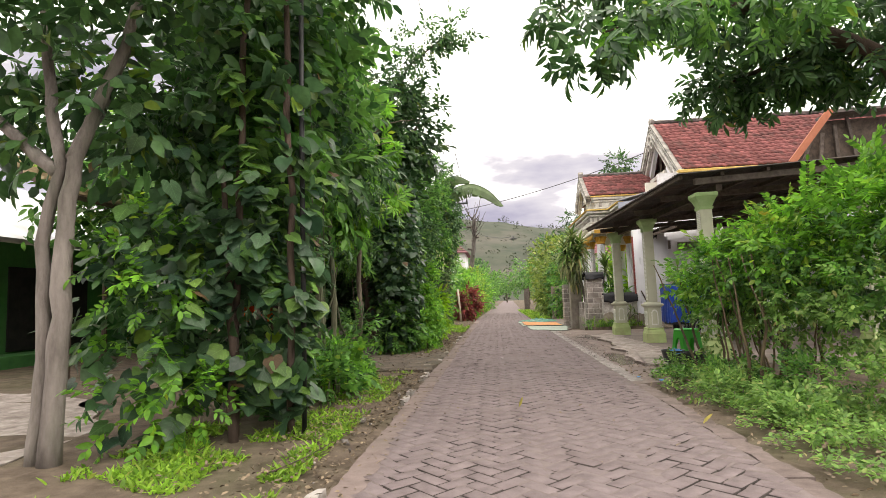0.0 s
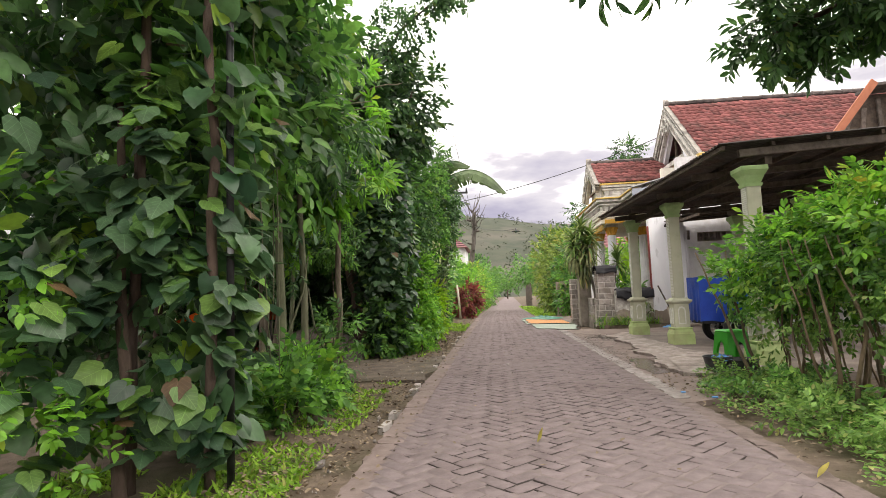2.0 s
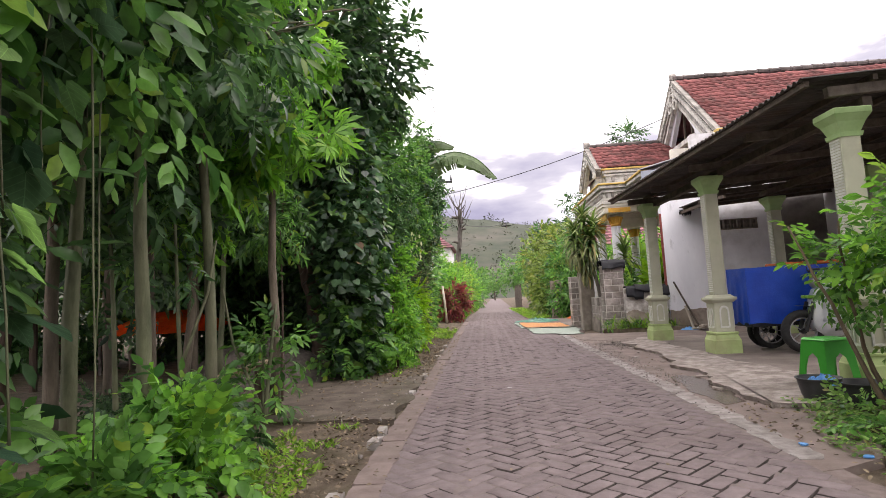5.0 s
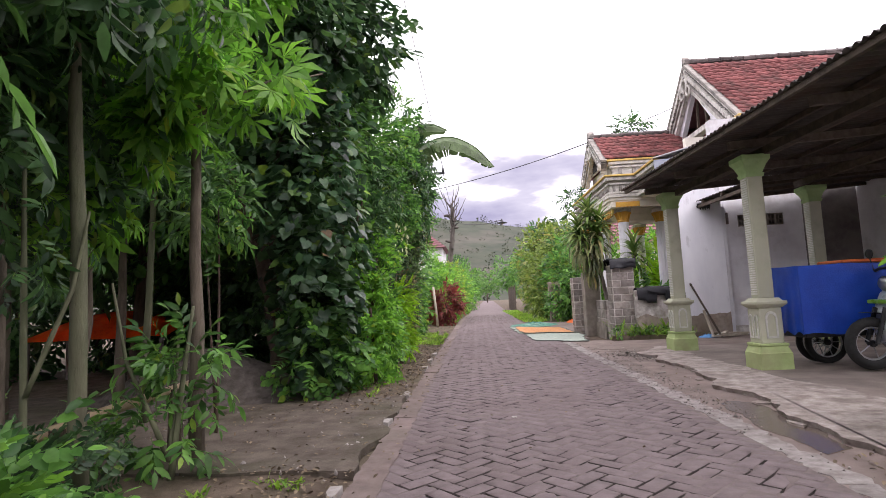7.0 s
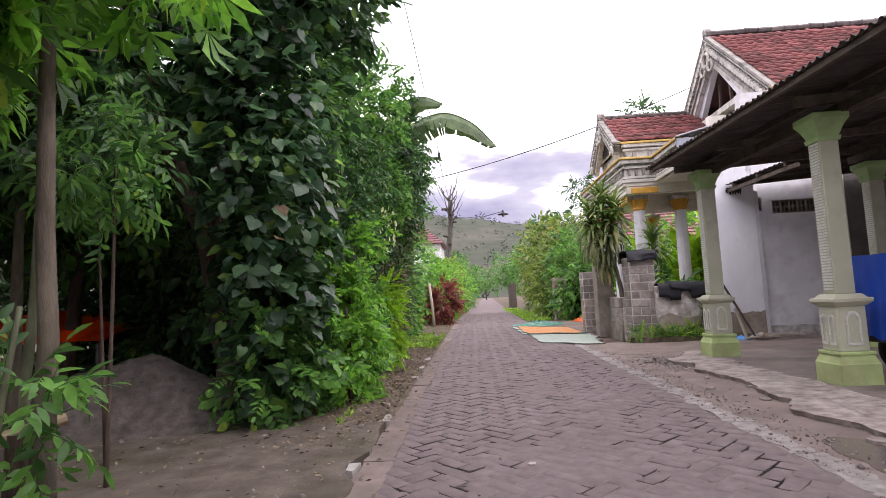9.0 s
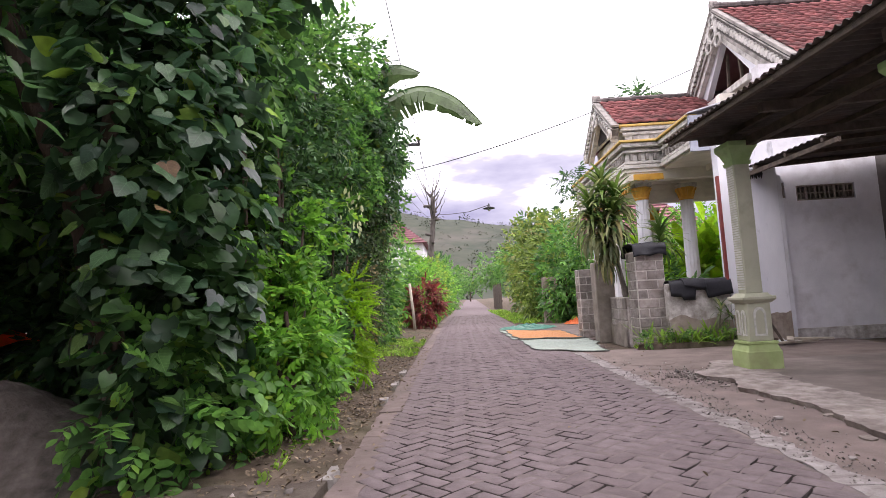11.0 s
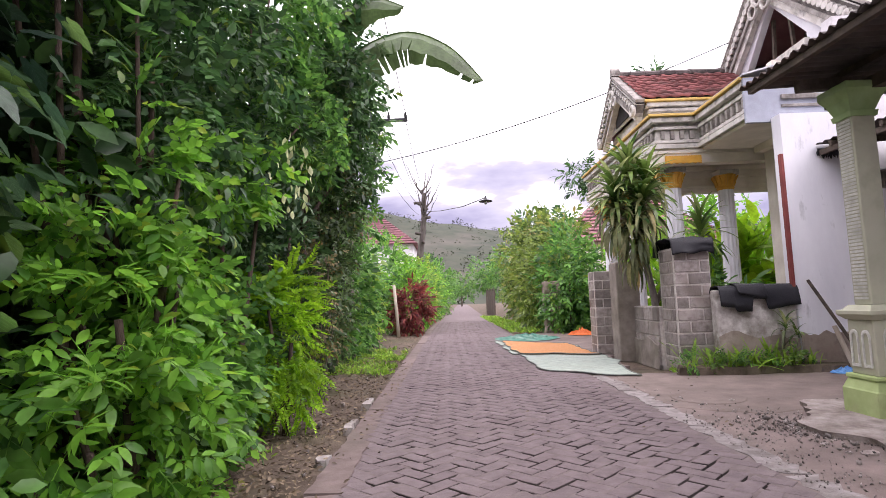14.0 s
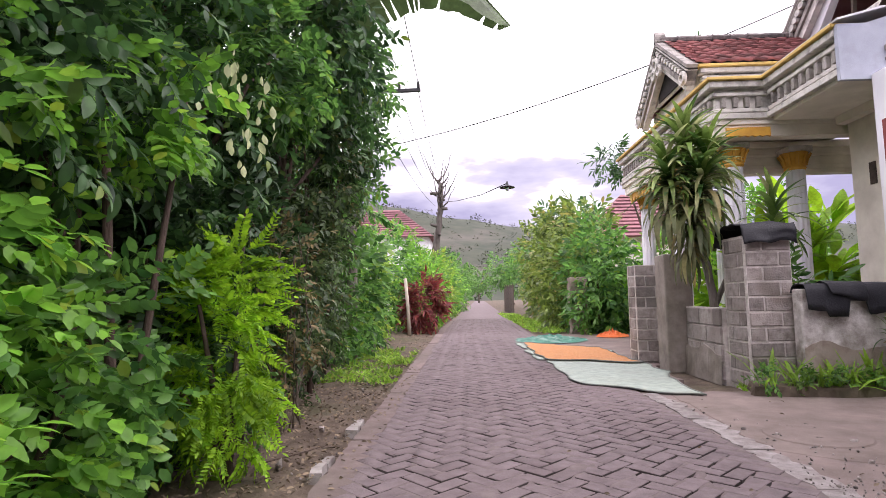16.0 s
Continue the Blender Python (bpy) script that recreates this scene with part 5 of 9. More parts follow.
# porch: projecting bay with its own small gable
porch = thing("porch", "white columned porch with gold capitals and a small tiled gable", "porch", (0, 0, 0), kind="structure")
bm = bmesh.new()
box(bm, (3.02, 17.40, 3.03), (5.0, 21.5, 3.12), 0.004)
part("ceiling_slab", bm, M["plaster_cream"], porch)
bm = bmesh.new()
box(bm, (3.06, 17.42, 2.88), (5.0, 17.60, 3.03), 0.004)
box(bm, (3.06, 17.60, 2.88), (3.24, 21.45, 3.03), 0.004)
part("ring_beam", bm, M["plaster_cream"], porch)
for z0, z1, out in ((2.56, 3.028, 0.0), (2.62, 2.68, 0.03), (2.80, 2.84, 0.025), (2.92, 2.99, 0.05)):
    bm = bmesh.new()
    box(bm, (3.62 - out, 18.20 - out, z0), (6.9, 18.34 + out, z1 - out * 0.02), 0.005)
    part("cross_beam", bm, M["plaster_cream"], porch)
bm = bmesh.new()
box(bm, (3.06, 17.44, 3.12), (5.0, 21.46, 3.60), 0.004)
part("parapet", bm, M["frieze"], porch)
moulding_south(porch, 17.44, 3.06, 3.70, ((3.10, 3.17, 0.07, "frieze"), (3.19, 3.24, 0.045, "frieze"), (3.40, 3.45, 0.05, "frieze"), (3.50, 3.58, 0.10, "frieze"), (3.585, 3.625, 0.14, "yellow")))
dentil_row(porch, "x", 3.08, 3.66, 17.44, 3.255, 3.385, 0.05)
moulding_west(porch, 3.06, 17.475, 21.5, ((3.102, 3.172, 0.068, "frieze"), (3.192, 3.242, 0.043, "frieze"), (3.402, 3.452, 0.048, "frieze"), (3.502, 3.582, 0.098, "frieze"), (3.587, 3.627, 0.138, "yellow")))
dentil_row(porch, "y", 17.46, 21.4, 3.06, 3.255, 3.385, 0.05)
bm = bmesh.new()
box(bm, (3.40, 18.42, 3.62), (5.5, 20.6, 4.20), 0.004)
part("attic_box", bm, M["frieze"], porch)
moulding_south(porch, 18.42, 3.40, 5.5, ((3.68, 3.73, 0.05, "frieze_dark"), (3.80, 3.84, 0.04, "frieze"), (4.02, 4.07, 0.06, "frieze"), (4.10, 4.17, 0.10, "frieze"), (4.175, 4.215, 0.14, "yellow")))
dentil_row(porch, "x", 3.42, 5.5, 18.42, 3.87, 3.99, 0.045, step=0.3, w=0.09)
dentil_row(porch, "x", 3.42, 5.5, 18.42, 3.735, 3.79, 0.04, step=0.2, w=0.06)
PAX, PAY, PAZ = 3.22, 19.52, 5.12
tiled_slope(porch, (PAX + 0.02, 18.34, 4.24), (6.9, 18.34, 4.24), (PAX + 0.02, PAY, PAZ), 31)
plain_slope(porch, (PAX, 18.34, 4.23), (6.9, 18.34, 4.23), (6.9, PAY, PAZ - 0.01), (PAX, PAY, PAZ - 0.01), 0.05, M["wood_dark"])
plain_slope(porch, (PAX, 2 * PAY - 18.34, 4.23), (6.9, 2 * PAY - 18.34, 4.23), (6.9, PAY, PAZ), (PAX, PAY, PAZ), 0.05, M["tile_far"])
ridge_caps(porch, (PAX - 0.04, PAY, PAZ + 0.045), (6.9, PAY, PAZ + 0.045), 32, 0.062)
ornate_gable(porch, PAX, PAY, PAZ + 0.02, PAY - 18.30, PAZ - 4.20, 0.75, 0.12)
bm = bmesh.new()
prism(bm, [(PAY - 1.1, 4.2), (PAY + 1.1, 4.2), (PAY, PAZ - 0.12)], "x", PAX + 0.07, PAX + 0.12)
part("plaster_field", bm, M["frieze"], porch)
# dark panel painted as the shade of an attic opening
bm = bmesh.new()
prism(bm, [(PAY - 0.42, 4.22), (PAY + 0.42, 4.22), (PAY + 0.42, 4.34), (PAY, 4.72), (PAY - 0.42, 4.34)], "x", PAX + 0.05, PAX + 0.066)
part("attic_board", bm, M["dark_void"], porch)
bm = bmesh.new()
box(bm, (3.05, 17.5, -0.05), (5.0, 21.5, 0.22), 0.01)
part("porch_floor", bm, M["pad"], porch)


def column(at):
    c = thing("porch_column", "white fluted column with a gold leafed capital", "column", (*at, 0.22), group="porch columns")
    bm = bmesh.new()
    box(bm, (-0.15, -0.15, 0), (0.15, 0.15, 0.40), 0.01)
    part("pedestal", bm, M["plaster_white"], c)
    bm = bmesh.new()
    lathe(bm, [(0.155, 0.40), (0.16, 0.43), (0.145, 0.46), (0.128, 0.48)], sides=24)
    part("base", bm, M["plaster_white"], c)
    bm = bmesh.new()
    lathe(bm, [(0.128, 0.47), (0.130, 1.0), (0.124, 1.7), (0.118, 2.36)], sides=48, flute=0.10, flutes=12)
    part("shaft", bm, M["plaster_white"], c, smooth=False)
    bm = bmesh.new()
    lathe(bm, [(0.118, 2.34), (0.135, 2.37), (0.126, 2.40), (0.13, 2.46), (0.165, 2.56), (0.17, 2.58)], sides=24)
    for k in range(10):
        a = 2 * math.pi * k / 10
        tube(bm, [(0.126 * math.cos(a), 0.126 * math.sin(a), 2.40), (0.152 * math.cos(a), 0.152 * math.sin(a), 2.50), (0.195 * math.cos(a), 0.195 * math.sin(a), 2.56), (0.185 * math.cos(a), 0.185 * math.sin(a), 2.53)], [0.02, 0.022, 0.016, 0.006], 5)
    part("capital", bm, M["gold"], c, "gold painted leaf capital")
    bm = bmesh.new()
    box(bm, (-0.16, -0.16, 2.575), (0.16, 0.16, 2.655), 0.008)
    part("abacus", bm, M["frieze"], c)
    return c


col = column((3.40, 17.78))
for at in ((4.36, 18.05), (3.40, 19.6), (3.40, 21.2), (4.8, 21.2)):
    copy_thing(col, pose(*at, 0.22))
# carved gold valance between the columns
val = thing("porch_valance", "ornate ochre and gold valance under the porch beam", "valance", (0, 0, 0), kind="structure")
for i, (x0, x1) in enumerate(((3.16, 3.70),)):
    bm = bmesh.new()
    n = 6
    low = [(x1 - (x1 - x0) * k / (2 * n), 2.885 if k % 2 else 2.87) for k in range(2 * n + 1)]
    prism(bm, [(x0, 2.99), (x1, 2.99)] + low, "y", 17.385, 17.418)
    part("scallop", bm, M["gold"], val)
for i in range(22):
    a = 17.62 + i * 0.17
    bm = bmesh.new()
    prism(bm, [(a, 2.878), (a + 0.16, 2.878), (a + 0.15, 2.80), (a + 0.115, 2.745), (a + 0.08, 2.70), (a + 0.045, 2.745), (a + 0.01, 2.80)], "x", 3.12, 3.16)
    part("scallop", bm, M["gold" if i % 3 else "yellow"], val)

# small lean-to sheet along the wall under the big carport roof
def lean_to():
    r = thing("lean_to_roof", "small rusty corrugated lean-to against the house wall", "roof", (0, 0, 0))
    A, B = Vector((4.30, 15.76, 2.65)), Vector((4.48, 14.0, 2.685))
    back = Vector((3.4, 0.1, 0.20))
    v, f, steps = [], [], 60
    for i in range(steps + 1):
        t = i / steps
        p = A + (B - A) * t + Vector((0, 0, 0.014 * math.sin(2 * math.pi * t * 15)))
        v += [p, p + back, p + Vector((0, 0, 0.003)), p + back + Vector((0, 0, 0.003))]
    for i in range(steps):
        k = 4 * i
        f += [(k, k + 1, k + 5, k + 4), (k + 2, k + 6, k + 7, k + 3), (k, k + 4, k + 6, k + 2)]
    link_mesh("corrugated_sheet", raw_mesh("corrugated_sheet", v, f), M["metal_sheet"], r)
    for q in (0.12, 0.5, 0.88):
        bm = bmesh.new()
        o = A + (B - A) * q + Vector((0, 0, -0.045))
        beam(bm, o, o + back, 0.04, 0.055)
        part("purlin", bm, M["wood_dark"], r)
    bm = bmesh.new()
    beam(bm, A + Vector((0.05, 0, -0.10)), B + Vector((0.05, 0, -0.10)), 0.045, 0.06)
    part("rafter", bm, M["wood_dark"], r)


lean_to()

# the wing to the east of the carport
wall_with_openings("wall_wing_west", "x", 13.3, 15.93, -0.05, 3.9, 7.5, 7.7, [], M["plaster_shade"], "grey plastered wing wall beside the carport")
wall_with_openings("wall_wing_back", "x", 13.3, 15.93, -0.05, 3.9, 9.7, 9.9, [], M["plaster_shade"], "plain rear wall of the wing")
wall_with_openings("wall_wing_south", "y", 7.7, 9.7, -0.05, 3.9, 13.3, 13.5, [(8.1, 9.1, 1.0, 2.1)], M["plaster_white"], "white plastered end wall of the wing with a window opening")
wall_with_openings("wall_boundary", "x", 7.4, 13.3, -0.05, 2.3, 8.2, 8.36, [], M["render_grey"], "dark rendered boundary wall behind the carport")
wing = thing("wing_roof", "tiled gable roof of the side wing with orange verge boards", "roof", (0, 0, 0), kind="structure")
WX0, WXM, WX1, WY0, WZE, WZR = 6.85, 7.80, 10.2, 13.0, 3.80, 4.97
plain_slope(wing, (WXM, WY0, WZR), (WXM, 13.6, WZR), (WX1, 13.6, WZR + 0.1), (WX1, WY0, WZR + 0.1), 0.06, M["tile_ridge"])
for xx in (WX0,):
    bm = bmesh.new()
    beam(bm, (xx, WY0 - 0.02, WZE + 0.0), (WXM, WY0 - 0.02, WZR + 0.02), 0.05, 0.15)
    part("verge_board", bm, M["orange_board"], wing, "orange painted verge board")
for k in range(4):
    bm = bmesh.new()
    beam(bm, (WX0 + 0.35 + 0.42 * k, WY0 + 0.28, 3.7), (WX0 + 0.62 + 0.28 * k, WY0 + 0.28, WZE + 0.55 + 0.18 * k), 0.05, 0.07)
    part("rafter", bm, M["timber_grey"], wing, "weathered bare rafter")
# dark field fills the open gable in place of its inner shade
bm = bmesh.new()
prism(bm, [(7.0, 3.9), (10.1, 3.9), (10.1, WZR - 0.1), (WXM, WZR - 0.14)], "y", 13.34, 13.48)
part("gable_field", bm, M["wood_dark"], wing)

# ---- planting ----
SPR_OVAL = [spray(OVAL, 7, 0.42, 0.95, 1), spray(OVAL, 8, 0.38, 1.1, 2), spray(OVAL, 6, 0.46, 0.85, 3)]
SPR_FAR = [spray(PLAIN, 7, 0.42, 0.95, 21, twig=False), spray(PLAIN, 8, 0.38, 1.1, 22, twig=False), spray(PLAIN, 6, 0.46, 0.85, 23, twig=False)]
SPR_LANCE = [spray(LANCE, 9, 0.55, 0.9, 4), spray(LANCE, 10, 0.5, 1.1, 5)]
SPR_MANGO = [spray(blade(0.17, 0.0, 0.25, 0.05, 0.45), 9, 0.52, 1.2, 14), spray(blade(0.19, 0.0, 0.2, 0.05, 0.45), 8, 0.56, 1.0, 15)]
PINN = [pinnate(9, 0.22, 8), pinnate(11, 0.19, 9, 0.4)]
PINN_LIGHT = [pinnate(8, 0.24, 8, twig=False), pinnate(9, 0.21, 9, 0.4, twig=False)]
FERN_LIGHT = [pinnate(11, 0.17, 10, 0.5, twig=False), pinnate(9, 0.2, 12, 0.35, twig=False)]
FERN = [pinnate(12, 0.16, 10, 0.5), pinnate(10, 0.2, 12, 0.35)]
WIDE = (SMALL[0] * np.array((1.3, 1.0, 1.0)), SMALL[1])
GLIRI = [pinnate(5, 0.31, 16, 0.30, leaf=WIDE), pinnate(6, 0.27, 17, 0.45, leaf=WIDE)]
CASSAVA = [palmate(7, 0.12), palmate(6, 0.13), palmate(5, 0.14)]
SPR_DROOP = [spray(blade(0.15, 0.0, 0.35, 0.04, 0.42), 9, 0.50, 0.95, 31), spray(blade(0.17, 0.0, 0.30, 0.04, 0.42), 8, 0.46, 1.1, 32)]
SPR_SHOOT = [spray(blade(0.21, 0.0, 0.20, 0.05, 0.45), 7, 0.46, 1.0, 33), spray(blade(0.19, 0.0, 0.25, 0.05, 0.42), 8, 0.42, 1.15, 34)]


def tree(name, label, category, at, group=""):
    return thing(name, label, category, at, group=group)


def vine_curtain(parent, seed, c, r, n, size, material, name="vine_foliage", inner=0.75, own=0):
    """Climbing vine: overlapping hanging leaves on the outside of a bulging form."""
    rng = np.random.default_rng(seed)
    p, d = blob(rng, n, c, r, inner)
    d = d * np.array((1, 1, 0.35))
    d[:, 2] -= 0.42
    v, f = place(HEART, p, d, size, rng, 0.55, 0.60)
    foliage(name, [(v, f)], material, parent)


def vine_leaf_mesh(material):
    """A broad heart-shaped leaf with blunt shoulders, nearly flat, puckered between its veins."""
    ang = [-180, -165, -140, -115, -92, -70, -55, -40, -25, -12, 0, 12, 25, 40, 55, 70, 92, 115, 140, 165, 180]
    rad = [0.10, 0.30, 0.47, 0.55, 0.60, 0.69, 0.66, 0.67, 0.76, 0.90, 1.04, 0.90, 0.74, 0.66, 0.65, 0.70, 0.61, 0.56, 0.46, 0.30, 0.10]
    v = [(0, 0, 0.0)]
    n = len(ang)
    for k, q in enumerate((0.4, 0.72, 1.0)):
        for i, (a, r) in enumerate(zip(ang, rad)):
            t_ = math.radians(a)
            x, y = q * r * math.sin(t_), q * r * math.cos(t_)
            v.append((x, y, 0.05 * abs(x) - 0.13 * max(0, y) ** 2 + 0.05 * q * math.sin(i * 2.1) * (0.4 if k < 2 else 0.7) * abs(math.sin(t_)) - 0.10 * x * x))
    tri = [(0, 2 + i, 1 + i) for i in range(n - 1)]
    quad = [(1 + k * n + i, 2 + k * n + i, 2 + (k + 1) * n + i, 1 + (k + 1) * n + i) for k in range(2) for i in range(n - 1)]
    me = bpy.data.meshes.new("vine_leaf")
    me.from_pydata(v, [], tri + quad)
    me.polygons.foreach_set("use_smooth", np.ones(len(me.polygons), dtype=bool))
    me.materials.append(material)
    return me


VINE_LEAF, VINE_LEAF_LIGHT, VINE_LEAF_DEAD, VINE_LEAF_DEEP = [vine_leaf_mesh(M[k]) for k in ("leaf_vine_own", "leaf_vine_light", "leaf_dead", "leaf_vine_deep")]


def single_leaves(parent, seed, c, r, n, size, light=0.15, usual=None):
    """The large vine leaves nearest the lane, one by one."""
    rng = np.random.default_rng(seed)
    p, d = blob(rng, n * 3, c, r, 0.93)
    keep = (d[:, 0] > 0.05) | (d[:, 1] < -0.5)
    p, d = p[keep][:n], d[keep][:n]
    for q, w in zip(p, d):
        face = Vector((0.75 * w[0] + rng.normal(0, 0.36), 0.75 * w[1] + rng.normal(0, 0.36), 0.85 + rng.normal(0, 0.35))).normalized()
        down = Vector((0.6 * w[0] + rng.normal(0, 0.6), 0.6 * w[1] + rng.normal(0, 0.6), -1.0))
        y = (down - face * down.dot(face)).normalized()
        x = y.cross(face)
        m = Matrix((x, y, face)).transposed().to_4x4()
        # light: share of leaves drawn in the brighter, backlit-toned copy
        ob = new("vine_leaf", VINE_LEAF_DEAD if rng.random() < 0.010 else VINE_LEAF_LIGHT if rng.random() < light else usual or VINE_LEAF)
        ob.parent = parent
        ob.matrix_world = Matrix.Translation(q) @ m @ Matrix.Scale(float(size * rng.uniform(0.62, 1.3)), 4)


# 1. twin-stemmed grey tree at the near left
t = tree("twin_stem_tree", "grey-barked tree with two close stems behind the hedge", "tree", (0, 0, 0))
trunk(t, [([(-3.14, 3.50, -0.05), (-3.12, 3.55, 0.7), (-3.18, 3.58, 1.5), (-3.08, 3.6, 2.05), (-3.3, 3.7, 2.9), (-3.4, 3.7, 4.2)], 0.050, 0.036),
          ([(-3.00, 3.48, -0.05), (-2.99, 3.52, 0.8), (-3.0, 3.56, 1.5), (-2.98, 3.6, 2.1), (-2.75, 3.8, 3.0), (-2.6, 4.0, 4.2)], 0.074, 0.034),
          ([(-3.08, 3.6, 2.0), (-3.5, 3.7, 2.3), (-4.1, 3.8, 2.8)], 0.055, 0.03), ([(-2.98, 3.6, 2.1), (-2.95, 4.0, 2.9), (-3.0, 4.4, 3.8)], 0.05, 0.03)], M["bark_grey"], seed=1, wobble=0.012)
crown(t, M["leaf_dark"], SPR_FAR, [((-3.1, 4.3, 2.9), (0.9, 0.7, 0.6), 145), ((-2.9, 4.2, 3.6), (1.3, 1.2, 0.9), 205), ((-4.0, 4.6, 3.4), (1.2, 1.2, 0.9), 150), ((-2.0, 4.6, 4.3), (1.0, 1.0, 0.8), 200), ((-3.2, 3.2, 4.3), (1.4, 0.9, 0.8), 180)], 0.42, 41)

# 2. vine-clad thicket at the near left
t = tree("vine_thicket", "thick climbing vine with large heart-shaped leaves over dark stems", "vine", (0, 0, 0))
trunk(t, [([(-1.63, 4.24, -0.05), (-1.62, 4.25, 1.5), (-1.64, 4.28, 3.0), (-1.68, 4.35, 4.8)], 0.028, 0.024), ([(-2.08, 4.22, -0.05), (-2.06, 4.25, 1.6), (-2.02, 4.3, 3.2), (-1.98, 4.4, 4.8)], 0.032, 0.024),
          ([(-2.0, 4.05, -0.05), (-2.1, 4.2, 1.2), (-2.3, 4.4, 2.4)], 0.035, 0.02)], M["bark_brown"], "stem", seed=2, wobble=0.02)
for i, (c, r, n, sz) in enumerate((((-2.10, 4.60, 1.0), (0.50, 0.58, 0.95), 300, 0.125), ((-2.05, 4.8, 2.3), (0.52, 0.60, 1.1), 240, 0.125), ((-1.95, 5.0, 3.7), (0.65, 0.8, 1.1), 260, 0.14), ((-2.5, 4.7, 2.9), (0.8, 0.7, 1.5), 190, 0.13), ((-2.5, 4.2, 1.3), (0.40, 0.45, 0.7), 100, 0.125))):
    vine_curtain(t, 50 + i, c, r, n, sz, M["leaf_vine" if i in (0, 4) else "leaf_mid"], inner=0.45)
# second vine mass over the stems to the west
for i, (c, r, n, sz) in enumerate((((-2.75, 4.15, 1.0), (0.42, 0.45, 0.95), 150, 0.13), ((-3.1, 4.7, 2.3), (0.45, 0.5, 0.6), 60, 0.13))):
    vine_curtain(t, 56 + i, c, r, n, sz, M["leaf_vine"], inner=0.4)
single_leaves(t, 61, (-2.02, 4.6, 1.1), (0.58, 0.64, 1.0), 230, 0.112, 0.20)
single_leaves(t, 166, (-2.05, 4.12, 1.2), (0.26, 0.22, 1.1), 80, 0.11, 0.15)
# higher clusters get more of the backlit-toned leaves
for k in range(3):
    single_leaves(t, 65 + k, (-1.66 - 0.14 * k, 4.24 - 0.03 * k, 0.9 + 0.9 * k), (0.19, 0.24, 0.75), 92, 0.106, 0.25 + 0.25 * k)
vine_curtain(t, 69, (-1.64, 4.3, 2.0), (0.24, 0.28, 2.2), 110, 0.14, M["leaf_vine"], inner=0.3)
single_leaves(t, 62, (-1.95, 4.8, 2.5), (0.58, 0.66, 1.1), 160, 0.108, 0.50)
single_leaves(t, 63, (-2.62, 3.95, 0.85), (0.55, 0.40, 0.85), 130, 0.106, 0.16)
single_leaves(t, 163, (-2.75, 4.0, 2.0), (0.55, 0.40, 0.6), 26, 0.115, 0.35)
crown(t, M["leaf_bright"], SPR_OVAL, [((-2.62, 3.85, 1.2), (0.42, 0.33, 0.6), 60), ((-2.4, 3.85, 0.4), (0.5, 0.35, 0.4), 70)], 0.19, 164, name="shoot_foliage", droop=-0.1, inner=0.2)
# dark leaf colours inside the thicket stand in for the shade there
crown(t, M["leaf_dark"], SPR_SHOOT, [((-2.75, 4.1, 1.1), (0.5, 0.35, 0.95), 50), ((-2.7, 4.3, 2.4), (0.4, 0.4, 0.4), 14)], 0.24, 160, name="inner_foliage", inner=0.1)
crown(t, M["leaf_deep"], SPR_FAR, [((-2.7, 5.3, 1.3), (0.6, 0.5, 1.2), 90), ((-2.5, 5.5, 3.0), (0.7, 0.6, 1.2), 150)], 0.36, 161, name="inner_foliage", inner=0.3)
crown(t, M["leaf_mid"], SPR_FAR, [((-1.95, 5.7, 3.1), (0.6, 0.7, 1.4), 220), ((-2.0, 5.5, 4.4), (0.8, 1.0, 0.8), 200)], 0.36, 64, name="upper_foliage")

# thin aerial stems hanging through the vine
rv = random.Random(91)
for k in range(7):
    x, y, z = -1.62 + rv.uniform(-0.35, 0.12), 4.75 + rv.uniform(-0.5, 1.0), rv.uniform(2.6, 3.8)
    trunk(t, [([(x, y, z), (x + rv.uniform(-0.06, 0.06), y + rv.uniform(-0.06, 0.06), z - 0.9), (x + rv.uniform(-0.1, 0.1), y, z - rv.uniform(1.4, 2.6))], 0.006, 0.004)], M["bark_green"], "stem", 5, seed=k, wobble=0.015)

# dark pipe standing in the thicket
bm = bmesh.new()
tube(bm, [(-1.545, 4.30, -0.05), (-1.54, 4.31, 2.2), (-1.53, 4.33, 4.6)], 0.021, 12)
pole = tagged(part("black_pole", bm, M["black_metal"], smooth=True), "slim black steel pole with torn pale stickers among the vines", "pole")
for z0, z1 in ((1.27, 1.36), (1.40, 1.50)):
    bm = bmesh.new()
    for k in range(5):
        a0, a1 = -1.9 + 0.36 * k, -1.9 + 0.36 * (k + 1)
        bm.faces.new([bm.verts.new((-1.541 + 0.0225 * math.cos(a), 4.305 + 0.0225 * math.sin(a), z)) for a, z in ((a0, z0), (a1, z0), (a1, z1), (a0, z1))])
    part("sticker", bm, M["plaster_streaked"], pole, "torn pale paper sticker")

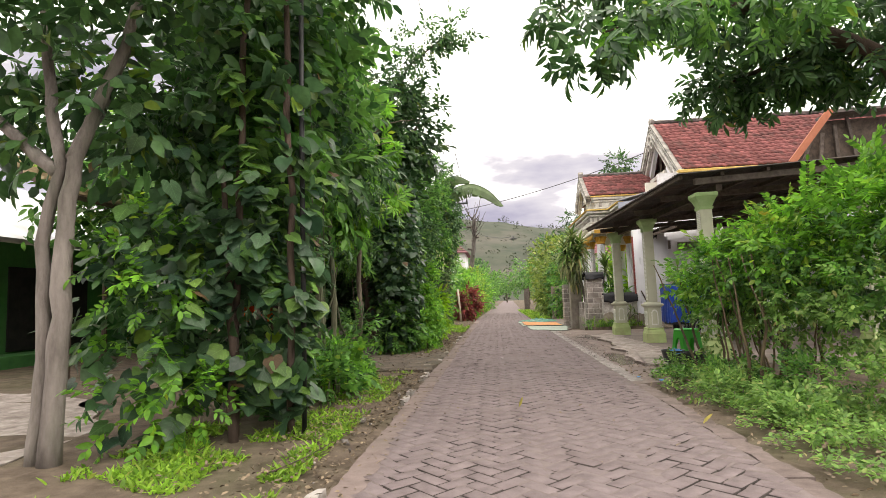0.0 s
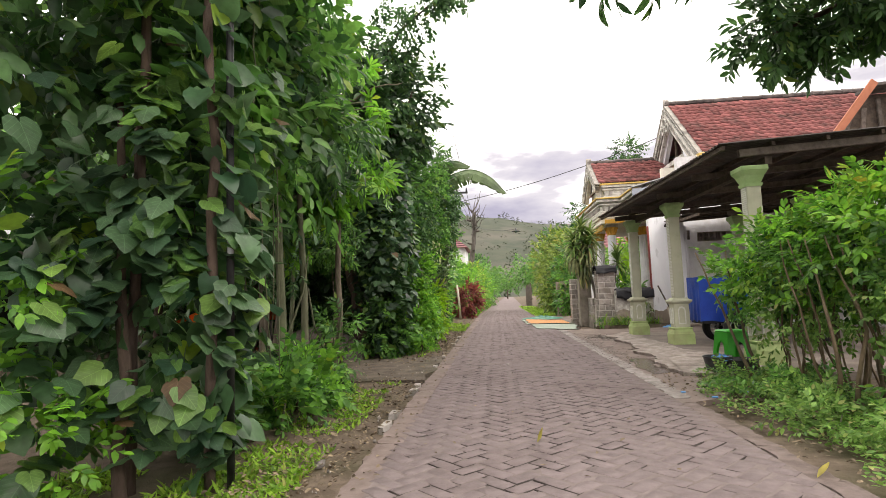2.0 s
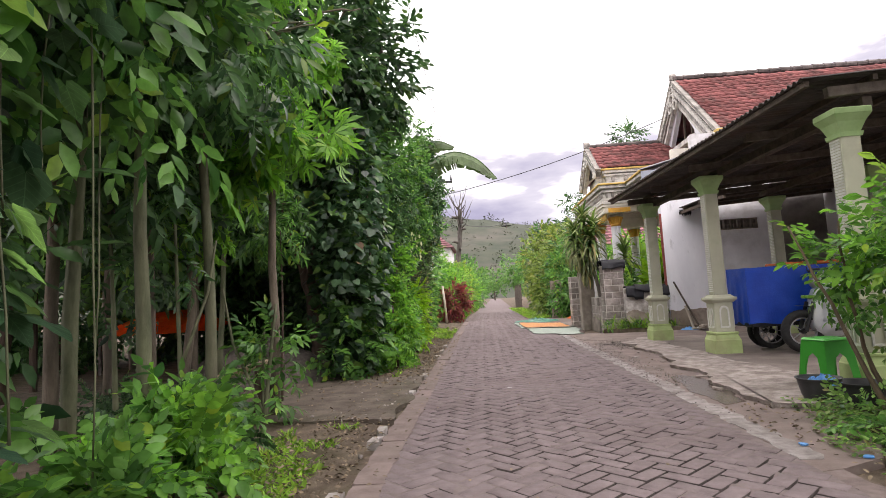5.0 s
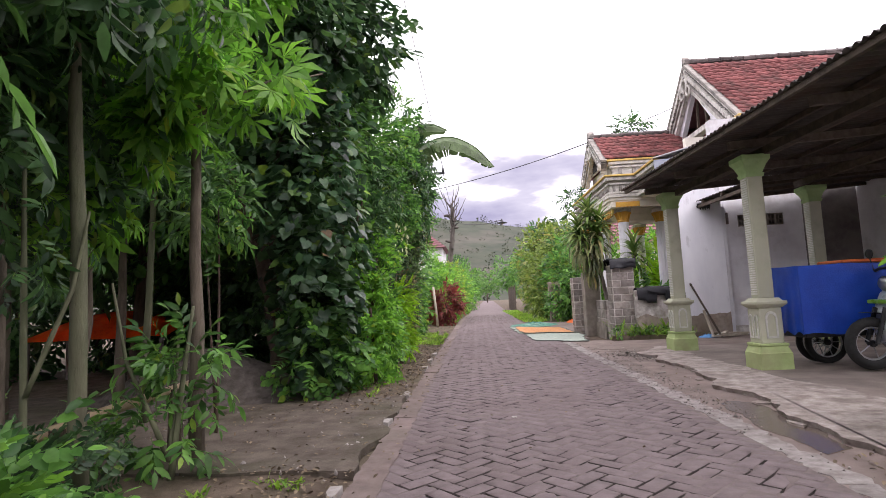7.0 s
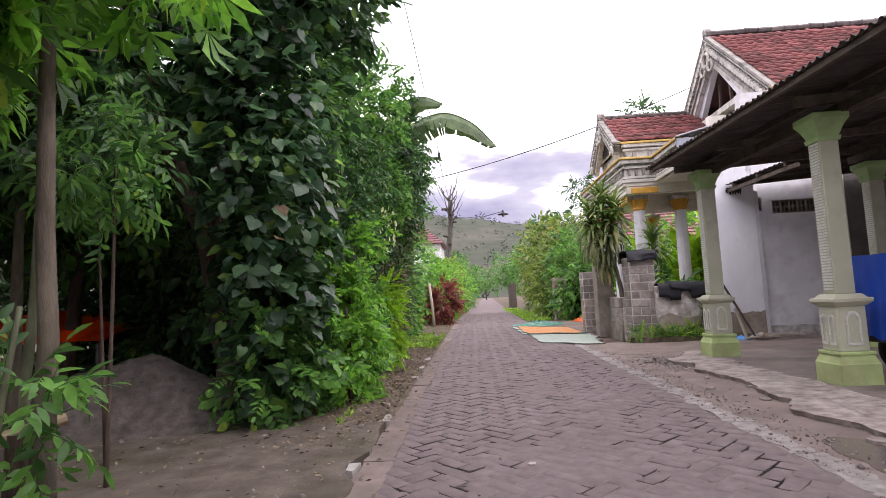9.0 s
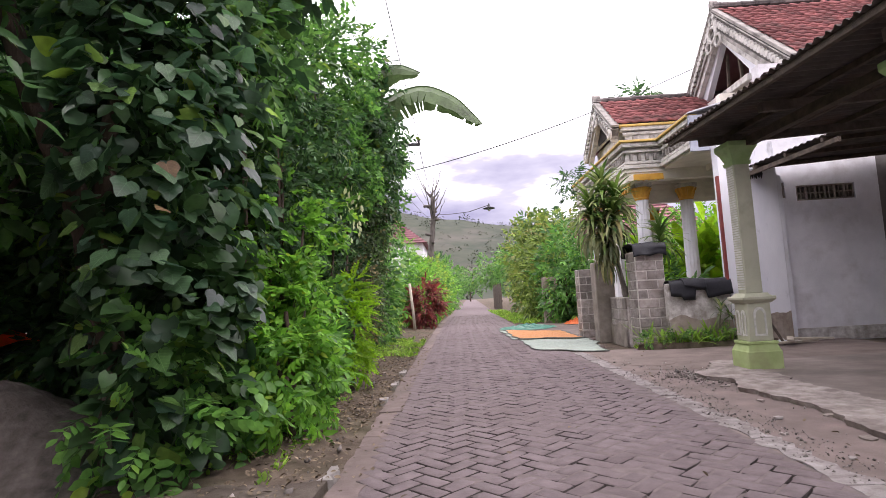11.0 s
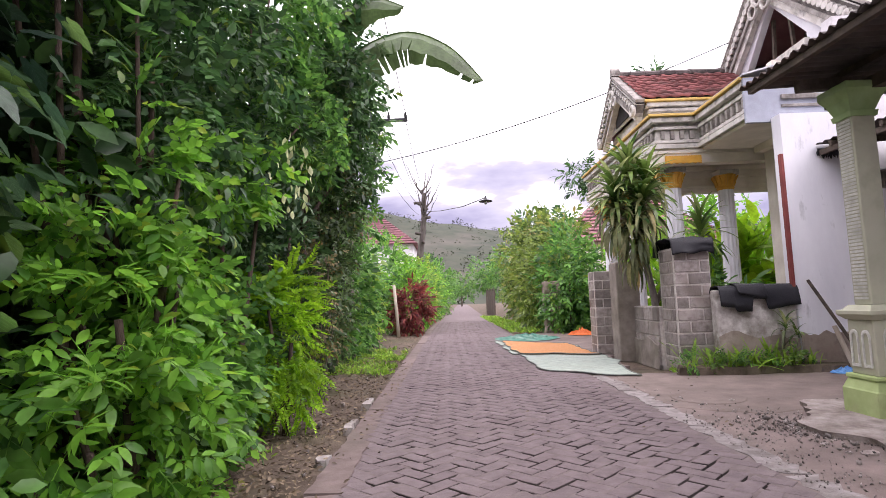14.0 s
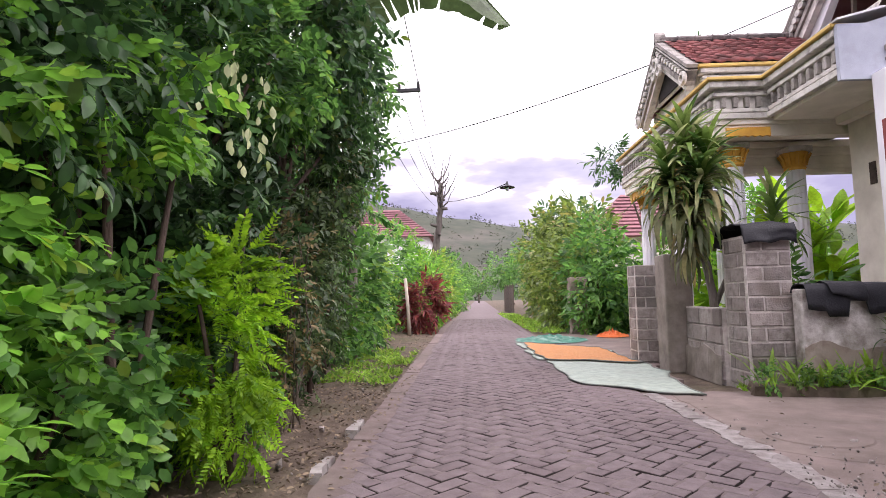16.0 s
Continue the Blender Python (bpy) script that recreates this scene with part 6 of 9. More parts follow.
# 3. low fern-like shrubs and garden saplings
for i, (x, y, h) in enumerate(((-1.76, 5.5, 0.36), (-1.78, 6.0, 0.46), (-1.85, 6.4, 0.46), (-2.0, 6.8, 0.30), (-2.15, 5.1, 0.5), (-2.45, 6.9, 0.26), (-2.75, 7.25, 0.28), (-2.35, 7.35, 0.25), (-3.1, 7.7, 0.28))):
    t = tree("low_shrub", "low bright green feathery shrub at the lane edge", "shrub", (0, 0, 0), group="verge shrubs")
    trunk(t, [([(x, y, -0.05), (x + 0.05, y, h * 0.6)], 0.018, 0.008), ([(x, y + 0.1, -0.05), (x - 0.12, y + 0.15, h * 0.7)], 0.015, 0.006)], M["bark_green"], "stem", 6, seed=i)
    # shrubs set back from the lane take the shade-toned leaf colour
    crown(t, M[("leaf_bright" if i % 2 else "leaf_mid") if i in (0, 1, 2, 4) else "leaf_deep"], GLIRI if i in (0, 1, 2, 4) else FERN_LIGHT, [((x, y, h * 0.5), (0.32, 0.36, h * 0.52), 54), ((x - 0.1, y + 0.1, h * 0.85), (0.27, 0.3, h * 0.40), 30)], 0.22, 70 + i, droop=0.1, inner=0.25)

SAPLINGS = ((-2.2, 7.37, 4.2), (-2.1, 8.32, 4.0), (-2.75, 7.5, 4.4), (-2.6, 6.4, 4.5), (-2.95, 8.3, 4.2), (-3.5, 8.0, 4.6), (-3.2, 9.5, 4.6), (-4.2, 7.4, 4.7), (-4.6, 9.6, 4.6), (-2.05, 6.3, 4.3), (-3.9, 10.2, 4.8), (-3.1, 6.9, 4.6))
for i, (x, y, h) in enumerate(SAPLINGS):
    t = tree("sapling", "slender garden sapling with hanging green foliage", "tree", (0, 0, 0), group="garden saplings")
    r = random.Random(100 + i)
    lean = (r.uniform(-0.15, 0.25), r.uniform(-0.2, 0.2))
    limbs = [([(x, y, -0.05), (x + lean[0] * 0.4, y + lean[1] * 0.4, h * 0.45), (x + lean[0], y + lean[1], h)], r.uniform(0.036, 0.056), 0.014)]
    for k in range(6):
        z = h * r.uniform(0.5, 0.88)
        a = r.uniform(0, 6.28)
        u = z / h
        q = (x + lean[0] * u, y + lean[1] * u, z)
        limbs.append(([q, (q[0] + 0.5 * math.cos(a), q[1] + 0.5 * math.sin(a), z + 0.35), (q[0] + 0.9 * math.cos(a), q[1] + 0.9 * math.sin(a), z + 0.45)], 0.016, 0.006))
    trunk(t, limbs, M["bark_sapling" if i % 3 else "bark_green"], seed=i, wobble=0.018, sides=7)
    blobs = []
    for k in range(13):
        a = r.uniform(0, 6.28)
        u = r.uniform(0.40 if x < -2.7 else 0.56, 1.08)
        rad = r.uniform(0.1, 0.5)
        blobs.append(((x + lean[0] * u + rad * math.cos(a), y + lean[1] * u + rad * math.sin(a), h * u), (r.uniform(0.28, 0.46), r.uniform(0.28, 0.46), r.uniform(0.26, 0.45)), 44))
    # brighter and darker leaf colours by position stand in for light and shade
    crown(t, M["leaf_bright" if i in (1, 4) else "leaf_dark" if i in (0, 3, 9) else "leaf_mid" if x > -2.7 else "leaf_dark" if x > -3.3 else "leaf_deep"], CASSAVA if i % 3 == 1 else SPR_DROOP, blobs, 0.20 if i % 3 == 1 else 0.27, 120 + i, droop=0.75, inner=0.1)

# dark shrubs deep in the garden
for i, (x, y, rx, z) in enumerate(((-7.9, 12.9, 0.9, 1.1), (-8.9, 14.6, 1.2, 1.4), (-7.1, 14.4, 1.0, 1.2), (-6.0, 14.2, 0.9, 1.1), (-5.0, 14.4, 0.9, 1.2), (-4.1, 14.8, 0.9, 1.2), (-3.9, 13.1, 0.6, 0.8), (-4.7, 13.4, 0.6, 0.6))):
    t = tree("garden_shrub", "dense dark green shrub deep in the shaded garden", "shrub", (0, 0, 0), group="garden shrubs")
    trunk(t, [([(x, y, -0.05), (x + 0.1, y, z)], 0.05, 0.02), ([(x, y + 0.1, -0.05), (x - 0.3, y + 0.2, z)], 0.04, 0.02)], M["bark_brown"], "stem", 6, seed=i)
    crown(t, M["leaf_dark"], SPR_FAR, [((x, y, z), (rx, rx * 0.8, z * 1.0), 260)], 0.40, 145 + i, inner=0.5)

# leafy cassava-like shrub by the bamboo rail
t = tree("broadleaf_shrub", "broad-leaved light green shrub beside the bamboo rail", "shrub", (0, 0, 0))
trunk(t, [([(-2.05, 7.9, -0.05), (-2.0, 7.95, 0.5), (-1.95, 8.0, 1.0)], 0.022, 0.01), ([(-2.05, 7.9, 0.1), (-2.25, 7.8, 0.7), (-2.3, 7.75, 1.15)], 0.018, 0.008), ([(-2.05, 7.9, 0.1), (-2.1, 8.1, 0.8)], 0.015, 0.008)], M["bark_green"], "stem", 6)
crown(t, M["leaf_mid"], SPR_SHOOT, [((-1.95, 8.05, 0.62), (0.22, 0.22, 0.26), 48), ((-2.2, 7.9, 0.25), (0.34, 0.3, 0.20), 44)], 0.20, 140, inner=0.2, droop=-0.1)

# leafy young shrubs along the garden edge
for i, (x, y, z) in enumerate(((-1.95, 6.35, 0.32), (-2.3, 9.0, 1.8))):
    t = tree("edge_shrub", "young leafy green shrub at the garden edge", "shrub", (0, 0, 0), group="garden edge shrubs")
    trunk(t, [([(x, y, -0.05), (x + 0.04, y, z * 0.6), (x + 0.02, y + 0.05, z)], 0.016, 0.006), ([(x, y, 0.1), (x - 0.12, y + 0.1, z * 0.9)], 0.012, 0.005)], M["bark_brown"], "stem", 6, seed=i)
    crown(t, M["leaf_mid"], [SPR_OVAL, SPR_DROOP][i % 2], [((x, y, z), (0.26, 0.3, 0.7 * z if z < 1 else 0.40), 70)], 0.19, 850 + i, droop=0.25, inner=0.1)

# long-leaved shoots hanging among the saplings
t = tree("garden_shoot", "young plant with long drooping green leaves among the saplings", "shrub", (0, 0, 0))
trunk(t, [([(-2.35, 7.2, -0.05), (-2.38, 7.22, 0.9), (-2.42, 7.25, 1.9)], 0.022, 0.010), ([(-2.7, 7.0, -0.05), (-2.72, 7.0, 1.0), (-2.8, 7.05, 2.1)], 0.022, 0.010), ([(-2.35, 7.2, 0.6), (-2.2, 7.3, 1.1), (-2.15, 7.35, 1.5)], 0.014, 0.007)], M["bark_green"], "stem", 6)
crown(t, M["leaf_dark"], SPR_DROOP, [((-2.4, 7.2, 1.5), (0.32, 0.35, 0.40), 26), ((-2.75, 7.0, 1.8), (0.4, 0.4, 0.45), 30)], 0.22, 148, droop=0.7, inner=0.15)
# shade behind the shoots, put into a darker leaf colour
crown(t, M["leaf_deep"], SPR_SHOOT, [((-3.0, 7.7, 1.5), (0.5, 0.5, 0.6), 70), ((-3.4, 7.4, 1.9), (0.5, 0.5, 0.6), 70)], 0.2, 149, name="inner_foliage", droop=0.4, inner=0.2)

# 4. big dark vine-draped tree past the drive
t = tree("vine_draped_tree", "tall dark tree draped to the ground in climbing vine", "tree", (0, 0, 0))
trunk(t, [([(-2.45, 10.9, -0.05), (-2.5, 10.9, 0.9), (-2.66, 10.85, 1.65), (-3.15, 10.8, 3.0), (-3.5, 10.8, 4.5)], 0.12, 0.06), ([(-2.6, 10.9, 1.5), (-2.45, 11.1, 3.0), (-2.3, 11.4, 5.0)], 0.07, 0.03), ([(-2.35, 11.2, 3.2), (-1.8, 11.5, 4.2), (-1.5, 11.7, 5.0)], 0.06, 0.02)], M["bark_brown"], seed=4, wobble=0.02)
# leaf_deep and VINE_LEAF_DEEP carry this tree's shade in their colour
for i, (c, r, n, sz) in enumerate((((-1.98, 10.68, 0.9), (0.50, 0.58, 1.05), 680, 0.105), ((-2.08, 10.65, 2.5), (0.64, 0.66, 1.3), 860, 0.105), ((-2.1, 10.8, 4.1), (0.80, 0.85, 1.1), 640, 0.12), ((-2.7, 10.9, 4.6), (1.0, 1.0, 0.9), 420, 0.14))):
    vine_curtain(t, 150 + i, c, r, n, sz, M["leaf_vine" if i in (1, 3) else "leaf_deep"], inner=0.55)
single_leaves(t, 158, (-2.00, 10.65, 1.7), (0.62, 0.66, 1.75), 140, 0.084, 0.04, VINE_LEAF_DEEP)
single_leaves(t, 168, (-1.98, 10.63, 1.8), (0.64, 0.66, 1.75), 230, 0.088, 0.10)
single_leaves(t, 159, (-2.1, 11.0, 3.9), (0.82, 0.88, 1.2), 150, 0.085, 0.08)
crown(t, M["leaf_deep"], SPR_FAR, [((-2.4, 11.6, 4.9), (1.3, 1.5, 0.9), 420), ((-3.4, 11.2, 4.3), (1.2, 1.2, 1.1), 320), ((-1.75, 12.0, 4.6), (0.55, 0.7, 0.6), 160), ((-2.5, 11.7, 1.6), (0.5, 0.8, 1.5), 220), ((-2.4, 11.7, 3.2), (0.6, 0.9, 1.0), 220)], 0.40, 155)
crown(t, M["leaf_mid"], GLIRI, [((-1.95, 10.45, 0.4), (0.4, 0.35, 0.4), 50), ((-1.75, 11.0, 0.35), (0.3, 0.4, 0.35), 40)], 0.26, 156, name="ground_foliage", inner=0.2)

trunk(t, [([(-2.3, 11.4, 4.9), (-1.6, 11.0, 5.9), (-0.7, 10.6, 6.35)], 0.04, 0.012)], M["bark_brown"], "limb", seed=6)
crown(t, M["leaf_dark"], SPR_FAR, [((-1.25, 10.7, 6.25), (0.55, 0.5, 0.32), 90), ((-0.62, 10.6, 6.38), (0.36, 0.35, 0.14), 40), ((-1.65, 10.8, 5.6), (0.32, 0.5, 0.5), 90)], 0.28, 157, name="overhanging_foliage", inner=0.2, droop=0.5)

# 5. mixed hedge from there to the banana clump
# leaf_deep rows put the shade between the shrubs into their leaf colour
HEDGE = (
    # x, y, z, rx, ry, rz, count, leaf form, material, size
    (-1.85, 12.6, 0.65, 0.45, 0.7, 0.65, 420, GLIRI, "leaf_mid", 0.185),
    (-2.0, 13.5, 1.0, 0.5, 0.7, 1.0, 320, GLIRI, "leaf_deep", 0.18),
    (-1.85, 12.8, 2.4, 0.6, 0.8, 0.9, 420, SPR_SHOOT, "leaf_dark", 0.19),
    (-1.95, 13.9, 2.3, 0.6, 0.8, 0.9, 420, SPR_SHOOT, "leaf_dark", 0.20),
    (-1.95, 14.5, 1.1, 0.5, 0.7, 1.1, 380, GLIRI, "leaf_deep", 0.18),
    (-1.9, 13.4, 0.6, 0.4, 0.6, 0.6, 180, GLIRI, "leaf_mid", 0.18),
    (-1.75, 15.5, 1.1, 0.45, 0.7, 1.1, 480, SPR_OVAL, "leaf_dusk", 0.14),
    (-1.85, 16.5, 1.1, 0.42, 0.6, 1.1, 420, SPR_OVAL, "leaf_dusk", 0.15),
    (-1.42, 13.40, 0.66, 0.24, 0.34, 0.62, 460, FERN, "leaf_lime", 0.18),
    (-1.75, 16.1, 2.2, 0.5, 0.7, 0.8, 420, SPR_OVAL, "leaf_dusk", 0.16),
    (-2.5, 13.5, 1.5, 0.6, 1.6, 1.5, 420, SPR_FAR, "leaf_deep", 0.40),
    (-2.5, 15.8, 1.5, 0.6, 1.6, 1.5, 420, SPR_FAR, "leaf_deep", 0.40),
    (-1.55, 12.7, 1.75, 0.24, 0.45, 0.22, 90, GLIRI, "leaf_bright", 0.20),
    (-1.60, 12.2, 0.55, 0.3, 0.5, 0.5, 170, GLIRI, "leaf_mid", 0.19),
    (-1.60, 11.9, 0.45, 0.26, 0.6, 0.5, 150, GLIRI, "leaf_bright", 0.20),
    (-1.50, 11.65, 0.90, 0.26, 0.6, 0.50, 170, GLIRI, "leaf_bright", 0.18),
    (-1.70, 12.1, 1.6, 0.3, 0.5, 0.4, 130, SPR_SHOOT, "leaf_dark", 0.19),
    (-1.65, 14.1, 0.5, 0.3, 0.4, 0.45, 150, SPR_OVAL, "leaf_mid", 0.13),
    (-1.62, 11.75, 1.40, 0.30, 0.5, 0.5, 110, GLIRI, "leaf_bright", 0.20),
    (-1.75, 12.1, 2.15, 0.34, 0.5, 0.5, 150, GLIRI, "leaf_dark", 0.19),
    (-1.85, 11.7, 3.0, 0.4, 0.6, 0.7, 170, SPR_DROOP, "leaf_mid", 0.25),
    (-1.45, 11.35, 0.45, 0.24, 0.4, 0.42, 130, SPR_SHOOT, "leaf_bright", 0.20),
    (-1.65, 13.9, 1.3, 0.22, 0.5, 0.5, 110, SPR_OVAL, "leaf_deep", 0.13),
)
for i, (x, y, z, rx, ry, rz, n, form, mt, size) in enumerate(HEDGE):
    t = tree("hedge_shrub", {"leaf_lime": "lime-green feathery shrub in the hedge", "leaf_bright": "bright green shrub in the roadside hedge", "leaf_mid": "green feathery shrub in the roadside hedge", "leaf_dark": "dark green dense shrub in the roadside hedge", "leaf_deep": "dark green shrub in a shade-toned leaf colour at the back of the hedge", "leaf_dusk": "dusky olive fine-leaved shrub in the roadside hedge"}[mt], "shrub", (0, 0, 0), group="roadside hedge")
    rr = random.Random(160 + i)
    trunk(t, [([(x, y, -0.05), (x + rr.uniform(-0.1, 0.1), y + rr.uniform(-0.2, 0.2), z)], 0.03, 0.015), ([(x, y, 0.1), (x + rr.uniform(-0.2, 0.2), y + rr.uniform(-0.4, 0.4), z + rz * 0.4)], 0.02, 0.01), ([(x, y + 0.1, 0.0), (x - 0.2, y - 0.3, z)], 0.02, 0.01)], M["bark_brown"], "stem", 6, seed=i)
    crown(t, M[mt], form, [((x, y, z), (rx, ry, rz), n)], size, 180 + i, droop=0.3, inner=0.3)

# dry twiggy shrub between the green ones
t = tree("dry_shrub", "half-dry brownish twiggy shrub with pale stems in the hedge", "shrub", (0, 0, 0))
rd = random.Random(95)
trunk(t, [([(-1.50 + rd.uniform(-0.2, 0.12), 14.5 + rd.uniform(-0.5, 0.5), -0.03), (-1.46 + rd.uniform(-0.2, 0.16), 14.5 + rd.uniform(-0.55, 0.55), 0.7), (-1.42 + rd.uniform(-0.25, 0.2), 14.5 + rd.uniform(-0.6, 0.6), rd.uniform(1.1, 1.6))], 0.007, 0.003) for k in range(15)], M["bark_sapling"], "stem", 5, seed=9, wobble=0.015)
crown(t, M["leaf_brown"], SPR_OVAL, [((-1.5, 14.4, 0.95), (0.24, 0.5, 0.5), 80), ((-1.5, 14.8, 0.6), (0.22, 0.4, 0.4), 50)], 0.12, 96, inner=0.2, droop=0.2)

crown(t, M["leaf_dusk"], SPR_OVAL, [((-1.52, 14.5, 0.9), (0.26, 0.55, 0.6), 190)], 0.12, 97, name="green_foliage", inner=0.2)

# trees standing over that hedge
for i, (x, y, z, blobs, form, mt, size) in enumerate((
        (-2.0, 14.0, 3.0, [((-1.75, 13.6, 3.5), (0.7, 0.9, 0.8), 260), ((-1.9, 14.6, 4.2), (0.8, 0.9, 0.7), 260), ((-2.4, 13.6, 4.6), (0.9, 1.0, 0.7), 240), ((-1.5, 14.2, 2.6), (0.35, 0.7, 0.5), 220)], GLIRI, "leaf_mid", 0.20),
        (-1.9, 15.4, 3.0, [((-1.45, 15.3, 3.2), (0.5, 0.8, 0.7), 230), ((-1.6, 16.0, 3.9), (0.65, 0.9, 0.7), 230), ((-1.45, 16.4, 2.8), (0.36, 0.6, 0.5), 150), ((-2.1, 15.4, 4.3), (0.9, 1.0, 0.8), 230)], SPR_OVAL, "leaf_dark", 0.24),
        (-1.9, 17.2, 2.8, [((-1.58, 17.2, 2.7), (0.42, 0.6, 0.7), 240), ((-1.52, 17.1, 3.6), (0.5, 0.6, 0.6), 200), ((-2.0, 17.6, 1.6), (0.4, 0.5, 0.9), 180)], SPR_OVAL, "leaf_mid", 0.22))):
    t = tree("hedge_tree", "leafy roadside tree rising out of the hedge", "tree", (0, 0, 0), group="roadside trees")
    trunk(t, [([(x, y, -0.05), (x + 0.1, y, z * 0.5), (x + 0.1, y + 0.1, z)], 0.036, 0.02)] + [([(x + 0.1, y, z * 0.6), tuple(b[0])], 0.022, 0.010) for b in blobs], M["bark_brown"], seed=200 + i, wobble=0.03)
    crown(t, M[mt], form, blobs, size, 210 + i, droop=0.3, inner=0.35)
# pale pods hanging among the leaves
t = tree("pod_cluster", "clusters of pale green winged seed pods hanging in the tree", "seed pods", (0, 0, 0))
POD = raw_mesh("pod", *blade(0.26, 0.0, 0.05, 0.12, 0.5))
POD.materials.append(M["leaf_pod"])
rng = np.random.default_rng(230)
pp, dd = blob(rng, 34, (-1.34, 13.3, 1.95), (0.16, 0.5, 0.34), 0.3)
for q in pp:
    ob = new("pod", POD)
    ob.parent = t
    ob.matrix_world = pose(*q, -90 + rng.normal(0, 14), rng.normal(0, 14), rng.uniform(0, 360)) @ Matrix.Scale(float(0.07 * rng.uniform(0.7, 1.25)), 4)


# 6. banana clump behind the hedge
def banana_leaf(parent, path, width, seed):
    """A great torn leaf along an arching midrib."""
    r = random.Random(seed)
    pts = [Vector(p) for p in path]
    fine = []
    for a, b, c, d in zip([pts[0]] + pts, pts, pts[1:], pts[2:] + [pts[-1]]):
        for k in range(8):
            u = k / 8
            fine.append(0.5 * ((2 * b) + (c - a) * u + (2 * a - 5 * b + 4 * c - d) * u * u + (3 * b - a - 3 * c + d) * u ** 3))
    fine.append(pts[-1])
    n = len(fine)
    bm = bmesh.new()
    cols = []
    for i, p in enumerate(fine):
        u = i / (n - 1)
        w = width * max(0.02, math.sin(math.pi * min(1, 0.06 + 0.94 * u) ** 0.75) ** 0.55) * (1 if u > 0.04 else 0.3)
        d = (fine[min(i + 1, n - 1)] - fine[max(i - 1, 0)]).normalized()
        s = d.cross(Vector((0, 0, 1))).normalized()
        up = s.cross(d)
        row = []
        for q in (-1, -0.55, 0, 0.55, 1):
            sag = -(0.25 + 0.75 * abs(q)) * abs(q) * w * 0.95 + 0.04 * math.sin(i * 1.9 + q) * abs(q) * w
            row.append(p + s * (q * w * 0.62) + up * sag)
        cols.append(row)
    for i in range(n - 1):
        torn = r.random() < 0.30
        tr2 = r.random() < 0.24
        for k in range(4):
            q = [cols[i][k], cols[i][k + 1], cols[i + 1][k + 1], cols[i + 1][k]]
            if (torn and k in (0,)) or (tr2 and k in (3,)):
                # a split: the strip pulls back from its neighbour
                e = 0 if k == 0 else 1
                q[e] = q[e] + (q[3 - e] - q[e]) * 0.5 + Vector((0, 0, -0.01))
            bm.faces.new([bm.verts.new(p) for p in q])
    bmesh.ops.remove_doubles(bm, verts=bm.verts, dist=0.0005)
    tube(bm, fine, [0.022 * (1 - 0.8 * i / (n - 1)) + 0.003 for i in range(n)], 5)
    return part("banana_leaf", bm, M["leaf_banana"], parent)


t = tree("banana_plant", "tall banana plant with arching torn leaves over the hedge", "banana plant", (0, 0, 0))
trunk(t, [([(-2.15, 16.3, -0.05), (-2.1, 16.2, 1.4), (-1.95, 16.1, 3.0)], 0.13, 0.07)], M["bark_green"], "stem", 10, seed=9)
banana_leaf(t, [(-1.95, 16.1, 3.0), (-1.45, 16.05, 4.0), (-0.7, 15.95, 4.35), (-0.1, 15.85, 4.12), (0.34, 15.8, 3.62)], 0.38, 1)
banana_leaf(t, [(-1.95, 16.1, 3.0), (-1.65, 15.8, 4.0), (-1.3, 15.5, 4.42), (-0.92, 15.3, 4.45), (-0.57, 15.15, 4.25)], 0.30, 2)
banana_leaf(t, [(-1.95, 16.1, 3.0), (-2.2, 16.4, 4.3), (-2.7, 16.6, 5.0), (-3.3, 16.7, 4.9)], 0.25, 3)
banana_leaf(t, [(-1.95, 16.1, 3.0), (-1.9, 16.6, 4.2), (-1.7, 17.2, 4.6), (-1.5, 17.9, 4.2)], 0.24, 4)

# backdrop of garden trees behind the hedge, closing the left side
for i, (x, y, h) in enumerate(((-5.2, 12.5, 5.2), (-4.4, 14.5, 5.0), (-5.0, 17.0, 5.0), (-6.5, 15.0, 5.5), (-6.0, 9.6, 5.0), (-7.0, 12.0, 5.5), (-3.6, 19.5, 3.6), (-5.2, 21.0, 4.2), (-8.0, 17.5, 5.0), (-8.6, 20.5, 5.0), (-6.9, 18.5, 4.6), (-9.5, 23.0, 5.5))):
    t = tree("garden_tree", "dense dark garden tree behind the hedge", "tree", (0, 0, 0), group="garden trees")
    r = random.Random(300 + i)
    trunk(t, [([(x, y, -0.05), (x + 0.1, y + 0.1, h * 0.4), (x, y + 0.2, h * 0.75)], 0.10, 0.04)] + [([(x + 0.08, y + 0.1, h * (0.3 + 0.07 * k)), (x + 1.0 * math.cos(k * 1.9), y + 1.0 * math.sin(k * 1.9), h * (0.5 + 0.07 * k))], 0.05, 0.015) for k in range(5)], M["bark_brown"], seed=i, wobble=0.015)
    blobs = [((x + 1.0 * math.cos(k * 1.3), y + 1.0 * math.sin(k * 1.3), h * ((0.42 if i < 6 else 0.28) + (0.065 if i < 6 else 0.085) * k)), (1.0, 1.0, 0.8), 115) for k in range(8)]
    crown(t, M["leaf_dark" if i % 2 else "leaf_mid"], SPR_FAR, blobs, 0.48, 320 + i, inner=0.4)

# ---- right-hand planting ----
t = tree("verge_bush", "tall leafy green bush with bare lower stems beside the carport", "bush", (0, 0, 0))
stems = []
rb = random.Random(8)
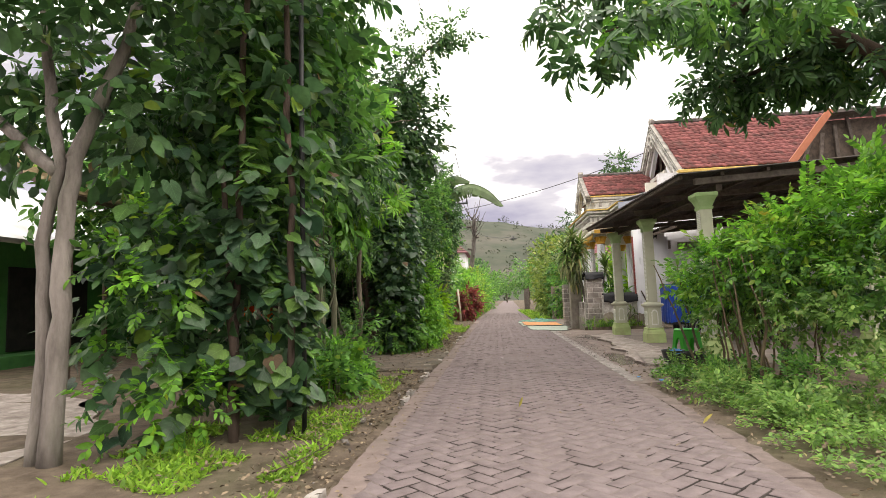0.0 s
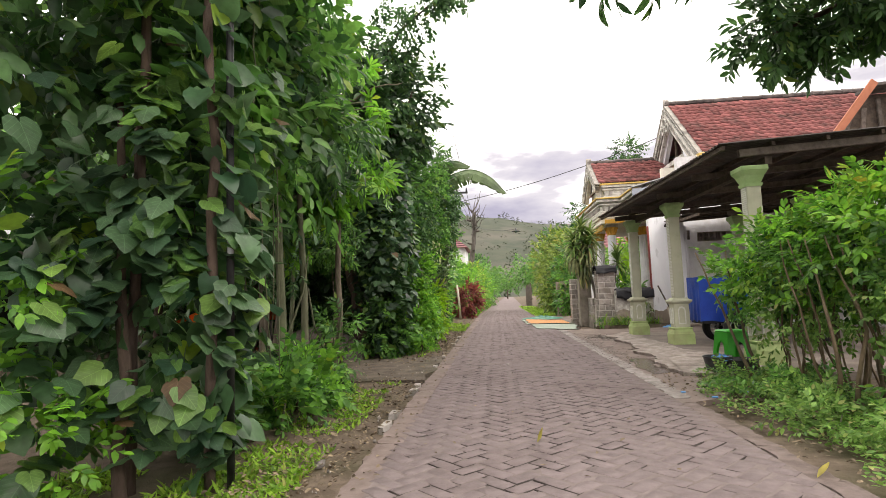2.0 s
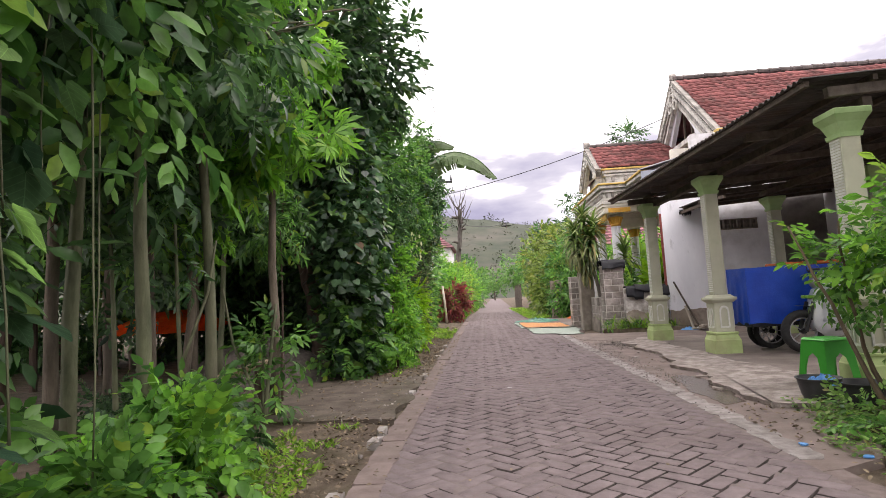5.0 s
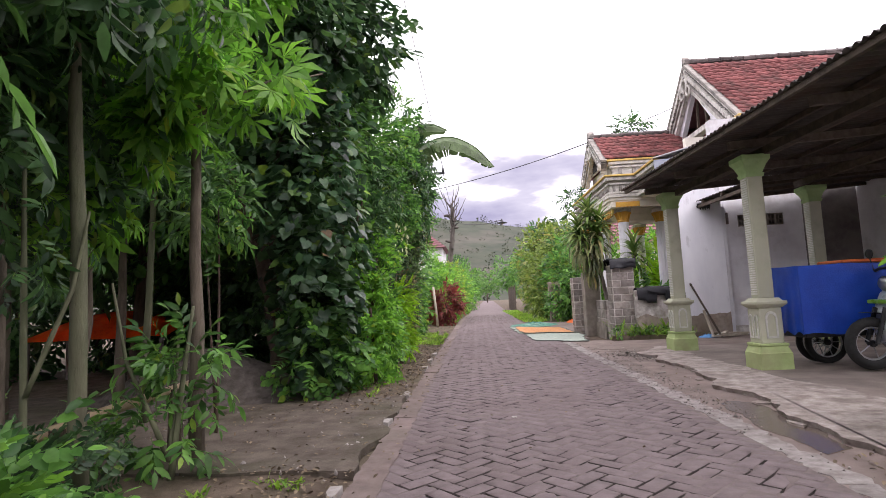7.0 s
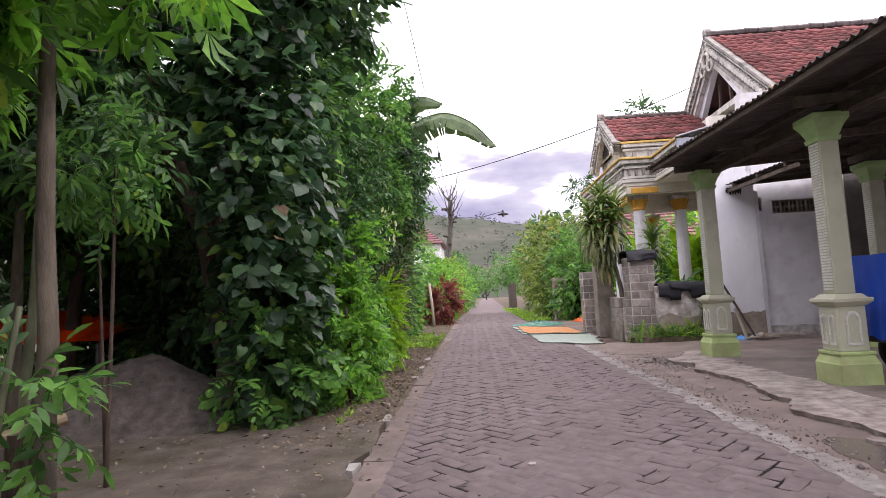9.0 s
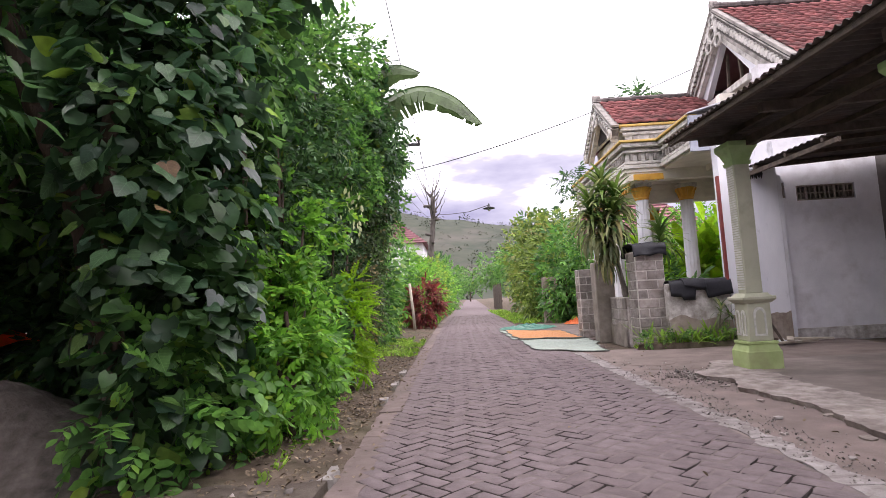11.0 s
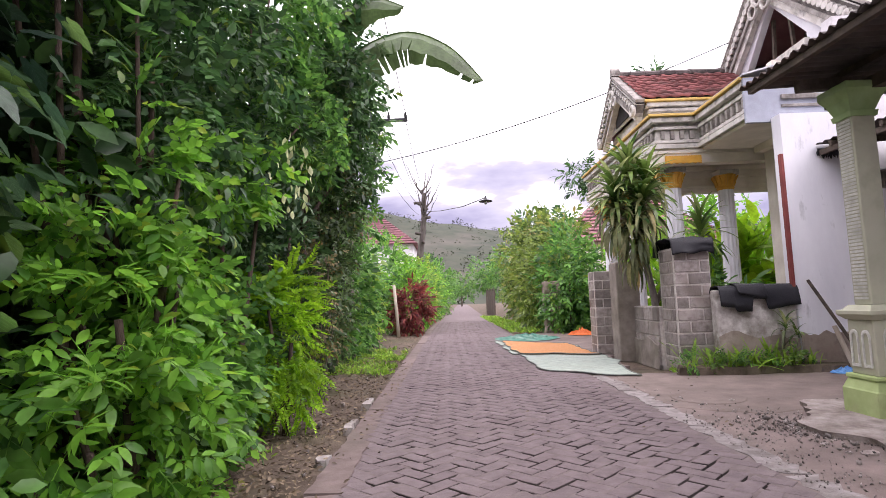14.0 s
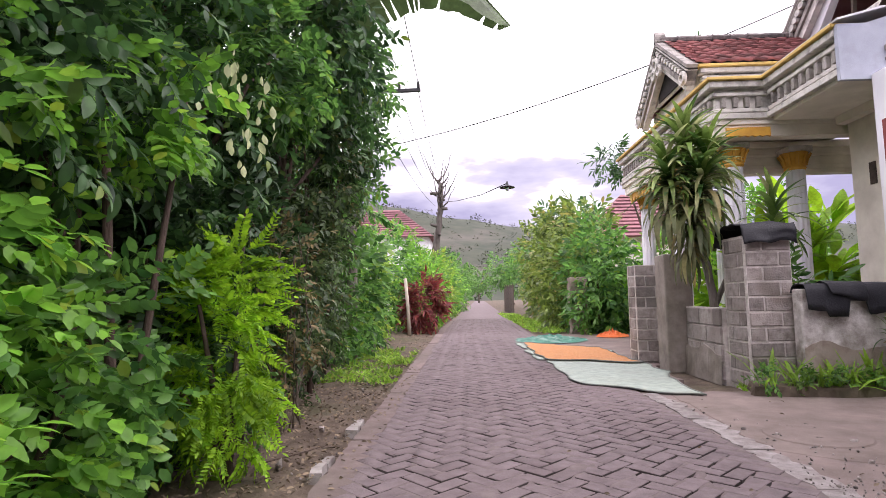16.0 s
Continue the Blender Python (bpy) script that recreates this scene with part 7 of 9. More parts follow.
for k in range(26):
    x, y = 2.75 + rb.uniform(-0.25, 0.7), 6.5 + rb.uniform(-0.8, 1.1)
    stems.append(([(x, y, -0.05), (x + rb.uniform(-0.2, 0.1), y + rb.uniform(-0.2, 0.2), 0.6), (x + rb.uniform(-0.4, 0.2), y + rb.uniform(-0.3, 0.3), 1.35)], rb.choice((0.010, 0.013, 0.020)), 0.006))
trunk(t, stems, M["bark_bush"], "stem", 6, seed=3, wobble=0.02)
crown(t, M["leaf_mid"], SPR_OVAL, [((2.85, 6.9, 1.12), (0.5, 0.7, 0.40), 250), ((3.1, 6.0, 1.2), (0.55, 0.8, 0.50), 300), ((3.5, 5.2, 1.2), (0.6, 0.7, 0.65), 320), ((2.8, 7.4, 0.90), (0.35, 0.4, 0.38), 80), ((2.85, 7.85, 0.95), (0.4, 0.45, 0.40), 100)], 0.16, 401, inner=0.25)
crown(t, M["herb"], SPR_OVAL, [((2.80, 6.6, 0.80), (0.5, 0.8, 0.42), 130), ((2.95, 5.6, 0.75), (0.5, 0.7, 0.48), 200), ((2.9, 7.2, 0.60), (0.35, 0.5, 0.40), 60), ((3.3, 4.9, 0.75), (0.5, 0.5, 0.55), 190)], 0.135, 405, name="lower_foliage", inner=0.2)
# darker leaves inside the bush, shade given by colour
crown(t, M["leaf_dark"], SPR_OVAL, [((3.1, 6.9, 1.1), (0.5, 0.7, 0.42), 90), ((3.4, 6.0, 1.1), (0.5, 0.8, 0.5), 100), ((3.8, 5.2, 1.1), (0.5, 0.7, 0.6), 90)], 0.20, 403, name="inner_foliage", inner=0.2)
crown(t, M["leaf_bright"], SPR_OVAL, [((2.7, 6.9, 1.15), (0.5, 0.75, 0.40), 90), ((3.0, 5.9, 1.25), (0.6, 0.8, 0.48), 110), ((2.75, 6.9, 1.3), (0.45, 0.6, 0.3), 110), ((2.8, 7.8, 1.1), (0.4, 0.45, 0.25), 60), ((3.2, 6.2, 1.55), (0.6, 0.7, 0.30), 210), ((3.6, 5.3, 1.7), (0.6, 0.7, 0.4), 220)], 0.19, 402, name="shoot_foliage", inner=0.2, droop=-0.25)
crown(t, M["leaf_yellowgreen"], SPR_OVAL, [((2.75, 6.8, 1.2), (0.5, 0.8, 0.4), 40), ((3.1, 5.9, 1.4), (0.6, 0.8, 0.45), 50)], 0.19, 406, name="young_foliage", inner=0.3, droop=-0.4)
t = tree("leafy_shrub", "tall bright shrub with broad feathered leaves behind the verge bush", "shrub", (0, 0, 0))
trunk(t, [([(4.0, 5.5, -0.05), (3.95, 5.5, 1.0), (3.8, 5.45, 1.9)], 0.03, 0.012), ([(4.0, 5.5, 0.5), (4.2, 5.8, 1.3), (4.3, 5.9, 2.0)], 0.02, 0.01)], M["bark_bush"], "stem", 6)
crown(t, M["leaf_bright"], PINN, [((3.7, 5.4, 1.95), (0.45, 0.5, 0.30), 50), ((4.2, 5.8, 2.05), (0.5, 0.5, 0.30), 60), ((3.4, 5.9, 1.75), (0.4, 0.4, 0.2), 24)], 0.38, 404, inner=0.2, droop=0.1)
for i, (x, y, h, n) in enumerate(((2.75, 5.2, 0.34, 150), (2.35, 5.9, 0.16, 90), (2.9, 4.5, 0.40, 170), (2.30, 6.7, 0.15, 70), (2.35, 4.7, 0.18, 110), (2.1, 5.3, 0.12, 80), (2.6, 6.2, 0.24, 110), (2.45, 7.3, 0.16, 70), (2.15, 4.1, 0.12, 80))):
    t = tree("low_herb", "low pale green herbs on the verge", "herb", (0, 0, 0), group="verge herbs")
    trunk(t, [([(x, y, -0.05), (x + 0.02, y, h * 0.6)], 0.008, 0.004), ([(x + 0.1, y + 0.1, -0.05), (x + 0.15, y + 0.12, h * 0.6)], 0.008, 0.004)], M["bark_green"], "stem", 5, seed=i)
    crown(t, M["herb" if i % 3 else "leaf_mid"], SPR_OVAL, [((x, y, h * 0.5), (0.36, 0.42, h * 0.6), n)], 0.115, 410 + i, name="foliage", inner=0.2, droop=-0.2)

t = tree("mango_tree", "mango tree whose dark leafy branches hang over the lane", "tree", (0, 0, 0))
trunk(t, [([(5.4, 6.2, -0.05), (5.3, 6.25, 1.4), (5.1, 6.4, 2.6), (4.6, 6.6, 3.6), (3.6, 6.9, 4.4), (2.4, 7.0, 4.8), (1.2, 6.9, 5.1)], 0.19, 0.04), ([(5.1, 6.4, 2.6), (5.6, 5.6, 3.8), (5.8, 5.0, 5.0)], 0.11, 0.05), ([(4.2, 6.7, 4.0), (3.6, 7.2, 3.8), (2.9, 7.4, 3.62)], 0.05, 0.015), ([(3.4, 6.9, 4.45), (2.8, 6.2, 4.4), (2.0, 5.6, 4.1)], 0.05, 0.015)], M["bark_brown"], seed=12, wobble=0.015)
crown(t, M["leaf_dark"], SPR_MANGO, [((3.1, 7.4, 3.62), (0.42, 0.4, 0.30), 120), ((3.75, 7.2, 3.82), (0.6, 0.6, 0.38), 190), ((4.4, 7.0, 3.9), (0.7, 0.7, 0.5), 230), ((3.1, 6.6, 4.3), (0.7, 0.7, 0.4), 170), ((2.1, 6.8, 4.8), (0.6, 0.6, 0.35), 110), ((1.2, 6.9, 5.08), (0.45, 0.5, 0.3), 70), ((4.8, 6.2, 4.6), (1.3, 1.2, 0.9), 360)], 0.25, 420, inner=0.25, droop=0.5)
crown(t, M["leaf_mid"], SPR_MANGO, [((2.1, 5.4, 3.85), (0.5, 0.4, 0.22), 55), ((2.9, 5.3, 3.75), (0.5, 0.4, 0.25), 60)], 0.24, 421, name="young_foliage", inner=0.2, droop=0.6)

trunk(t, [([(2.4, 6.0, 4.3), (1.7, 5.4, 3.75), (1.1, 5.0, 3.4)], 0.022, 0.008)], M["bark_brown"], "limb", seed=14)
crown(t, M["leaf_dark"], SPR_MANGO, [((1.02, 5.0, 3.22), (0.20, 0.2, 0.12), 22), ((0.72, 5.0, 3.56), (0.25, 0.2, 0.08), 18), ((1.5, 5.1, 3.50), (0.32, 0.25, 0.13), 34)], 0.25, 422, name="hanging_foliage", inner=0.1, droop=1.0)
crown(t, M["leaf_bright"], SPR_MANGO, [((1.12, 5.0, 3.42), (0.15, 0.15, 0.08), 9)], 0.24, 423, name="young_foliage", inner=0.1, droop=0.4)

# planter wall, gate piers
def block_pier(name, x0, x1, y0, y1, h, course=0.188, length=0.37, label="", seed=1):
    p = thing(name, label, "pier", (0, 0, 0))
    bm = bmesh.new()
    box(bm, (x0 + 0.003, y0 + 0.003, -0.05), (x1 - 0.003, y1 - 0.003, h - 0.01))
    part("mortar_core", bm, M["mortar"], p)
    r = random.Random(seed)
    k = int(h / course)
    for j in range(k):
        z0 = j * course + 0.004
        z1 = (j + 1) * course - 0.010
        for side, a, b in (("s", x0, x1), ("w", y0, y1), ("e", y0, y1), ("n", x0, x1)):
            cuts = [a]
            first = length * (0.5 if (j % 2) ^ (side in "we") else 1.0)
            t0 = a + first
            while t0 < b - 0.06:
                cuts.append(t0)
                t0 += length
            cuts.append(b)
            for c0, c1 in zip(cuts, cuts[1:]):
                out = r.uniform(0.0, 0.012)
                dz = r.uniform(-0.004, 0.002)
                bm = bmesh.new()
                if side == "s":
                    box(bm, (c0 + r.uniform(0.003, 0.010), y0 - out, z0 - dz), (c1 - r.uniform(0.003, 0.010), y0 + 0.05, z1 + dz), 0.008)
                elif side == "n":
                    box(bm, (c0 + 0.006, y1 - 0.05, z0), (c1 - 0.006, y1 + out, z1), 0.006)
                elif side == "w":
                    box(bm, (x0 - out, c0 + 0.052, z0) if c0 == a else (x0 - out, c0 + 0.006, z0), (x0 + 0.05, c1 - 0.052, z1) if c1 == b else (x0 + 0.05, c1 - 0.006, z1), 0.006)
                else:
                    box(bm, (x1 - 0.05, c0 + 0.052, z0) if c0 == a else (x1 - 0.05, c0 + 0.006, z0), (x1 + out, c1 - 0.052, z1) if c1 == b else (x1 + out, c1 - 0.006, z1), 0.006)
                part("block", bm, M["block"], p)
    return p


block_pier("gate_pier", 2.60, 3.04, 16.02, 16.50, 1.50, 0.1475, 0.32, label="rough grey concrete block pier with pale mortar joints", seed=1)
block_pier("gate_post", 2.20, 2.62, 18.25, 18.62, 1.34, 0.148, 0.27, "grey block gate pier beside the drying mats", 2)
bm = bmesh.new()
box(bm, (2.32, 17.45, -0.05), (2.66, 17.80, 1.42), 0.015)
tagged(part("gate_post_rendered", bm, M["render_grey"]), "dark rendered gate post with a weathered cap", "pier")
bm = bmesh.new()
box(bm, (2.44, 24.3, -0.05), (2.86, 24.72, 1.38), 0.02)
tagged(part("gate_post_far", bm, M["render_brown"]), "stained brown gate post on the far side of the gateway", "pier")
def ragged_plinth(name, p, q, h, out, material, parent, seed):
    """Old coarse render left at the foot of a wall, its top edge broken."""
    r = random.Random(seed)
    p, q = Vector((*p, 0)), Vector((*q, 0))
    n = max(6, int((q - p).length / 0.025))
    side = (q - p).normalized().cross(Vector((0, 0, 1)))
    bm = bmesh.new()
    rows = []
    for i in range(n + 1):
        c = p + (q - p) * (i / n)
        z = h * (1 + 0.35 * noise.noise(Vector((i * 0.07, seed, 0))) + 0.07 * noise.noise(Vector((i * 0.3, seed, 3))))
        rows.append([bm.verts.new((c + side * o + Vector((0, 0, zz)))) for o, zz in ((out + 0.012, -0.05), (out + r.uniform(0, 0.008), z * 0.6), (out, z), (-0.01, z + 0.004))])
    for a, b in zip(rows, rows[1:]):
        for k in range(3):
            bm.faces.new((a[k], a[k + 1], b[k + 1], b[k]))
    return part(name, bm, material, parent)


tagged(ragged_plinth("wall_foot", (3.92, 15.778), (4.78, 15.778), 0.42, 0.004, M["wall_foot"], None, 8), "brown damp render peeling at the foot of the white wall", "render", kind="structure")

# low block wall between the piers, rendered at its foot
pw = thing("planter_wall", "low mossy block wall with patchy render between the piers", "wall", kind="structure")
bm = bmesh.new()
box(bm, (2.565, 16.5, -0.05), (2.70, 17.45, 0.765))
part("mortar_core", bm, M["mortar"], pw)
rw = random.Random(61)
for j in range(4):
    y = 16.51 - (0.18 if j % 2 else 0.0)
    while y < 17.44:
        y1 = min(17.445, y + 0.36)
        y0 = max(16.505, y)
        if y1 - y0 > 0.04:
            bm = bmesh.new()
            box(bm, (2.55 - rw.uniform(0, 0.012), y0 + rw.uniform(0.003, 0.009), 0.19 * j + 0.004), (2.715, y1 - rw.uniform(0.003, 0.009), 0.19 * (j + 1) - rw.uniform(0.004, 0.012)), 0.008)
            part("block", bm, M["block"], pw)
        y += 0.36
ragged_plinth("old_render", (2.536, 17.45), (2.536, 16.5), 0.30, 0.004, M["render_grey"], pw, 2)
gw = thing("garden_wall", "flaking whitewashed garden wall with a coarse brown foot", "wall", kind="structure")
bm = bmesh.new()
box(bm, (2.975, 15.80, -0.05), (3.912, 15.95, 0.95), 0.015)
part("wall_body", bm, M["render_old"], gw)
ragged_plinth("old_render", (2.975, 15.798), (3.912, 15.798), 0.40, 0.004, M["wall_foot"], gw, 5)
ragged_sheet("planting_strip", [(2.44, 15.68), (3.2, 15.55), (4.35, 15.50), (4.35, 15.77), (3.9, 15.82), (3.0, 15.84), (2.9, 16.03), (2.58, 16.03)], 0.075, 0.09, M["soil"],
             "dark raised earth of the planting strip at the wall foot", "planting bed", 19, 0.05, step=0.06, slope=0.05)


def draped(name, pts_len, half, drop, at, axis, material, label, category, seed, lift=0.02, nx=26, ny=14, wild=0.03, hang=()):
    """A sheet laid over a wall top, hanging down both sides, with folds and a ragged hem."""
    r = random.Random(seed)
    v = []
    for i in range(nx + 1):
        u = (i / nx - 0.5) * pts_len
        d0 = drop * (1 + 0.5 * noise.noise(Vector((u * 4.3, seed, 0))))
        d1 = drop * (1 + 0.45 * noise.noise(Vector((u * 3.1, seed, 7))))
        if hang:
            d1 = 0.07
            d0 = float(np.interp(u / pts_len, [q[0] for q in hang], [q[1] for q in hang]))
        for j in range(ny + 1):
            s = (j / ny - 0.5) * 2
            if abs(s) < 0.45:
                w, z = s / 0.45 * half, 0.0 + 0.02 * (1 - abs(s) / 0.45)
            else:
                q = (abs(s) - 0.45) / 0.55
                w = math.copysign(half + 0.012 + 0.03 * q, s)
                z = -q * (d0 if s < 0 else d1)
            w += wild * noise.noise(Vector((u * 5, s * 3, seed))) * max(0.0, abs(s) - 0.3)
            z += wild * 0.8 * noise.noise(Vector((u * 4, s * 4, seed + 3)))
            v.append((u, w, z + lift) if axis == "x" else (w, u, z + lift))
    k = ny + 1
    f = [(i * k + j, i * k + j + 1, (i + 1) * k + j + 1, (i + 1) * k + j) for i in range(nx) for j in range(ny)]
    ob = link_mesh(name, raw_mesh(name, v, f), material)
    sol = ob.modifiers.new("thickness", "SOLIDIFY")
    sol.thickness = 0.006
    for p in ob.data.polygons:
        p.use_smooth = True
    ob.matrix_world = pose(*at)
    return tagged(ob, label, category)


draped("black_cover", 0.93, 0.092, 0.24, (3.465, 15.875, 0.96), "x", M["black_sheet"], "black plastic sheeting with square flaps draped over the garden wall", "sheeting", 5, nx=70, wild=0.018, hang=((-0.5, 0.22), (-0.32, 0.24), (-0.31, 0.29), (-0.11, 0.30), (-0.09, 0.15), (0.06, 0.15), (0.09, 0.27), (0.30, 0.25), (0.5, 0.23)))
draped("black_cover", 0.34, 0.102, 0.13, (3.37, 15.875, 0.972), "x", M["black_sheet"], "second strip of black sheeting folded over the wall top", "sheeting", 15, nx=30, wild=0.02, hang=((-0.5, 0.05), (-0.45, 0.09), (0.46, 0.16), (0.5, 0.15)))
draped("pier_cover", 0.52, 0.27, 0.19, (2.82, 16.26, 1.56), "x", M["black_sheet"], "black plastic sheet tied over the pier top", "sheeting", 9, 0.03, wild=0.07)


# drying mats
def ground_mat(name, outline, z, material, label, category, seed, waves=0.01, div=22, hem=0.009):
    """A soft sheet on the ground, filling a four-cornered outline."""
    a, b, c, d = [Vector((*p, 0)) for p in outline]
    v = []
    for i in range(div + 1):
        for j in range(div + 1):
            u, w = i / div, j / div
            p = a * (1 - u) * (1 - w) + b * u * (1 - w) + c * u * w + d * (1 - u) * w
            edge = min(u, 1 - u, w, 1 - w)
            k = max(0.0, 1 - edge * 9)
            p = p + Vector((0.11 * noise.noise(Vector((p.x * 2.3, p.y * 2.3, seed))), 0.11 * noise.noise(Vector((p.x * 2.3, p.y * 2.3, seed + 5))), 0)) * k
            zz = z + waves * (0.5 + 0.5 * noise.noise(Vector((p.x * 2.6, p.y * 2.6, seed)))) + 0.010 * k * max(0, noise.noise(Vector((p.x * 4, p.y * 4, seed + 2))))
            v.append((p.x, p.y, zz))
    k = div + 1
    f = [(i * k + j, (i + 1) * k + j, (i + 1) * k + j + 1, i * k + j + 1) for i in range(div) for j in range(div)]
    ob = link_mesh(name, raw_mesh(name, v, f), material)
    sol = ob.modifiers.new("thickness", "SOLIDIFY")
    sol.thickness, sol.offset = 0.008, -1
    for p in ob.data.polygons:
        p.use_smooth = True
    edge = [(i, 0) for i in range(div)] + [(div, j) for j in range(div)] + [(i, div) for i in range(div, 0, -1)] + [(0, j) for j in range(div, -1, -1)]
    bm = bmesh.new()
    tube(bm, [Vector(v[i * k + j]) for i, j in edge], hem, 6)
    part("hem", bm, M["mat_hem"], ob, "dark rolled hem", smooth=True)
    return tagged(ob, label, category)


ground_mat("drying_mat", [(1.02, 16.40), (1.95, 15.62), (2.26, 18.0), (0.95, 18.7)], 0.010, M["mat_pale"], "pale grey-green woven drying mat spread on the lane edge", "mat", 3, 0.006)
ground_mat("grain_bed", [(0.95, 18.45), (2.10, 18.0), (2.12, 20.1), (0.92, 21.4)], 0.026, M["grain"], "orange bed of maize drying on a mat", "drying grain", 4, 0.016)
ground_mat("under_mat", [(0.86, 18.6), (2.16, 18.2), (2.18, 20.3), (0.82, 21.6)], 0.006, M["mat_pale"], "pale mat edge under the drying maize", "mat", 6)


def crumpled(name, c, r, h, material, label, category, seed):
    bm = bmesh.new()
    n, m = 64, 26
    rows = []
    for j in range(m + 1):
        u = j / m
        rows.append([bm.verts.new((c[0] + r[0] * u * math.cos(2 * math.pi * i / n) * (1 + 0.25 * noise.noise(Vector((math.cos(i * 0.24) * 2, math.sin(i * 0.24) * 2, seed)))),
                                   c[1] + r[1] * u * math.sin(2 * math.pi * i / n),
                                   c[2] + h * (1 - u) ** 0.7 * (0.25 + 0.8 * abs(noise.noise(Vector((r[0] * u * math.cos(2 * math.pi * i / n) * 5 / max(r), r[1] * u * math.sin(2 * math.pi * i / n) * 3 / max(r), seed)))) + 0.35 * abs(noise.noise(Vector((r[0] * u * math.cos(2 * math.pi * i / n) * 13 / max(r), r[1] * u * math.sin(2 * math.pi * i / n) * 9 / max(r), seed + 4))))) + 0.004)) for i in range(n)])
    for a, b in zip(rows, rows[1:]):
        for i in range(n):
            j = (i + 1) % n
            bm.faces.new((a[i], a[j], b[j], b[i]))
    bmesh.ops.remove_doubles(bm, verts=bm.verts, dist=1e-4)
    return tagged(part(name, bm, material), label, category)


crumpled("folded_tarp", (1.60, 22.2, 0.0), (0.72, 0.8, 0), 0.17, M["green_net"], "crumpled green and white net tarpaulin on the lane edge", "tarpaulin", 2)
crumpled("orange_tarp", (3.10, 23.0, 0.0), (0.34, 0.34, 0), 0.24, M["orange_sheet"], "crumpled orange tarpaulin in the gateway", "tarpaulin", 3)


# dracaena by the pier
def strap_leaf_mesh(width, droop, seed):
    n = 9
    v = []
    for i in range(n + 1):
        u = i / n
        w = width * math.sin(math.pi * min(1, 0.08 + 0.92 * u)) ** 0.6 * (1 - 0.25 * u)
        y, z = u * math.cos(droop * u), -math.sin(droop * u) * u * 0.9 + 0.18 * u * (1 - u)
        v += [(-w, y, z + 0.25 * w), (0, y, z), (w, y, z + 0.25 * w)]
    f = []
    for i in range(n):
        k = 3 * i
        f += [(k, k + 1, k + 4, k + 3), (k + 1, k + 2, k + 5, k + 4)]
    return raw_mesh("strap_leaf", v, f)


STRAPS = [strap_leaf_mesh(0.072, 0.4, 1), strap_leaf_mesh(0.078, 0.7, 2), strap_leaf_mesh(0.072, 1.0, 3)]
DRY = [strap_leaf_mesh(0.066, 0.6, 4), strap_leaf_mesh(0.062, 0.9, 5)]
for me in STRAPS:
    me.materials.append(M["leaf_strap"])
for me in DRY:
    me.materials.append(M["leaf_dry"])


def rosette(parent, at, n, length, seed, dry=0, tilt0=0.1, tilt1=1.9, axis=(0, 0, 1), span=0.35):
    r = random.Random(seed)
    at = Vector(at)
    ax = Vector(axis).normalized()
    for i in range(n):
        u = i / n
        a = i * 2.39996 + r.uniform(-0.25, 0.25)
        tilt = tilt0 + (tilt1 - tilt0) * u + r.uniform(-0.12, 0.12)
        me = (r.choice(DRY) if u > 1 - dry else r.choice(STRAPS[:2] if u < 0.5 else STRAPS))
        ob = new("strap_leaf", me)
        ob.parent = parent
        m = Matrix.Translation(at - ax * (span * u)) @ Matrix.Rotation(a, 4, "Z") @ Matrix.Rotation(math.pi / 2 - tilt, 4, "X") @ Matrix.Scale(length * r.uniform(0.8, 1.15), 4)
        ob.matrix_world = m


t = tree("dracaena", "dracaena with a shaggy crown of long striped leaves behind the pier", "dracaena", (0, 0, 0))
trunk(t, [([(2.72, 16.95, -0.05), (2.68, 16.95, 0.9), (2.5, 16.85, 1.7), (2.38, 16.75, 2.45)], 0.05, 0.04), ([(2.7, 16.95, 0.8), (2.9, 16.9, 1.25), (3.05, 16.85, 1.45)], 0.035, 0.025)], M["bark_grey"], seed=31)
rosette(t, (2.36, 16.70, 2.66), 80, 0.50, 1, 0.0, 0.05, 1.5, span=0.25)
rosette(t, (2.56, 16.62, 2.50), 64, 0.48, 2, 0.15, 0.3, 1.75, span=0.3)
rosette(t, (2.14, 16.72, 2.42), 70, 0.48, 3, 0.2, 0.45, 1.8, span=0.32)
rosette(t, (2.48, 16.60, 2.28), 76, 0.50, 4, 0.35, 0.6, 1.95, span=0.35)
rosette(t, (2.18, 16.74, 2.14), 70, 0.50, 5, 0.5, 0.8, 2.0, span=0.35)
rosette(t, (2.42, 16.66, 1.98), 64, 0.48, 6, 0.6, 0.9, 2.2, span=0.4)
rosette(t, (2.36, 16.74, 1.74), 46, 0.42, 7, 0.8, 1.2, 2.4, span=0.4)
t = tree("dracaena", "young dracaena with dark green spiky leaves", "dracaena", (0, 0, 0))
trunk(t, [([(3.12, 16.7, -0.05), (3.1, 16.7, 0.8), (3.28, 16.70, 1.74)], 0.03, 0.025)], M["bark_grey"], seed=32)
rosette(t, (3.28, 16.70, 1.86), 54, 0.46, 3, 0.0, 0.10, 1.8, span=0.35)

# strap-leaved grass in the planting strip
GRASS_BLADES = [raw_mesh("blade", *blade(w, 0, d, 0.02, 0.4)) for w, d in ((0.055, 0.25), (0.065, 0.40), (0.060, 0.60))]
for me in GRASS_BLADES:
    me.materials.append(M["grass"])


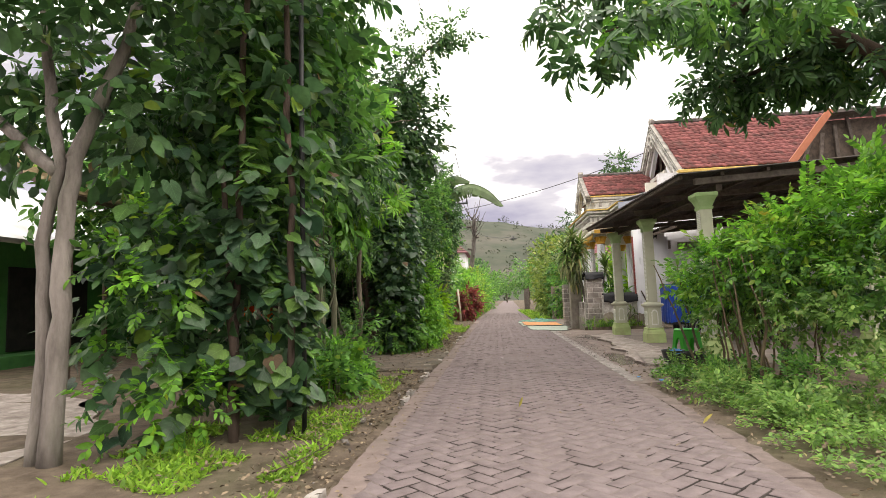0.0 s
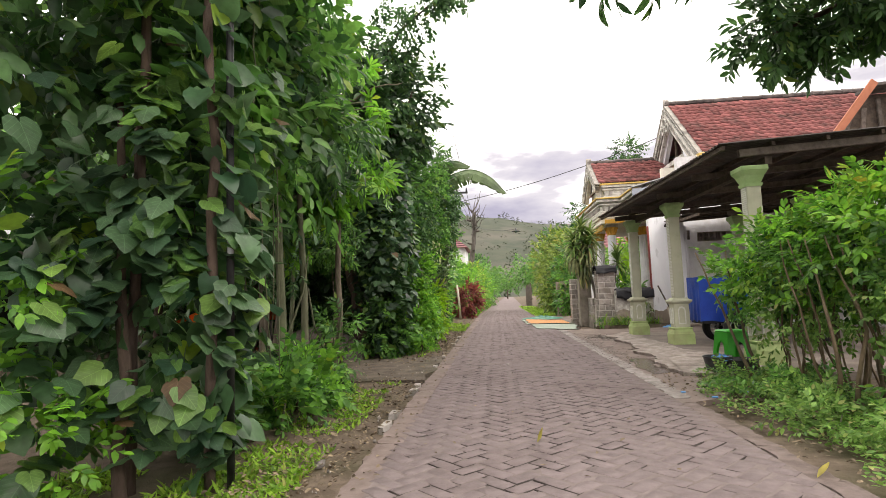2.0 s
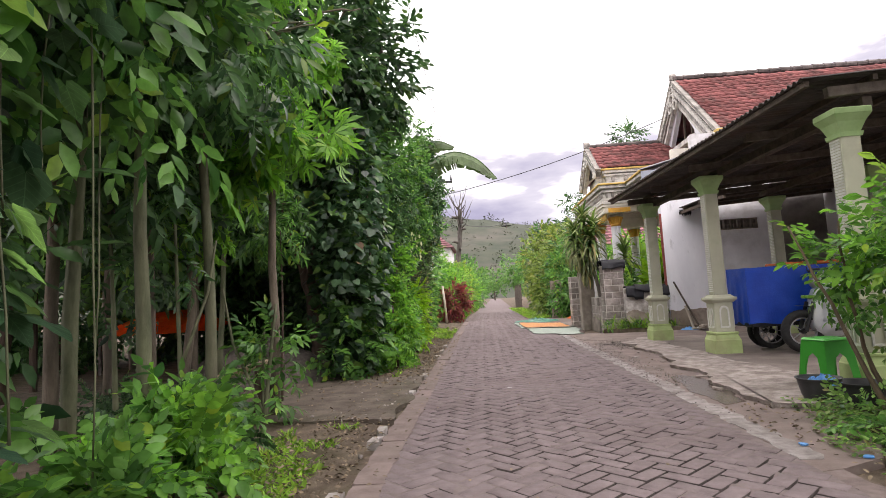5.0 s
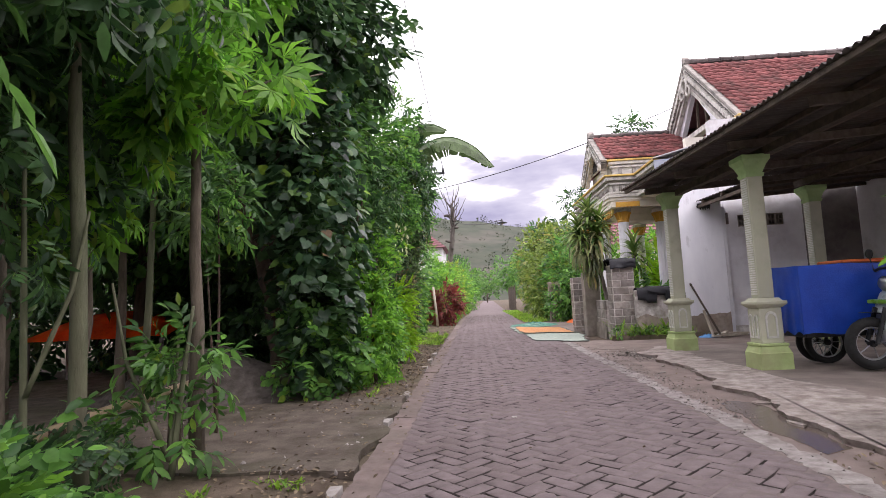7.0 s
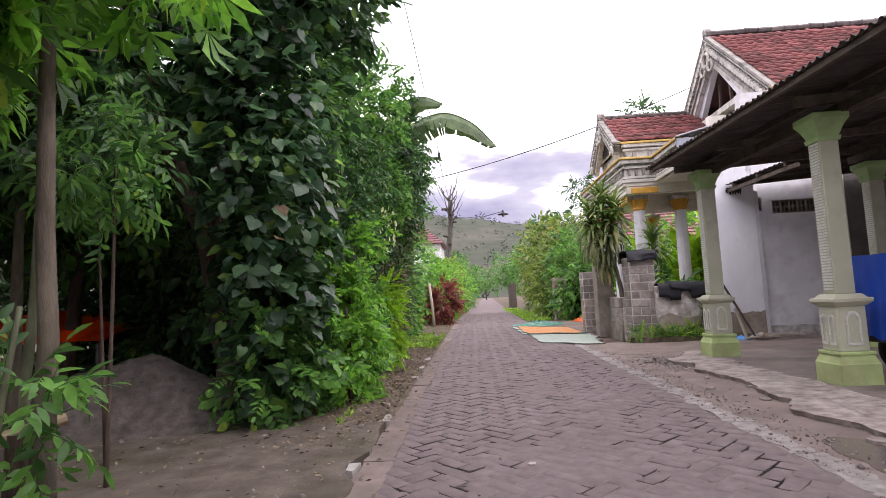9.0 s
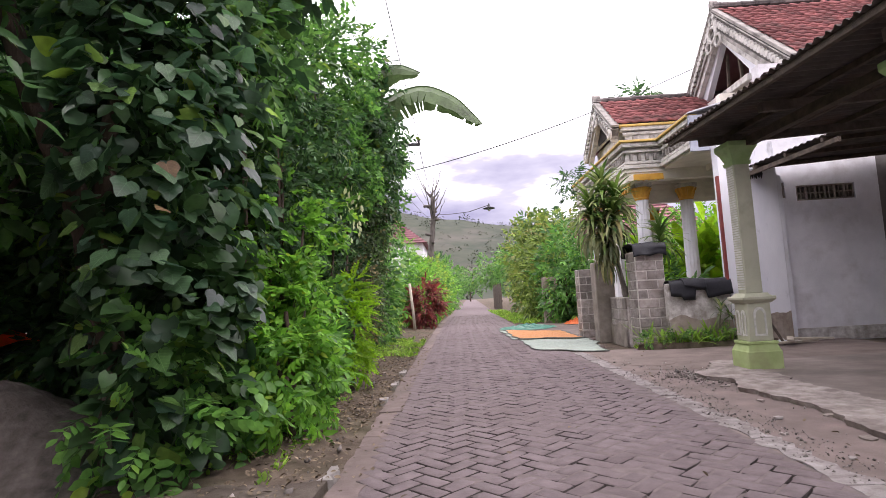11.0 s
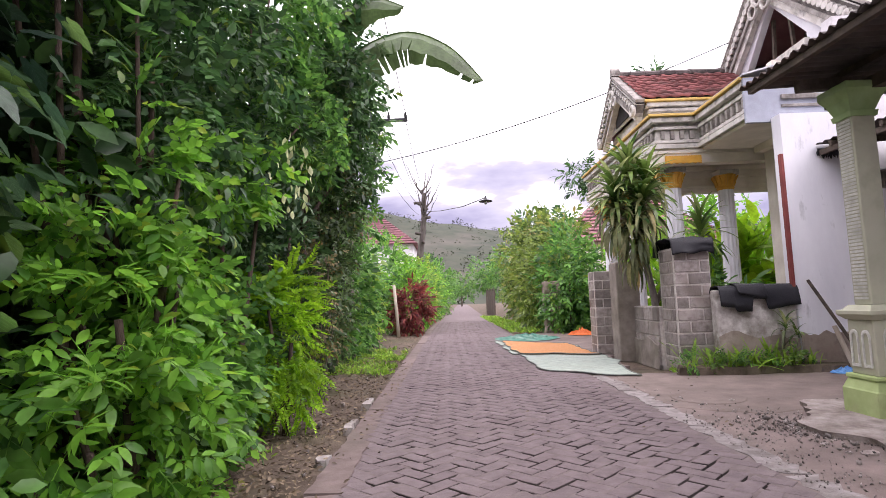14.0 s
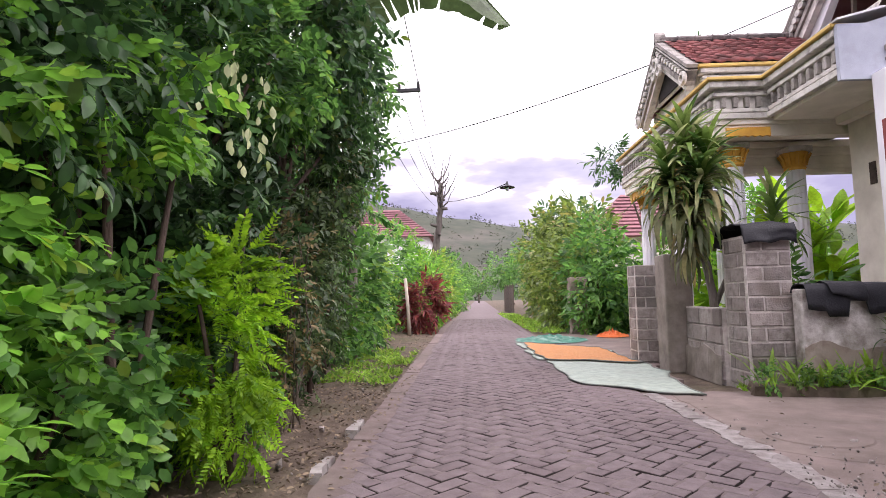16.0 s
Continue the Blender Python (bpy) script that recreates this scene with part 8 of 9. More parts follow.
def tuft(name, label, at, n, h, seed, spread=0.10):
    r = random.Random(seed)
    t = thing(name, label, "grass", at, group="grass tufts")
    for k in range(n):
        ob = new("blade", r.choice(GRASS_BLADES))
        ob.parent = t
        ob.matrix_world = pose(at[0] + r.gauss(0, spread), at[1] + r.gauss(0, spread * 0.5), at[2] - 0.01, 0, 0, r.uniform(0, 360)) @ pose(0, 0, 0, 90 - abs(r.gauss(0, 32))) @ Matrix.Scale(h * r.uniform(0.7, 1.25), 4)


for i in range(13):
    tuft("grass_tuft", "strap-leaved green grass clump in the planting strip", (2.66 + 0.105 * i, 15.69 + 0.05 * math.sin(i * 2.0), 0.07), 9 + 3 * (i % 3), 0.15 + 0.055 * ((i * 7) % 4), 500 + i)
for i in range(7):
    x, y = 2.58 + 0.23 * i, 15.67 + 0.04 * math.cos(i * 1.7)
    t = tree("strip_weed", "small leafy weeds in the planting strip", "weed", (0, 0, 0), group="strip weeds")
    trunk(t, [([(x, y, 0.05), (x + 0.02, y, 0.16)], 0.006, 0.003), ([(x, y, 0.06), (x - 0.05, y + 0.03, 0.14)], 0.005, 0.003)], M["bark_green"], "stem", 5, seed=i)
    crown(t, M["herb" if i % 2 else "leaf_mid"], SPR_OVAL, [((x, y, 0.13 + 0.02 * (i % 3)), (0.13, 0.10, 0.07), 26)], 0.10, 540 + i, name="foliage", inner=0.1, droop=-0.3)
t = tree("young_plant", "young grey-green plant with narrow leaves beside the garden wall", "plant", (0, 0, 0))
trunk(t, [([(3.64, 15.70, 0.05), (3.66, 15.70, 0.30), (3.70, 15.70, 0.50)], 0.012, 0.008), ([(3.66, 15.70, 0.28), (3.80, 15.69, 0.42)], 0.008, 0.006)], M["bark_green"], "stem", 6)
rosette(t, (3.70, 15.70, 0.54), 15, 0.26, 21, 0.2, 0.2, 1.5, span=0.10)
rosette(t, (3.81, 15.69, 0.44), 10, 0.20, 22, 0.3, 0.3, 1.6, span=0.08)
t = tree("canna_clump", "bright broad-leaved plants growing in the garden behind the porch", "plant", (0, 0, 0))
for k, (x, y) in enumerate(((5.3, 20.3), (5.6, 20.4), (6.2, 20.6), (6.5, 20.5), (4.8, 21.4), (6.4, 21.8))):
    trunk(t, [([(x, y, -0.05), (x + 0.05, y, 0.7), (x + 0.03 * (k % 3), y + 0.05, 1.5)], 0.075, 0.035)], M["bamboo"], "stem", 8, seed=k, wobble=0.01)
crown(t, M["leaf_lime"], [blade(0.17, 0, 0.35, 0.05, 0.45)], [((5.4, 20.3, 1.2), (0.5, 0.35, 1.0), 90), ((6.3, 20.6, 1.3), (0.6, 0.4, 1.1), 100), ((4.8, 21.4, 1.1), (0.5, 0.4, 1.0), 80), ((6.4, 21.8, 1.3), (0.9, 0.5, 1.3), 100)], 0.66, 520, name="foliage", droop=-0.9, inner=0.0)
t = tree("garden_bush", "bright green bush in the garden behind the porch", "bush", (0, 0, 0))
trunk(t, [([(5.6, 23.0, -0.05), (5.6, 23.0, 1.6)], 0.05, 0.02), ([(6.8, 23.2, -0.05), (6.8, 23.2, 1.6)], 0.05, 0.02)], M["bark_brown"], "stem", 6)
crown(t, M["leaf_bright"], SPR_FAR, [((5.3, 22.9, 1.5), (0.9, 0.6, 1.5), 300), ((6.8, 23.2, 1.7), (1.2, 0.7, 1.7), 380), ((4.6, 23.6, 1.3), (0.8, 0.6, 1.3), 220)], 0.36, 523, inner=0.5)
t = tree("porch_shrub", "dark green shrub beside the porch", "shrub", (0, 0, 0))
crown(t, M["leaf_mid"], SPR_LANCE, [((3.45, 16.75, 0.7), (0.3, 0.25, 0.5), 40)], 0.32, 521, name="foliage", droop=-0.3, inner=0.1)

crumpled("plastic_bag", (4.16, 15.42, 0.0), (0.17, 0.13, 0), 0.11, M["blue_cloth"], "crumpled pale blue plastic bag at the wall foot", "bag", 8)
crumpled("plastic_bag", (4.42, 15.50, 0.0), (0.14, 0.10, 0), 0.09, M["white_paint"], "crumpled white plastic bag at the wall foot", "bag", 9)

# ---- beyond: hedges, roofs, hill ----
FAR_RIGHT = ((4.1, 25.2, 0.8, 0.8, 0.7, 0.9), (3.2, 24.6, 1.4, 0.7, 1.2, 1.3), (2.9, 26.6, 1.2, 0.7, 1.4, 1.2), (3.2, 28.8, 1.6, 0.9, 1.6, 1.5), (3.4, 31.5, 1.7, 0.9, 1.8, 1.6), (3.3, 34.5, 1.4, 0.8, 1.6, 1.3), (3.5, 27.4, 2.4, 0.8, 1.6, 1.35), (3.7, 31.0, 2.0, 0.8, 2.0, 1.2), (3.1, 29.5, 2.7, 1.0, 1.6, 1.2), (3.4, 25.6, 1.0, 0.7, 0.6, 1.0), (3.0, 33.5, 2.6, 1.0, 1.8, 1.2))
for i, (x, y, z, rx, ry, rz) in enumerate(FAR_RIGHT):
    t = tree("roadside_bush", "yellow-green leafy bush along the lane beyond the gate", "bush", (0, 0, 0), group="far bushes")
    x += shift(y)
    trunk(t, [([(x, y, -0.05), (x, y, z)], 0.05, 0.02), ([(x, y + 0.2, 0), (x + 0.3, y + 0.4, z)], 0.04, 0.02)], M["bark_brown"], "stem", 6, seed=i)
    crown(t, M["leaf_mid" if i in (0, 1, 9) else "leaf_olive"], SPR_FAR, [((x, y, z), (rx, ry, rz), 240), ((x - 0.1, y - 0.3, z * 0.5), (rx * 0.8, ry * 0.8, rz * 0.6), 120)], 0.46, 600 + i, inner=0.5)
FAR_LEFT = ((-2.35, 19.0, 0.8, 0.5, 0.7, 0.8, "leaf_mid"), (-2.35, 20.8, 1.0, 0.5, 0.8, 1.0, "leaf_mid"), (-2.5, 22.6, 1.0, 0.5, 0.8, 1.0, "leaf_yellowgreen"), (-1.75, 27.5, 1.2, 0.7, 1.2, 1.2, "leaf_bright"), (-1.8, 30.0, 1.3, 0.8, 1.4, 1.3, "leaf_bright"), (-1.7, 33.0, 1.4, 0.8, 1.6, 1.4, "leaf_yellowgreen"), (-1.7, 36.5, 1.5, 0.9, 1.8, 1.5, "leaf_mid"), (-1.6, 41.0, 1.5, 1.0, 2.2, 1.5, "leaf_bright"), (-1.4, 47, 1.7, 1.2, 3.0, 1.7, "leaf_mid"), (-2.6, 26.0, 1.8, 0.9, 1.5, 1.2, "leaf_mid"), (-2.8, 30.5, 2.2, 1.1, 2.0, 1.4, "leaf_bright"))
for i, (x, y, z, rx, ry, rz, mt) in enumerate(FAR_LEFT):
    t = tree("roadside_bush", "light green bush along the far side of the lane", "bush", (0, 0, 0), group="far bushes")
    x += shift(y)
    trunk(t, [([(x, y, -0.05), (x, y, z)], 0.05, 0.02), ([(x, y + 0.2, 0), (x - 0.3, y + 0.4, z)], 0.04, 0.02)], M["bark_brown"], "stem", 6, seed=i)
    crown(t, M[mt], SPR_FAR if i % 2 else PINN_LIGHT, [((x, y, z), (rx, ry, rz), 260), ((x + 0.1, y - 0.3, z * 0.5), (rx * 0.8, ry * 0.8, rz * 0.6), 110)], 0.36, 650 + i, inner=0.5)
t = tree("red_shrub", "dark red-leaved shrub at the lane edge", "shrub", (0, 0, 0))
trunk(t, [([(-1.28, 25.3, -0.05), (-1.28, 25.3, 0.9)], 0.03, 0.015)], M["bark_brown"], "stem", 6)
crown(t, M["leaf_red"], SPR_LANCE, [((-1.3, 25.3, 0.68), (0.36, 0.45, 0.62), 230)], 0.34, 680, inner=0.3)
bm = bmesh.new()
tube(bm, [(-1.56, 24.2, -0.05), (-1.60, 24.2, 0.7), (-1.66, 24.2, 1.42)], [0.05, 0.045, 0.042], 8)
tagged(part("white_post", bm, M["wood_pale"], smooth=True), "leaning whitish wooden post at the lane edge", "post")

# dark sprays beside the porch
t = tree("slender_tree", "slender tree with dark drooping sprays beside the porch", "tree", (0, 0, 0))
trunk(t, [([(4.3, 23.9, -0.05), (4.2, 23.9, 2.4), (3.75, 23.9, 3.9)], 0.05, 0.015), ([(3.85, 23.9, 3.6), (3.4, 23.9, 4.2)], 0.02, 0.008)], M["bark_brown"], seed=72)
crown(t, M["leaf_dark"], SPR_LANCE, [((3.45, 23.9, 4.25), (0.40, 0.4, 0.26), 34), ((3.8, 23.9, 3.95), (0.35, 0.4, 0.25), 18)], 0.32, 736, inner=0.1)

# dark-tipped tree behind the bushes
t = tree("dark_tree", "dark-leaved tree rising behind the roadside bushes", "tree", (0, 0, 0))
trunk(t, [([(5.2, 31.5, -0.05), (4.9, 31.5, 2.3), (4.2, 31.3, 3.7)], 0.08, 0.03), ([(4.9, 31.5, 2.3), (3.4, 31.0, 3.8)], 0.05, 0.02)], M["bark_brown"], seed=71)
crown(t, M["leaf_dark"], SPR_MANGO, [((4.1, 31.2, 3.8), (0.6, 0.8, 0.35), 50), ((3.3, 31.0, 3.85), (0.5, 0.6, 0.3), 40)], 0.5, 735, inner=0.1)

# far trees closing the lane
for i, (x, y, h) in enumerate(((6.5, 44, 4.2), (5.2, 52, 4.6), (-4.0, 52, 4.8), (-2.6, 60, 5.0), (7.0, 62, 5.5), (4.2, 70, 5.2), (-5, 70, 6), (-1.5, 84, 5), (9, 80, 6), (2.0, 100, 5))):
    t = tree("far_tree", "distant rounded green tree by the lane", "tree", (0, 0, 0), group="far trees")
    trunk(t, [([(x, y, -0.05), (x, y, h * 0.6)], 0.12, 0.06)], M["bark_brown"], seed=i)
    crown(t, M["leaf_mid" if i % 2 else "leaf_dark"], SPR_FAR, [((x + 1.1 * math.cos(k * 2.1), y + 1.1 * math.sin(k * 2.1), h * (0.45 + 0.1 * k)), (1.5, 1.5, 1.1), 95) for k in range(5)], 0.62, 700 + i, inner=0.5)

# thin tree behind the porch
t = tree("thin_tree", "sparse young tree rising behind the porch roof", "tree", (0, 0, 0))
trunk(t, [([(5.7, 23.5, -0.05), (5.6, 23.5, 3.5), (5.45, 23.5, 6.4)], 0.08, 0.02)], M["bark_brown"], seed=41)
crown(t, M["leaf_dark"], SPR_FAR, [((5.4, 23.4, 6.35), (0.55, 0.55, 0.40), 110), ((5.6, 23.5, 5.6), (0.5, 0.5, 0.4), 80)], 0.36, 730, inner=0.1)

# lopped tree with bare branches
t = tree("lopped_tree", "lopped grey tree with a crown of bare twigs", "tree", (0, 0, 0))
TX, TY = -1.75, 34.0
limbs = [([(TX, TY, -0.05), (TX + 0.25, TY, 2.6), (TX + 0.45, TY, 3.7), (TX + 0.6, TY, 5.0), (TX + 0.62, TY, 5.9)], 0.17, 0.11)]
rl = random.Random(17)
for k in range(15):
    z = rl.uniform(4.6, 6.0)
    a = rl.uniform(0, 6.28)
    ln = rl.uniform(0.4, 1.5)
    p = (TX + 0.55, TY, z)
    limbs.append(([p, (p[0] + 0.35 * math.cos(a), p[1] + 0.3 * math.sin(a), z + 0.3), (p[0] + (0.35 + 0.42 * ln) * math.cos(a), p[1] + 0.4 * math.sin(a), z + 0.3 + ln * 0.8)], 0.045, 0.008))
for k in range(9):
    z = rl.uniform(3.6, 5.6)
    a = rl.uniform(0, 6.28)
    limbs.append(([(TX + 0.5, TY, z), (TX + 0.5 + 0.4 * math.cos(a), TY + 0.3 * math.sin(a), z + rl.uniform(-0.1, 0.2))], 0.08, 0.06))
trunk(t, limbs, M["bone_wood"], seed=18, wobble=0.03)

# street lamp on its long arm, cables
lamp = thing("street_lamp", "small street lamp with a dished shade on a thin arm", "street lamp", (0.83, 22.8, 3.36))
bm = bmesh.new()
lathe(bm, [(0.02, 0.16), (0.03, 0.10), (0.05, 0.07), (0.17, 0.03), (0.175, 0.015), (0.05, 0.03)], sides=16)
part("shade", bm, M["black_metal"], lamp, smooth=True)
bm = bmesh.new()
lathe(bm, [(0.0, -0.06), (0.03, -0.05), (0.045, -0.01), (0.03, 0.04)], sides=12)
part("bulb", bm, M["white_paint"], lamp, smooth=True)
bm = bmesh.new()
tube(bm, [(0, 0, 0.12), (-0.5, 2.6, 0.36), (-1.2, 6.6, 0.92), (-2.02, 11.2, 1.68)], 0.012, 6)
part("arm", bm, M["black_metal"], lamp)
pole = thing("utility_pole", "utility pole hidden in foliage with a short black crossarm", "utility pole", (-2.0, 19.4, 0))
bm = bmesh.new()
tube(bm, [(0, 0, -0.05), (0, 0, 4.7)], [0.09, 0.07], 10)
part("mast", bm, M["bark_grey"], pole)
bm = bmesh.new()
box(bm, (-0.1, -0.03, 4.36), (1.16, 0.03, 4.42), 0.004)
part("crossarm", bm, M["black_metal"], pole)
for q in (0.8, 1.12):
    bm = bmesh.new()
    lathe(bm, [(0.014, 4.42), (0.03, 4.44), (0.03, 4.49), (0.014, 4.50), (0.026, 4.52), (0.012, 4.55)], (q, 0, 0), 10)
    part("insulator", bm, M["black_metal"], pole)


def cable(name, p, q, sag, r=0.008, label="thin black overhead cable"):
    p, q = Vector(p), Vector(q)
    bm = bmesh.new()
    tube(bm, [p + (q - p) * (i / 20) - Vector((0, 0, sag * 4 * (i / 20) * (1 - i / 20))) for i in range(21)], r, 5)
    return tagged(part(name, bm, M["black_metal"]), label, "cable")


cable("house_cable", (-3.5, 24.8, 4.75), (6.2, 20.55, 6.3), 0.35, 0.013)
cable("lane_cable", (-0.9, 19.4, 4.5), (-1.15, 34.0, 6.0), 0.25)
cable("lane_cable", (-1.2, 19.4, 4.46), (-1.3, 34.0, 5.6), 0.25)
cable("lane_cable", (-1.5, 19.4, 4.42), (-1.35, 34.0, 5.3), 0.25)
cable("lane_cable", (-1.8, 19.4, 4.36), (-1.40, 34.0, 4.9), 0.25)
cable("near_cable", (-0.88, 19.4, 4.52), (-1.6, 0.0, 9.8), 0.3)


# far houses
def far_house(name, x0, x1, y0, y1, ze, zr, wall, label):
    h = thing(name, label, "house", (0, 0, 0))
    bm = bmesh.new()
    box(bm, (x0 + 0.3, y0 + 0.3, -0.05), (x1 - 0.3, y1 - 0.3, ze))
    part("wall", bm, wall, h)
    bm = bmesh.new()
    inset = (y1 - y0) / 2 * 0.8
    a = [bm.verts.new(p) for p in ((x0, y0, ze), (x1, y0, ze), (x1, y1, ze), (x0, y1, ze))]
    r0, r1 = bm.verts.new((x0 + inset, (y0 + y1) / 2, zr)), bm.verts.new((x1 - inset, (y0 + y1) / 2, zr))
    for f in ((a[0], a[1], r1, r0), (a[1], a[2], r1), (a[2], a[3], r0, r1), (a[3], a[0], r0), (a[3], a[2], a[1], a[0])):
        bm.faces.new(f)
    roof = part("roof", bm, M["tile_far"], h, "mauve-red hipped tile roof")
    # courses of tile along the slope that faces the lane
    n = 12
    for k in range(n):
        u = k / n
        bm = bmesh.new()
        beam(bm, (x0 + inset * u, y0 + (y1 - y0) / 2 * u - 0.01, ze + (zr - ze) * u + 0.03), (x1 - inset * u, y0 + (y1 - y0) / 2 * u - 0.01, ze + (zr - ze) * u + 0.03), 0.10, 0.035)
        part("tile_course", bm, M["tile_far"], roof)
    for k in range(2):
        bm = bmesh.new()
        xx = x0 + 0.9 + k * 1.9
        box(bm, (xx, y0 + 0.27, 1.0), (xx + 0.9, y0 + 0.31, 2.1), 0.01)
        part("window", bm, M["glass_dark"], h)
    return h


far_house("far_house", 5.0, 12.5, 33.5, 39.0, 3.35, 5.6, M["plaster_cream"], "house with a mauve-red hipped tile roof behind the bushes")
far_house("far_house", -10.5, -2.0, 43.0, 49.0, 4.6, 6.7, M["plaster_shade"], "house with a red tile roof beyond the trees")

# plank fence and shed roof by the far lane
fence = thing("plank_fence", "dark upright plank fence along the far lane", "fence", (2.40, 40.0, 0))
for i in range(22):
    bm = bmesh.new()
    box(bm, (-0.02, i * 0.32, -0.05), (0.02, i * 0.32 + 0.24, 1.5 + 0.12 * math.sin(i * 1.7)), 0.004)
    part("plank", bm, M["wood_dark"], fence)
for z in (0.5, 1.2):
    bm = bmesh.new()
    box(bm, (0.02, 0, z), (0.06, 7.0, z + 0.08))
    part("rail", bm, M["wood_dark"], fence)

# house seen through the near hedge
left_house = thing("garden_house", "green-painted house with a pale eave across the yard", "house", (0, 0, 0))
bm = bmesh.new()
box(bm, (-13.5, 6.5, -0.05), (-10.0, 15.0, 2.5))
part("wall", bm, M["green_wall"], left_house)
# doorways are dark panels on the wall, interior shade as colour
bm = bmesh.new()
box(bm, (-9.998, 7.2, 0.25), (-9.96, 9.0, 2.0), 0.01)
part("doorway", bm, M["dark_void"], left_house, "dark panel in place of an open doorway")
bm = bmesh.new()
box(bm, (-9.998, 10.4, 0.25), (-9.96, 12.6, 2.0), 0.01)
part("doorway", bm, M["dark_void"], left_house, "dark panel in place of an open doorway")
bm = bmesh.new()
box(bm, (-9.99, 6.4, -0.05), (-9.2, 15.0, 0.22), 0.01)
part("step", bm, M["green_wall"], left_house)
plain_slope(left_house, (-9.0, 6.0, 2.45), (-9.0, 15.4, 2.45), (-12.0, 15.4, 4.2), (-12.0, 6.0, 4.2), 0.08, M["metal_bright"], "roof")
plain_slope(left_house, (-15.0, 6.0, 2.45), (-15.0, 15.4, 2.45), (-12.0, 15.4, 4.2), (-12.0, 6.0, 4.2), 0.08, M["metal_bright"], "roof")


# wooded hill closing the view
def hill():
    v, f = [], []
    xs, ys = np.linspace(-420, 420, 90), np.linspace(150, 420, 30)
    for y in ys:
        for x in xs:
            u = (y - 150) / 270
            k = math.sin(min(1, u * 1.25) * math.pi / 2) ** 1.3
            h = 46 - 0.028 * (x + 10) + 10 * math.exp(-((x + 70) / 60) ** 2) + 9 * noise.noise(Vector((x * 0.012, y * 0.012, 2)))
            v.append((x, y, -2 + h * k + 1.6 * noise.noise(Vector((x * 0.08, y * 0.08, 0)))))
    nx = len(xs)
    f = [(j * nx + i, j * nx + i + 1, (j + 1) * nx + i + 1, (j + 1) * nx + i) for j in range(len(ys) - 1) for i in range(nx - 1)]
    ob = link_mesh("backdrop", raw_mesh("hill", v, f), M["hill"])
    for p in ob.data.polygons:
        p.use_smooth = True
    tagged(ob, "bare and wooded hillside closing the end of the lane", "hill", kind="structure")
    rng = np.random.default_rng(900)
    out = []
    vv = np.array(v)
    pick = rng.choice(np.nonzero(np.abs(vv[:, 0]) < 190)[0], 1100, replace=False)
    ridge = [(len(ys) - 5) * nx + i for i in range(20, nx - 20)]
    for q in list(pick) + ridge * 3:
        base = vv[q] + np.array([rng.uniform(-4, 4), rng.uniform(-4, 4), 0])
        s = rng.uniform(0.8, 2.2)
        p, d = blob(rng, 20, base + np.array([0, 0, s * 0.5]), (s, s, s * 0.8), 0.3)
        out.append(place(PLAIN, p, d, s * 0.55, rng, 0.8, 0.6))
    w, g = gather(out)
    ob = link_mesh("hill_trees", raw_mesh("hill_trees", w, g), M["hill_tree"])
    tagged(ob, "scattered scrub and trees on the hillside and its crest", "trees", kind="stuff")


hill()

# ---- things in the carport and along the verge ----
def wheel(parent, c, r, tyre_t, rim=True, spokes=10):
    bm = bmesh.new()
    lathe(bm, [(0.03, -0.04), (0.035, -0.02), (0.035, 0.02), (0.03, 0.04)], c, 12, "y")
    parent = part("wheel", bm, M["black_metal"], parent)
    bm = bmesh.new()
    ring_tube(bm, c, r - tyre_t, tyre_t, "y", 32, 10)
    part("tyre", bm, M["tyre"], parent, "black rubber tyre", smooth=True)
    bm = bmesh.new()
    ring_tube(bm, c, r - 2.05 * tyre_t, tyre_t * 0.28, "y", 28, 6)
    part("rim", bm, M["steel"], parent)
    for k in range(spokes):
        a = 2 * math.pi * k / spokes
        bm = bmesh.new()
        tube(bm, [(c[0] + 0.03 * math.cos(a), c[1], c[2] + 0.03 * math.sin(a)), (c[0] + (r - 2.1 * tyre_t) * math.cos(a), c[1], c[2] + (r - 2.1 * tyre_t) * math.sin(a))], 0.006, 5)
        part("spoke", bm, M["steel"], parent)


cart = thing("cargo_cart", "two-wheeled cargo cart under a blue tarpaulin", "cart", (3.265, 10.77, 0.04))
# box body wrapped in tarpaulin, with folds
bm = bmesh.new()
nx, nz = 26, 12
W, D, Z0, Z1 = 1.45, 0.56, 0.36, 1.09
ring = [(0, 0), (W, 0), (W, D), (0, D)]
rows = []
for k in range(nz + 1):
    u = k / nz
    row = []
    for s in range(4):
        a, b = ring[s], ring[(s + 1) % 4]
        for i in range(nx):
            t_ = i / nx
            x, y = a[0] + (b[0] - a[0]) * t_, a[1] + (b[1] - a[1]) * t_
            ox, oy = (b[1] - a[1]), -(b[0] - a[0])
            q = math.hypot(ox, oy)
            e = min(t_, 1 - t_)
            off = 0.014 * noise.noise(Vector((x * 4, y * 4, u * 3))) * min(1, e * 8) + 0.005 * (1 - u) * math.sin(t_ * 23 + s)
            row.append(bm.verts.new((x + ox / q * off, y + oy / q * off, Z0 + (Z1 - Z0) * u + 0.012 * noise.noise(Vector((x * 3, y * 3, 9))) + (0.02 * math.sin(t_ * 17) if k == 0 else 0))))
    rows.append(row)
for a, b in zip(rows, rows[1:]):
    n = len(a)
    for i in range(n):
        j = (i + 1) % n
        bm.faces.new((a[i], a[j], b[j], b[i]))
bm.faces.new(rows[-1])
part("tarpaulin", bm, M["blue_sheet"], cart, "taut blue tarpaulin with folds")
bm = bmesh.new()
box(bm, (0.03, 0.03, 0.32), (W - 0.03, D - 0.03, 0.38), 0.005)
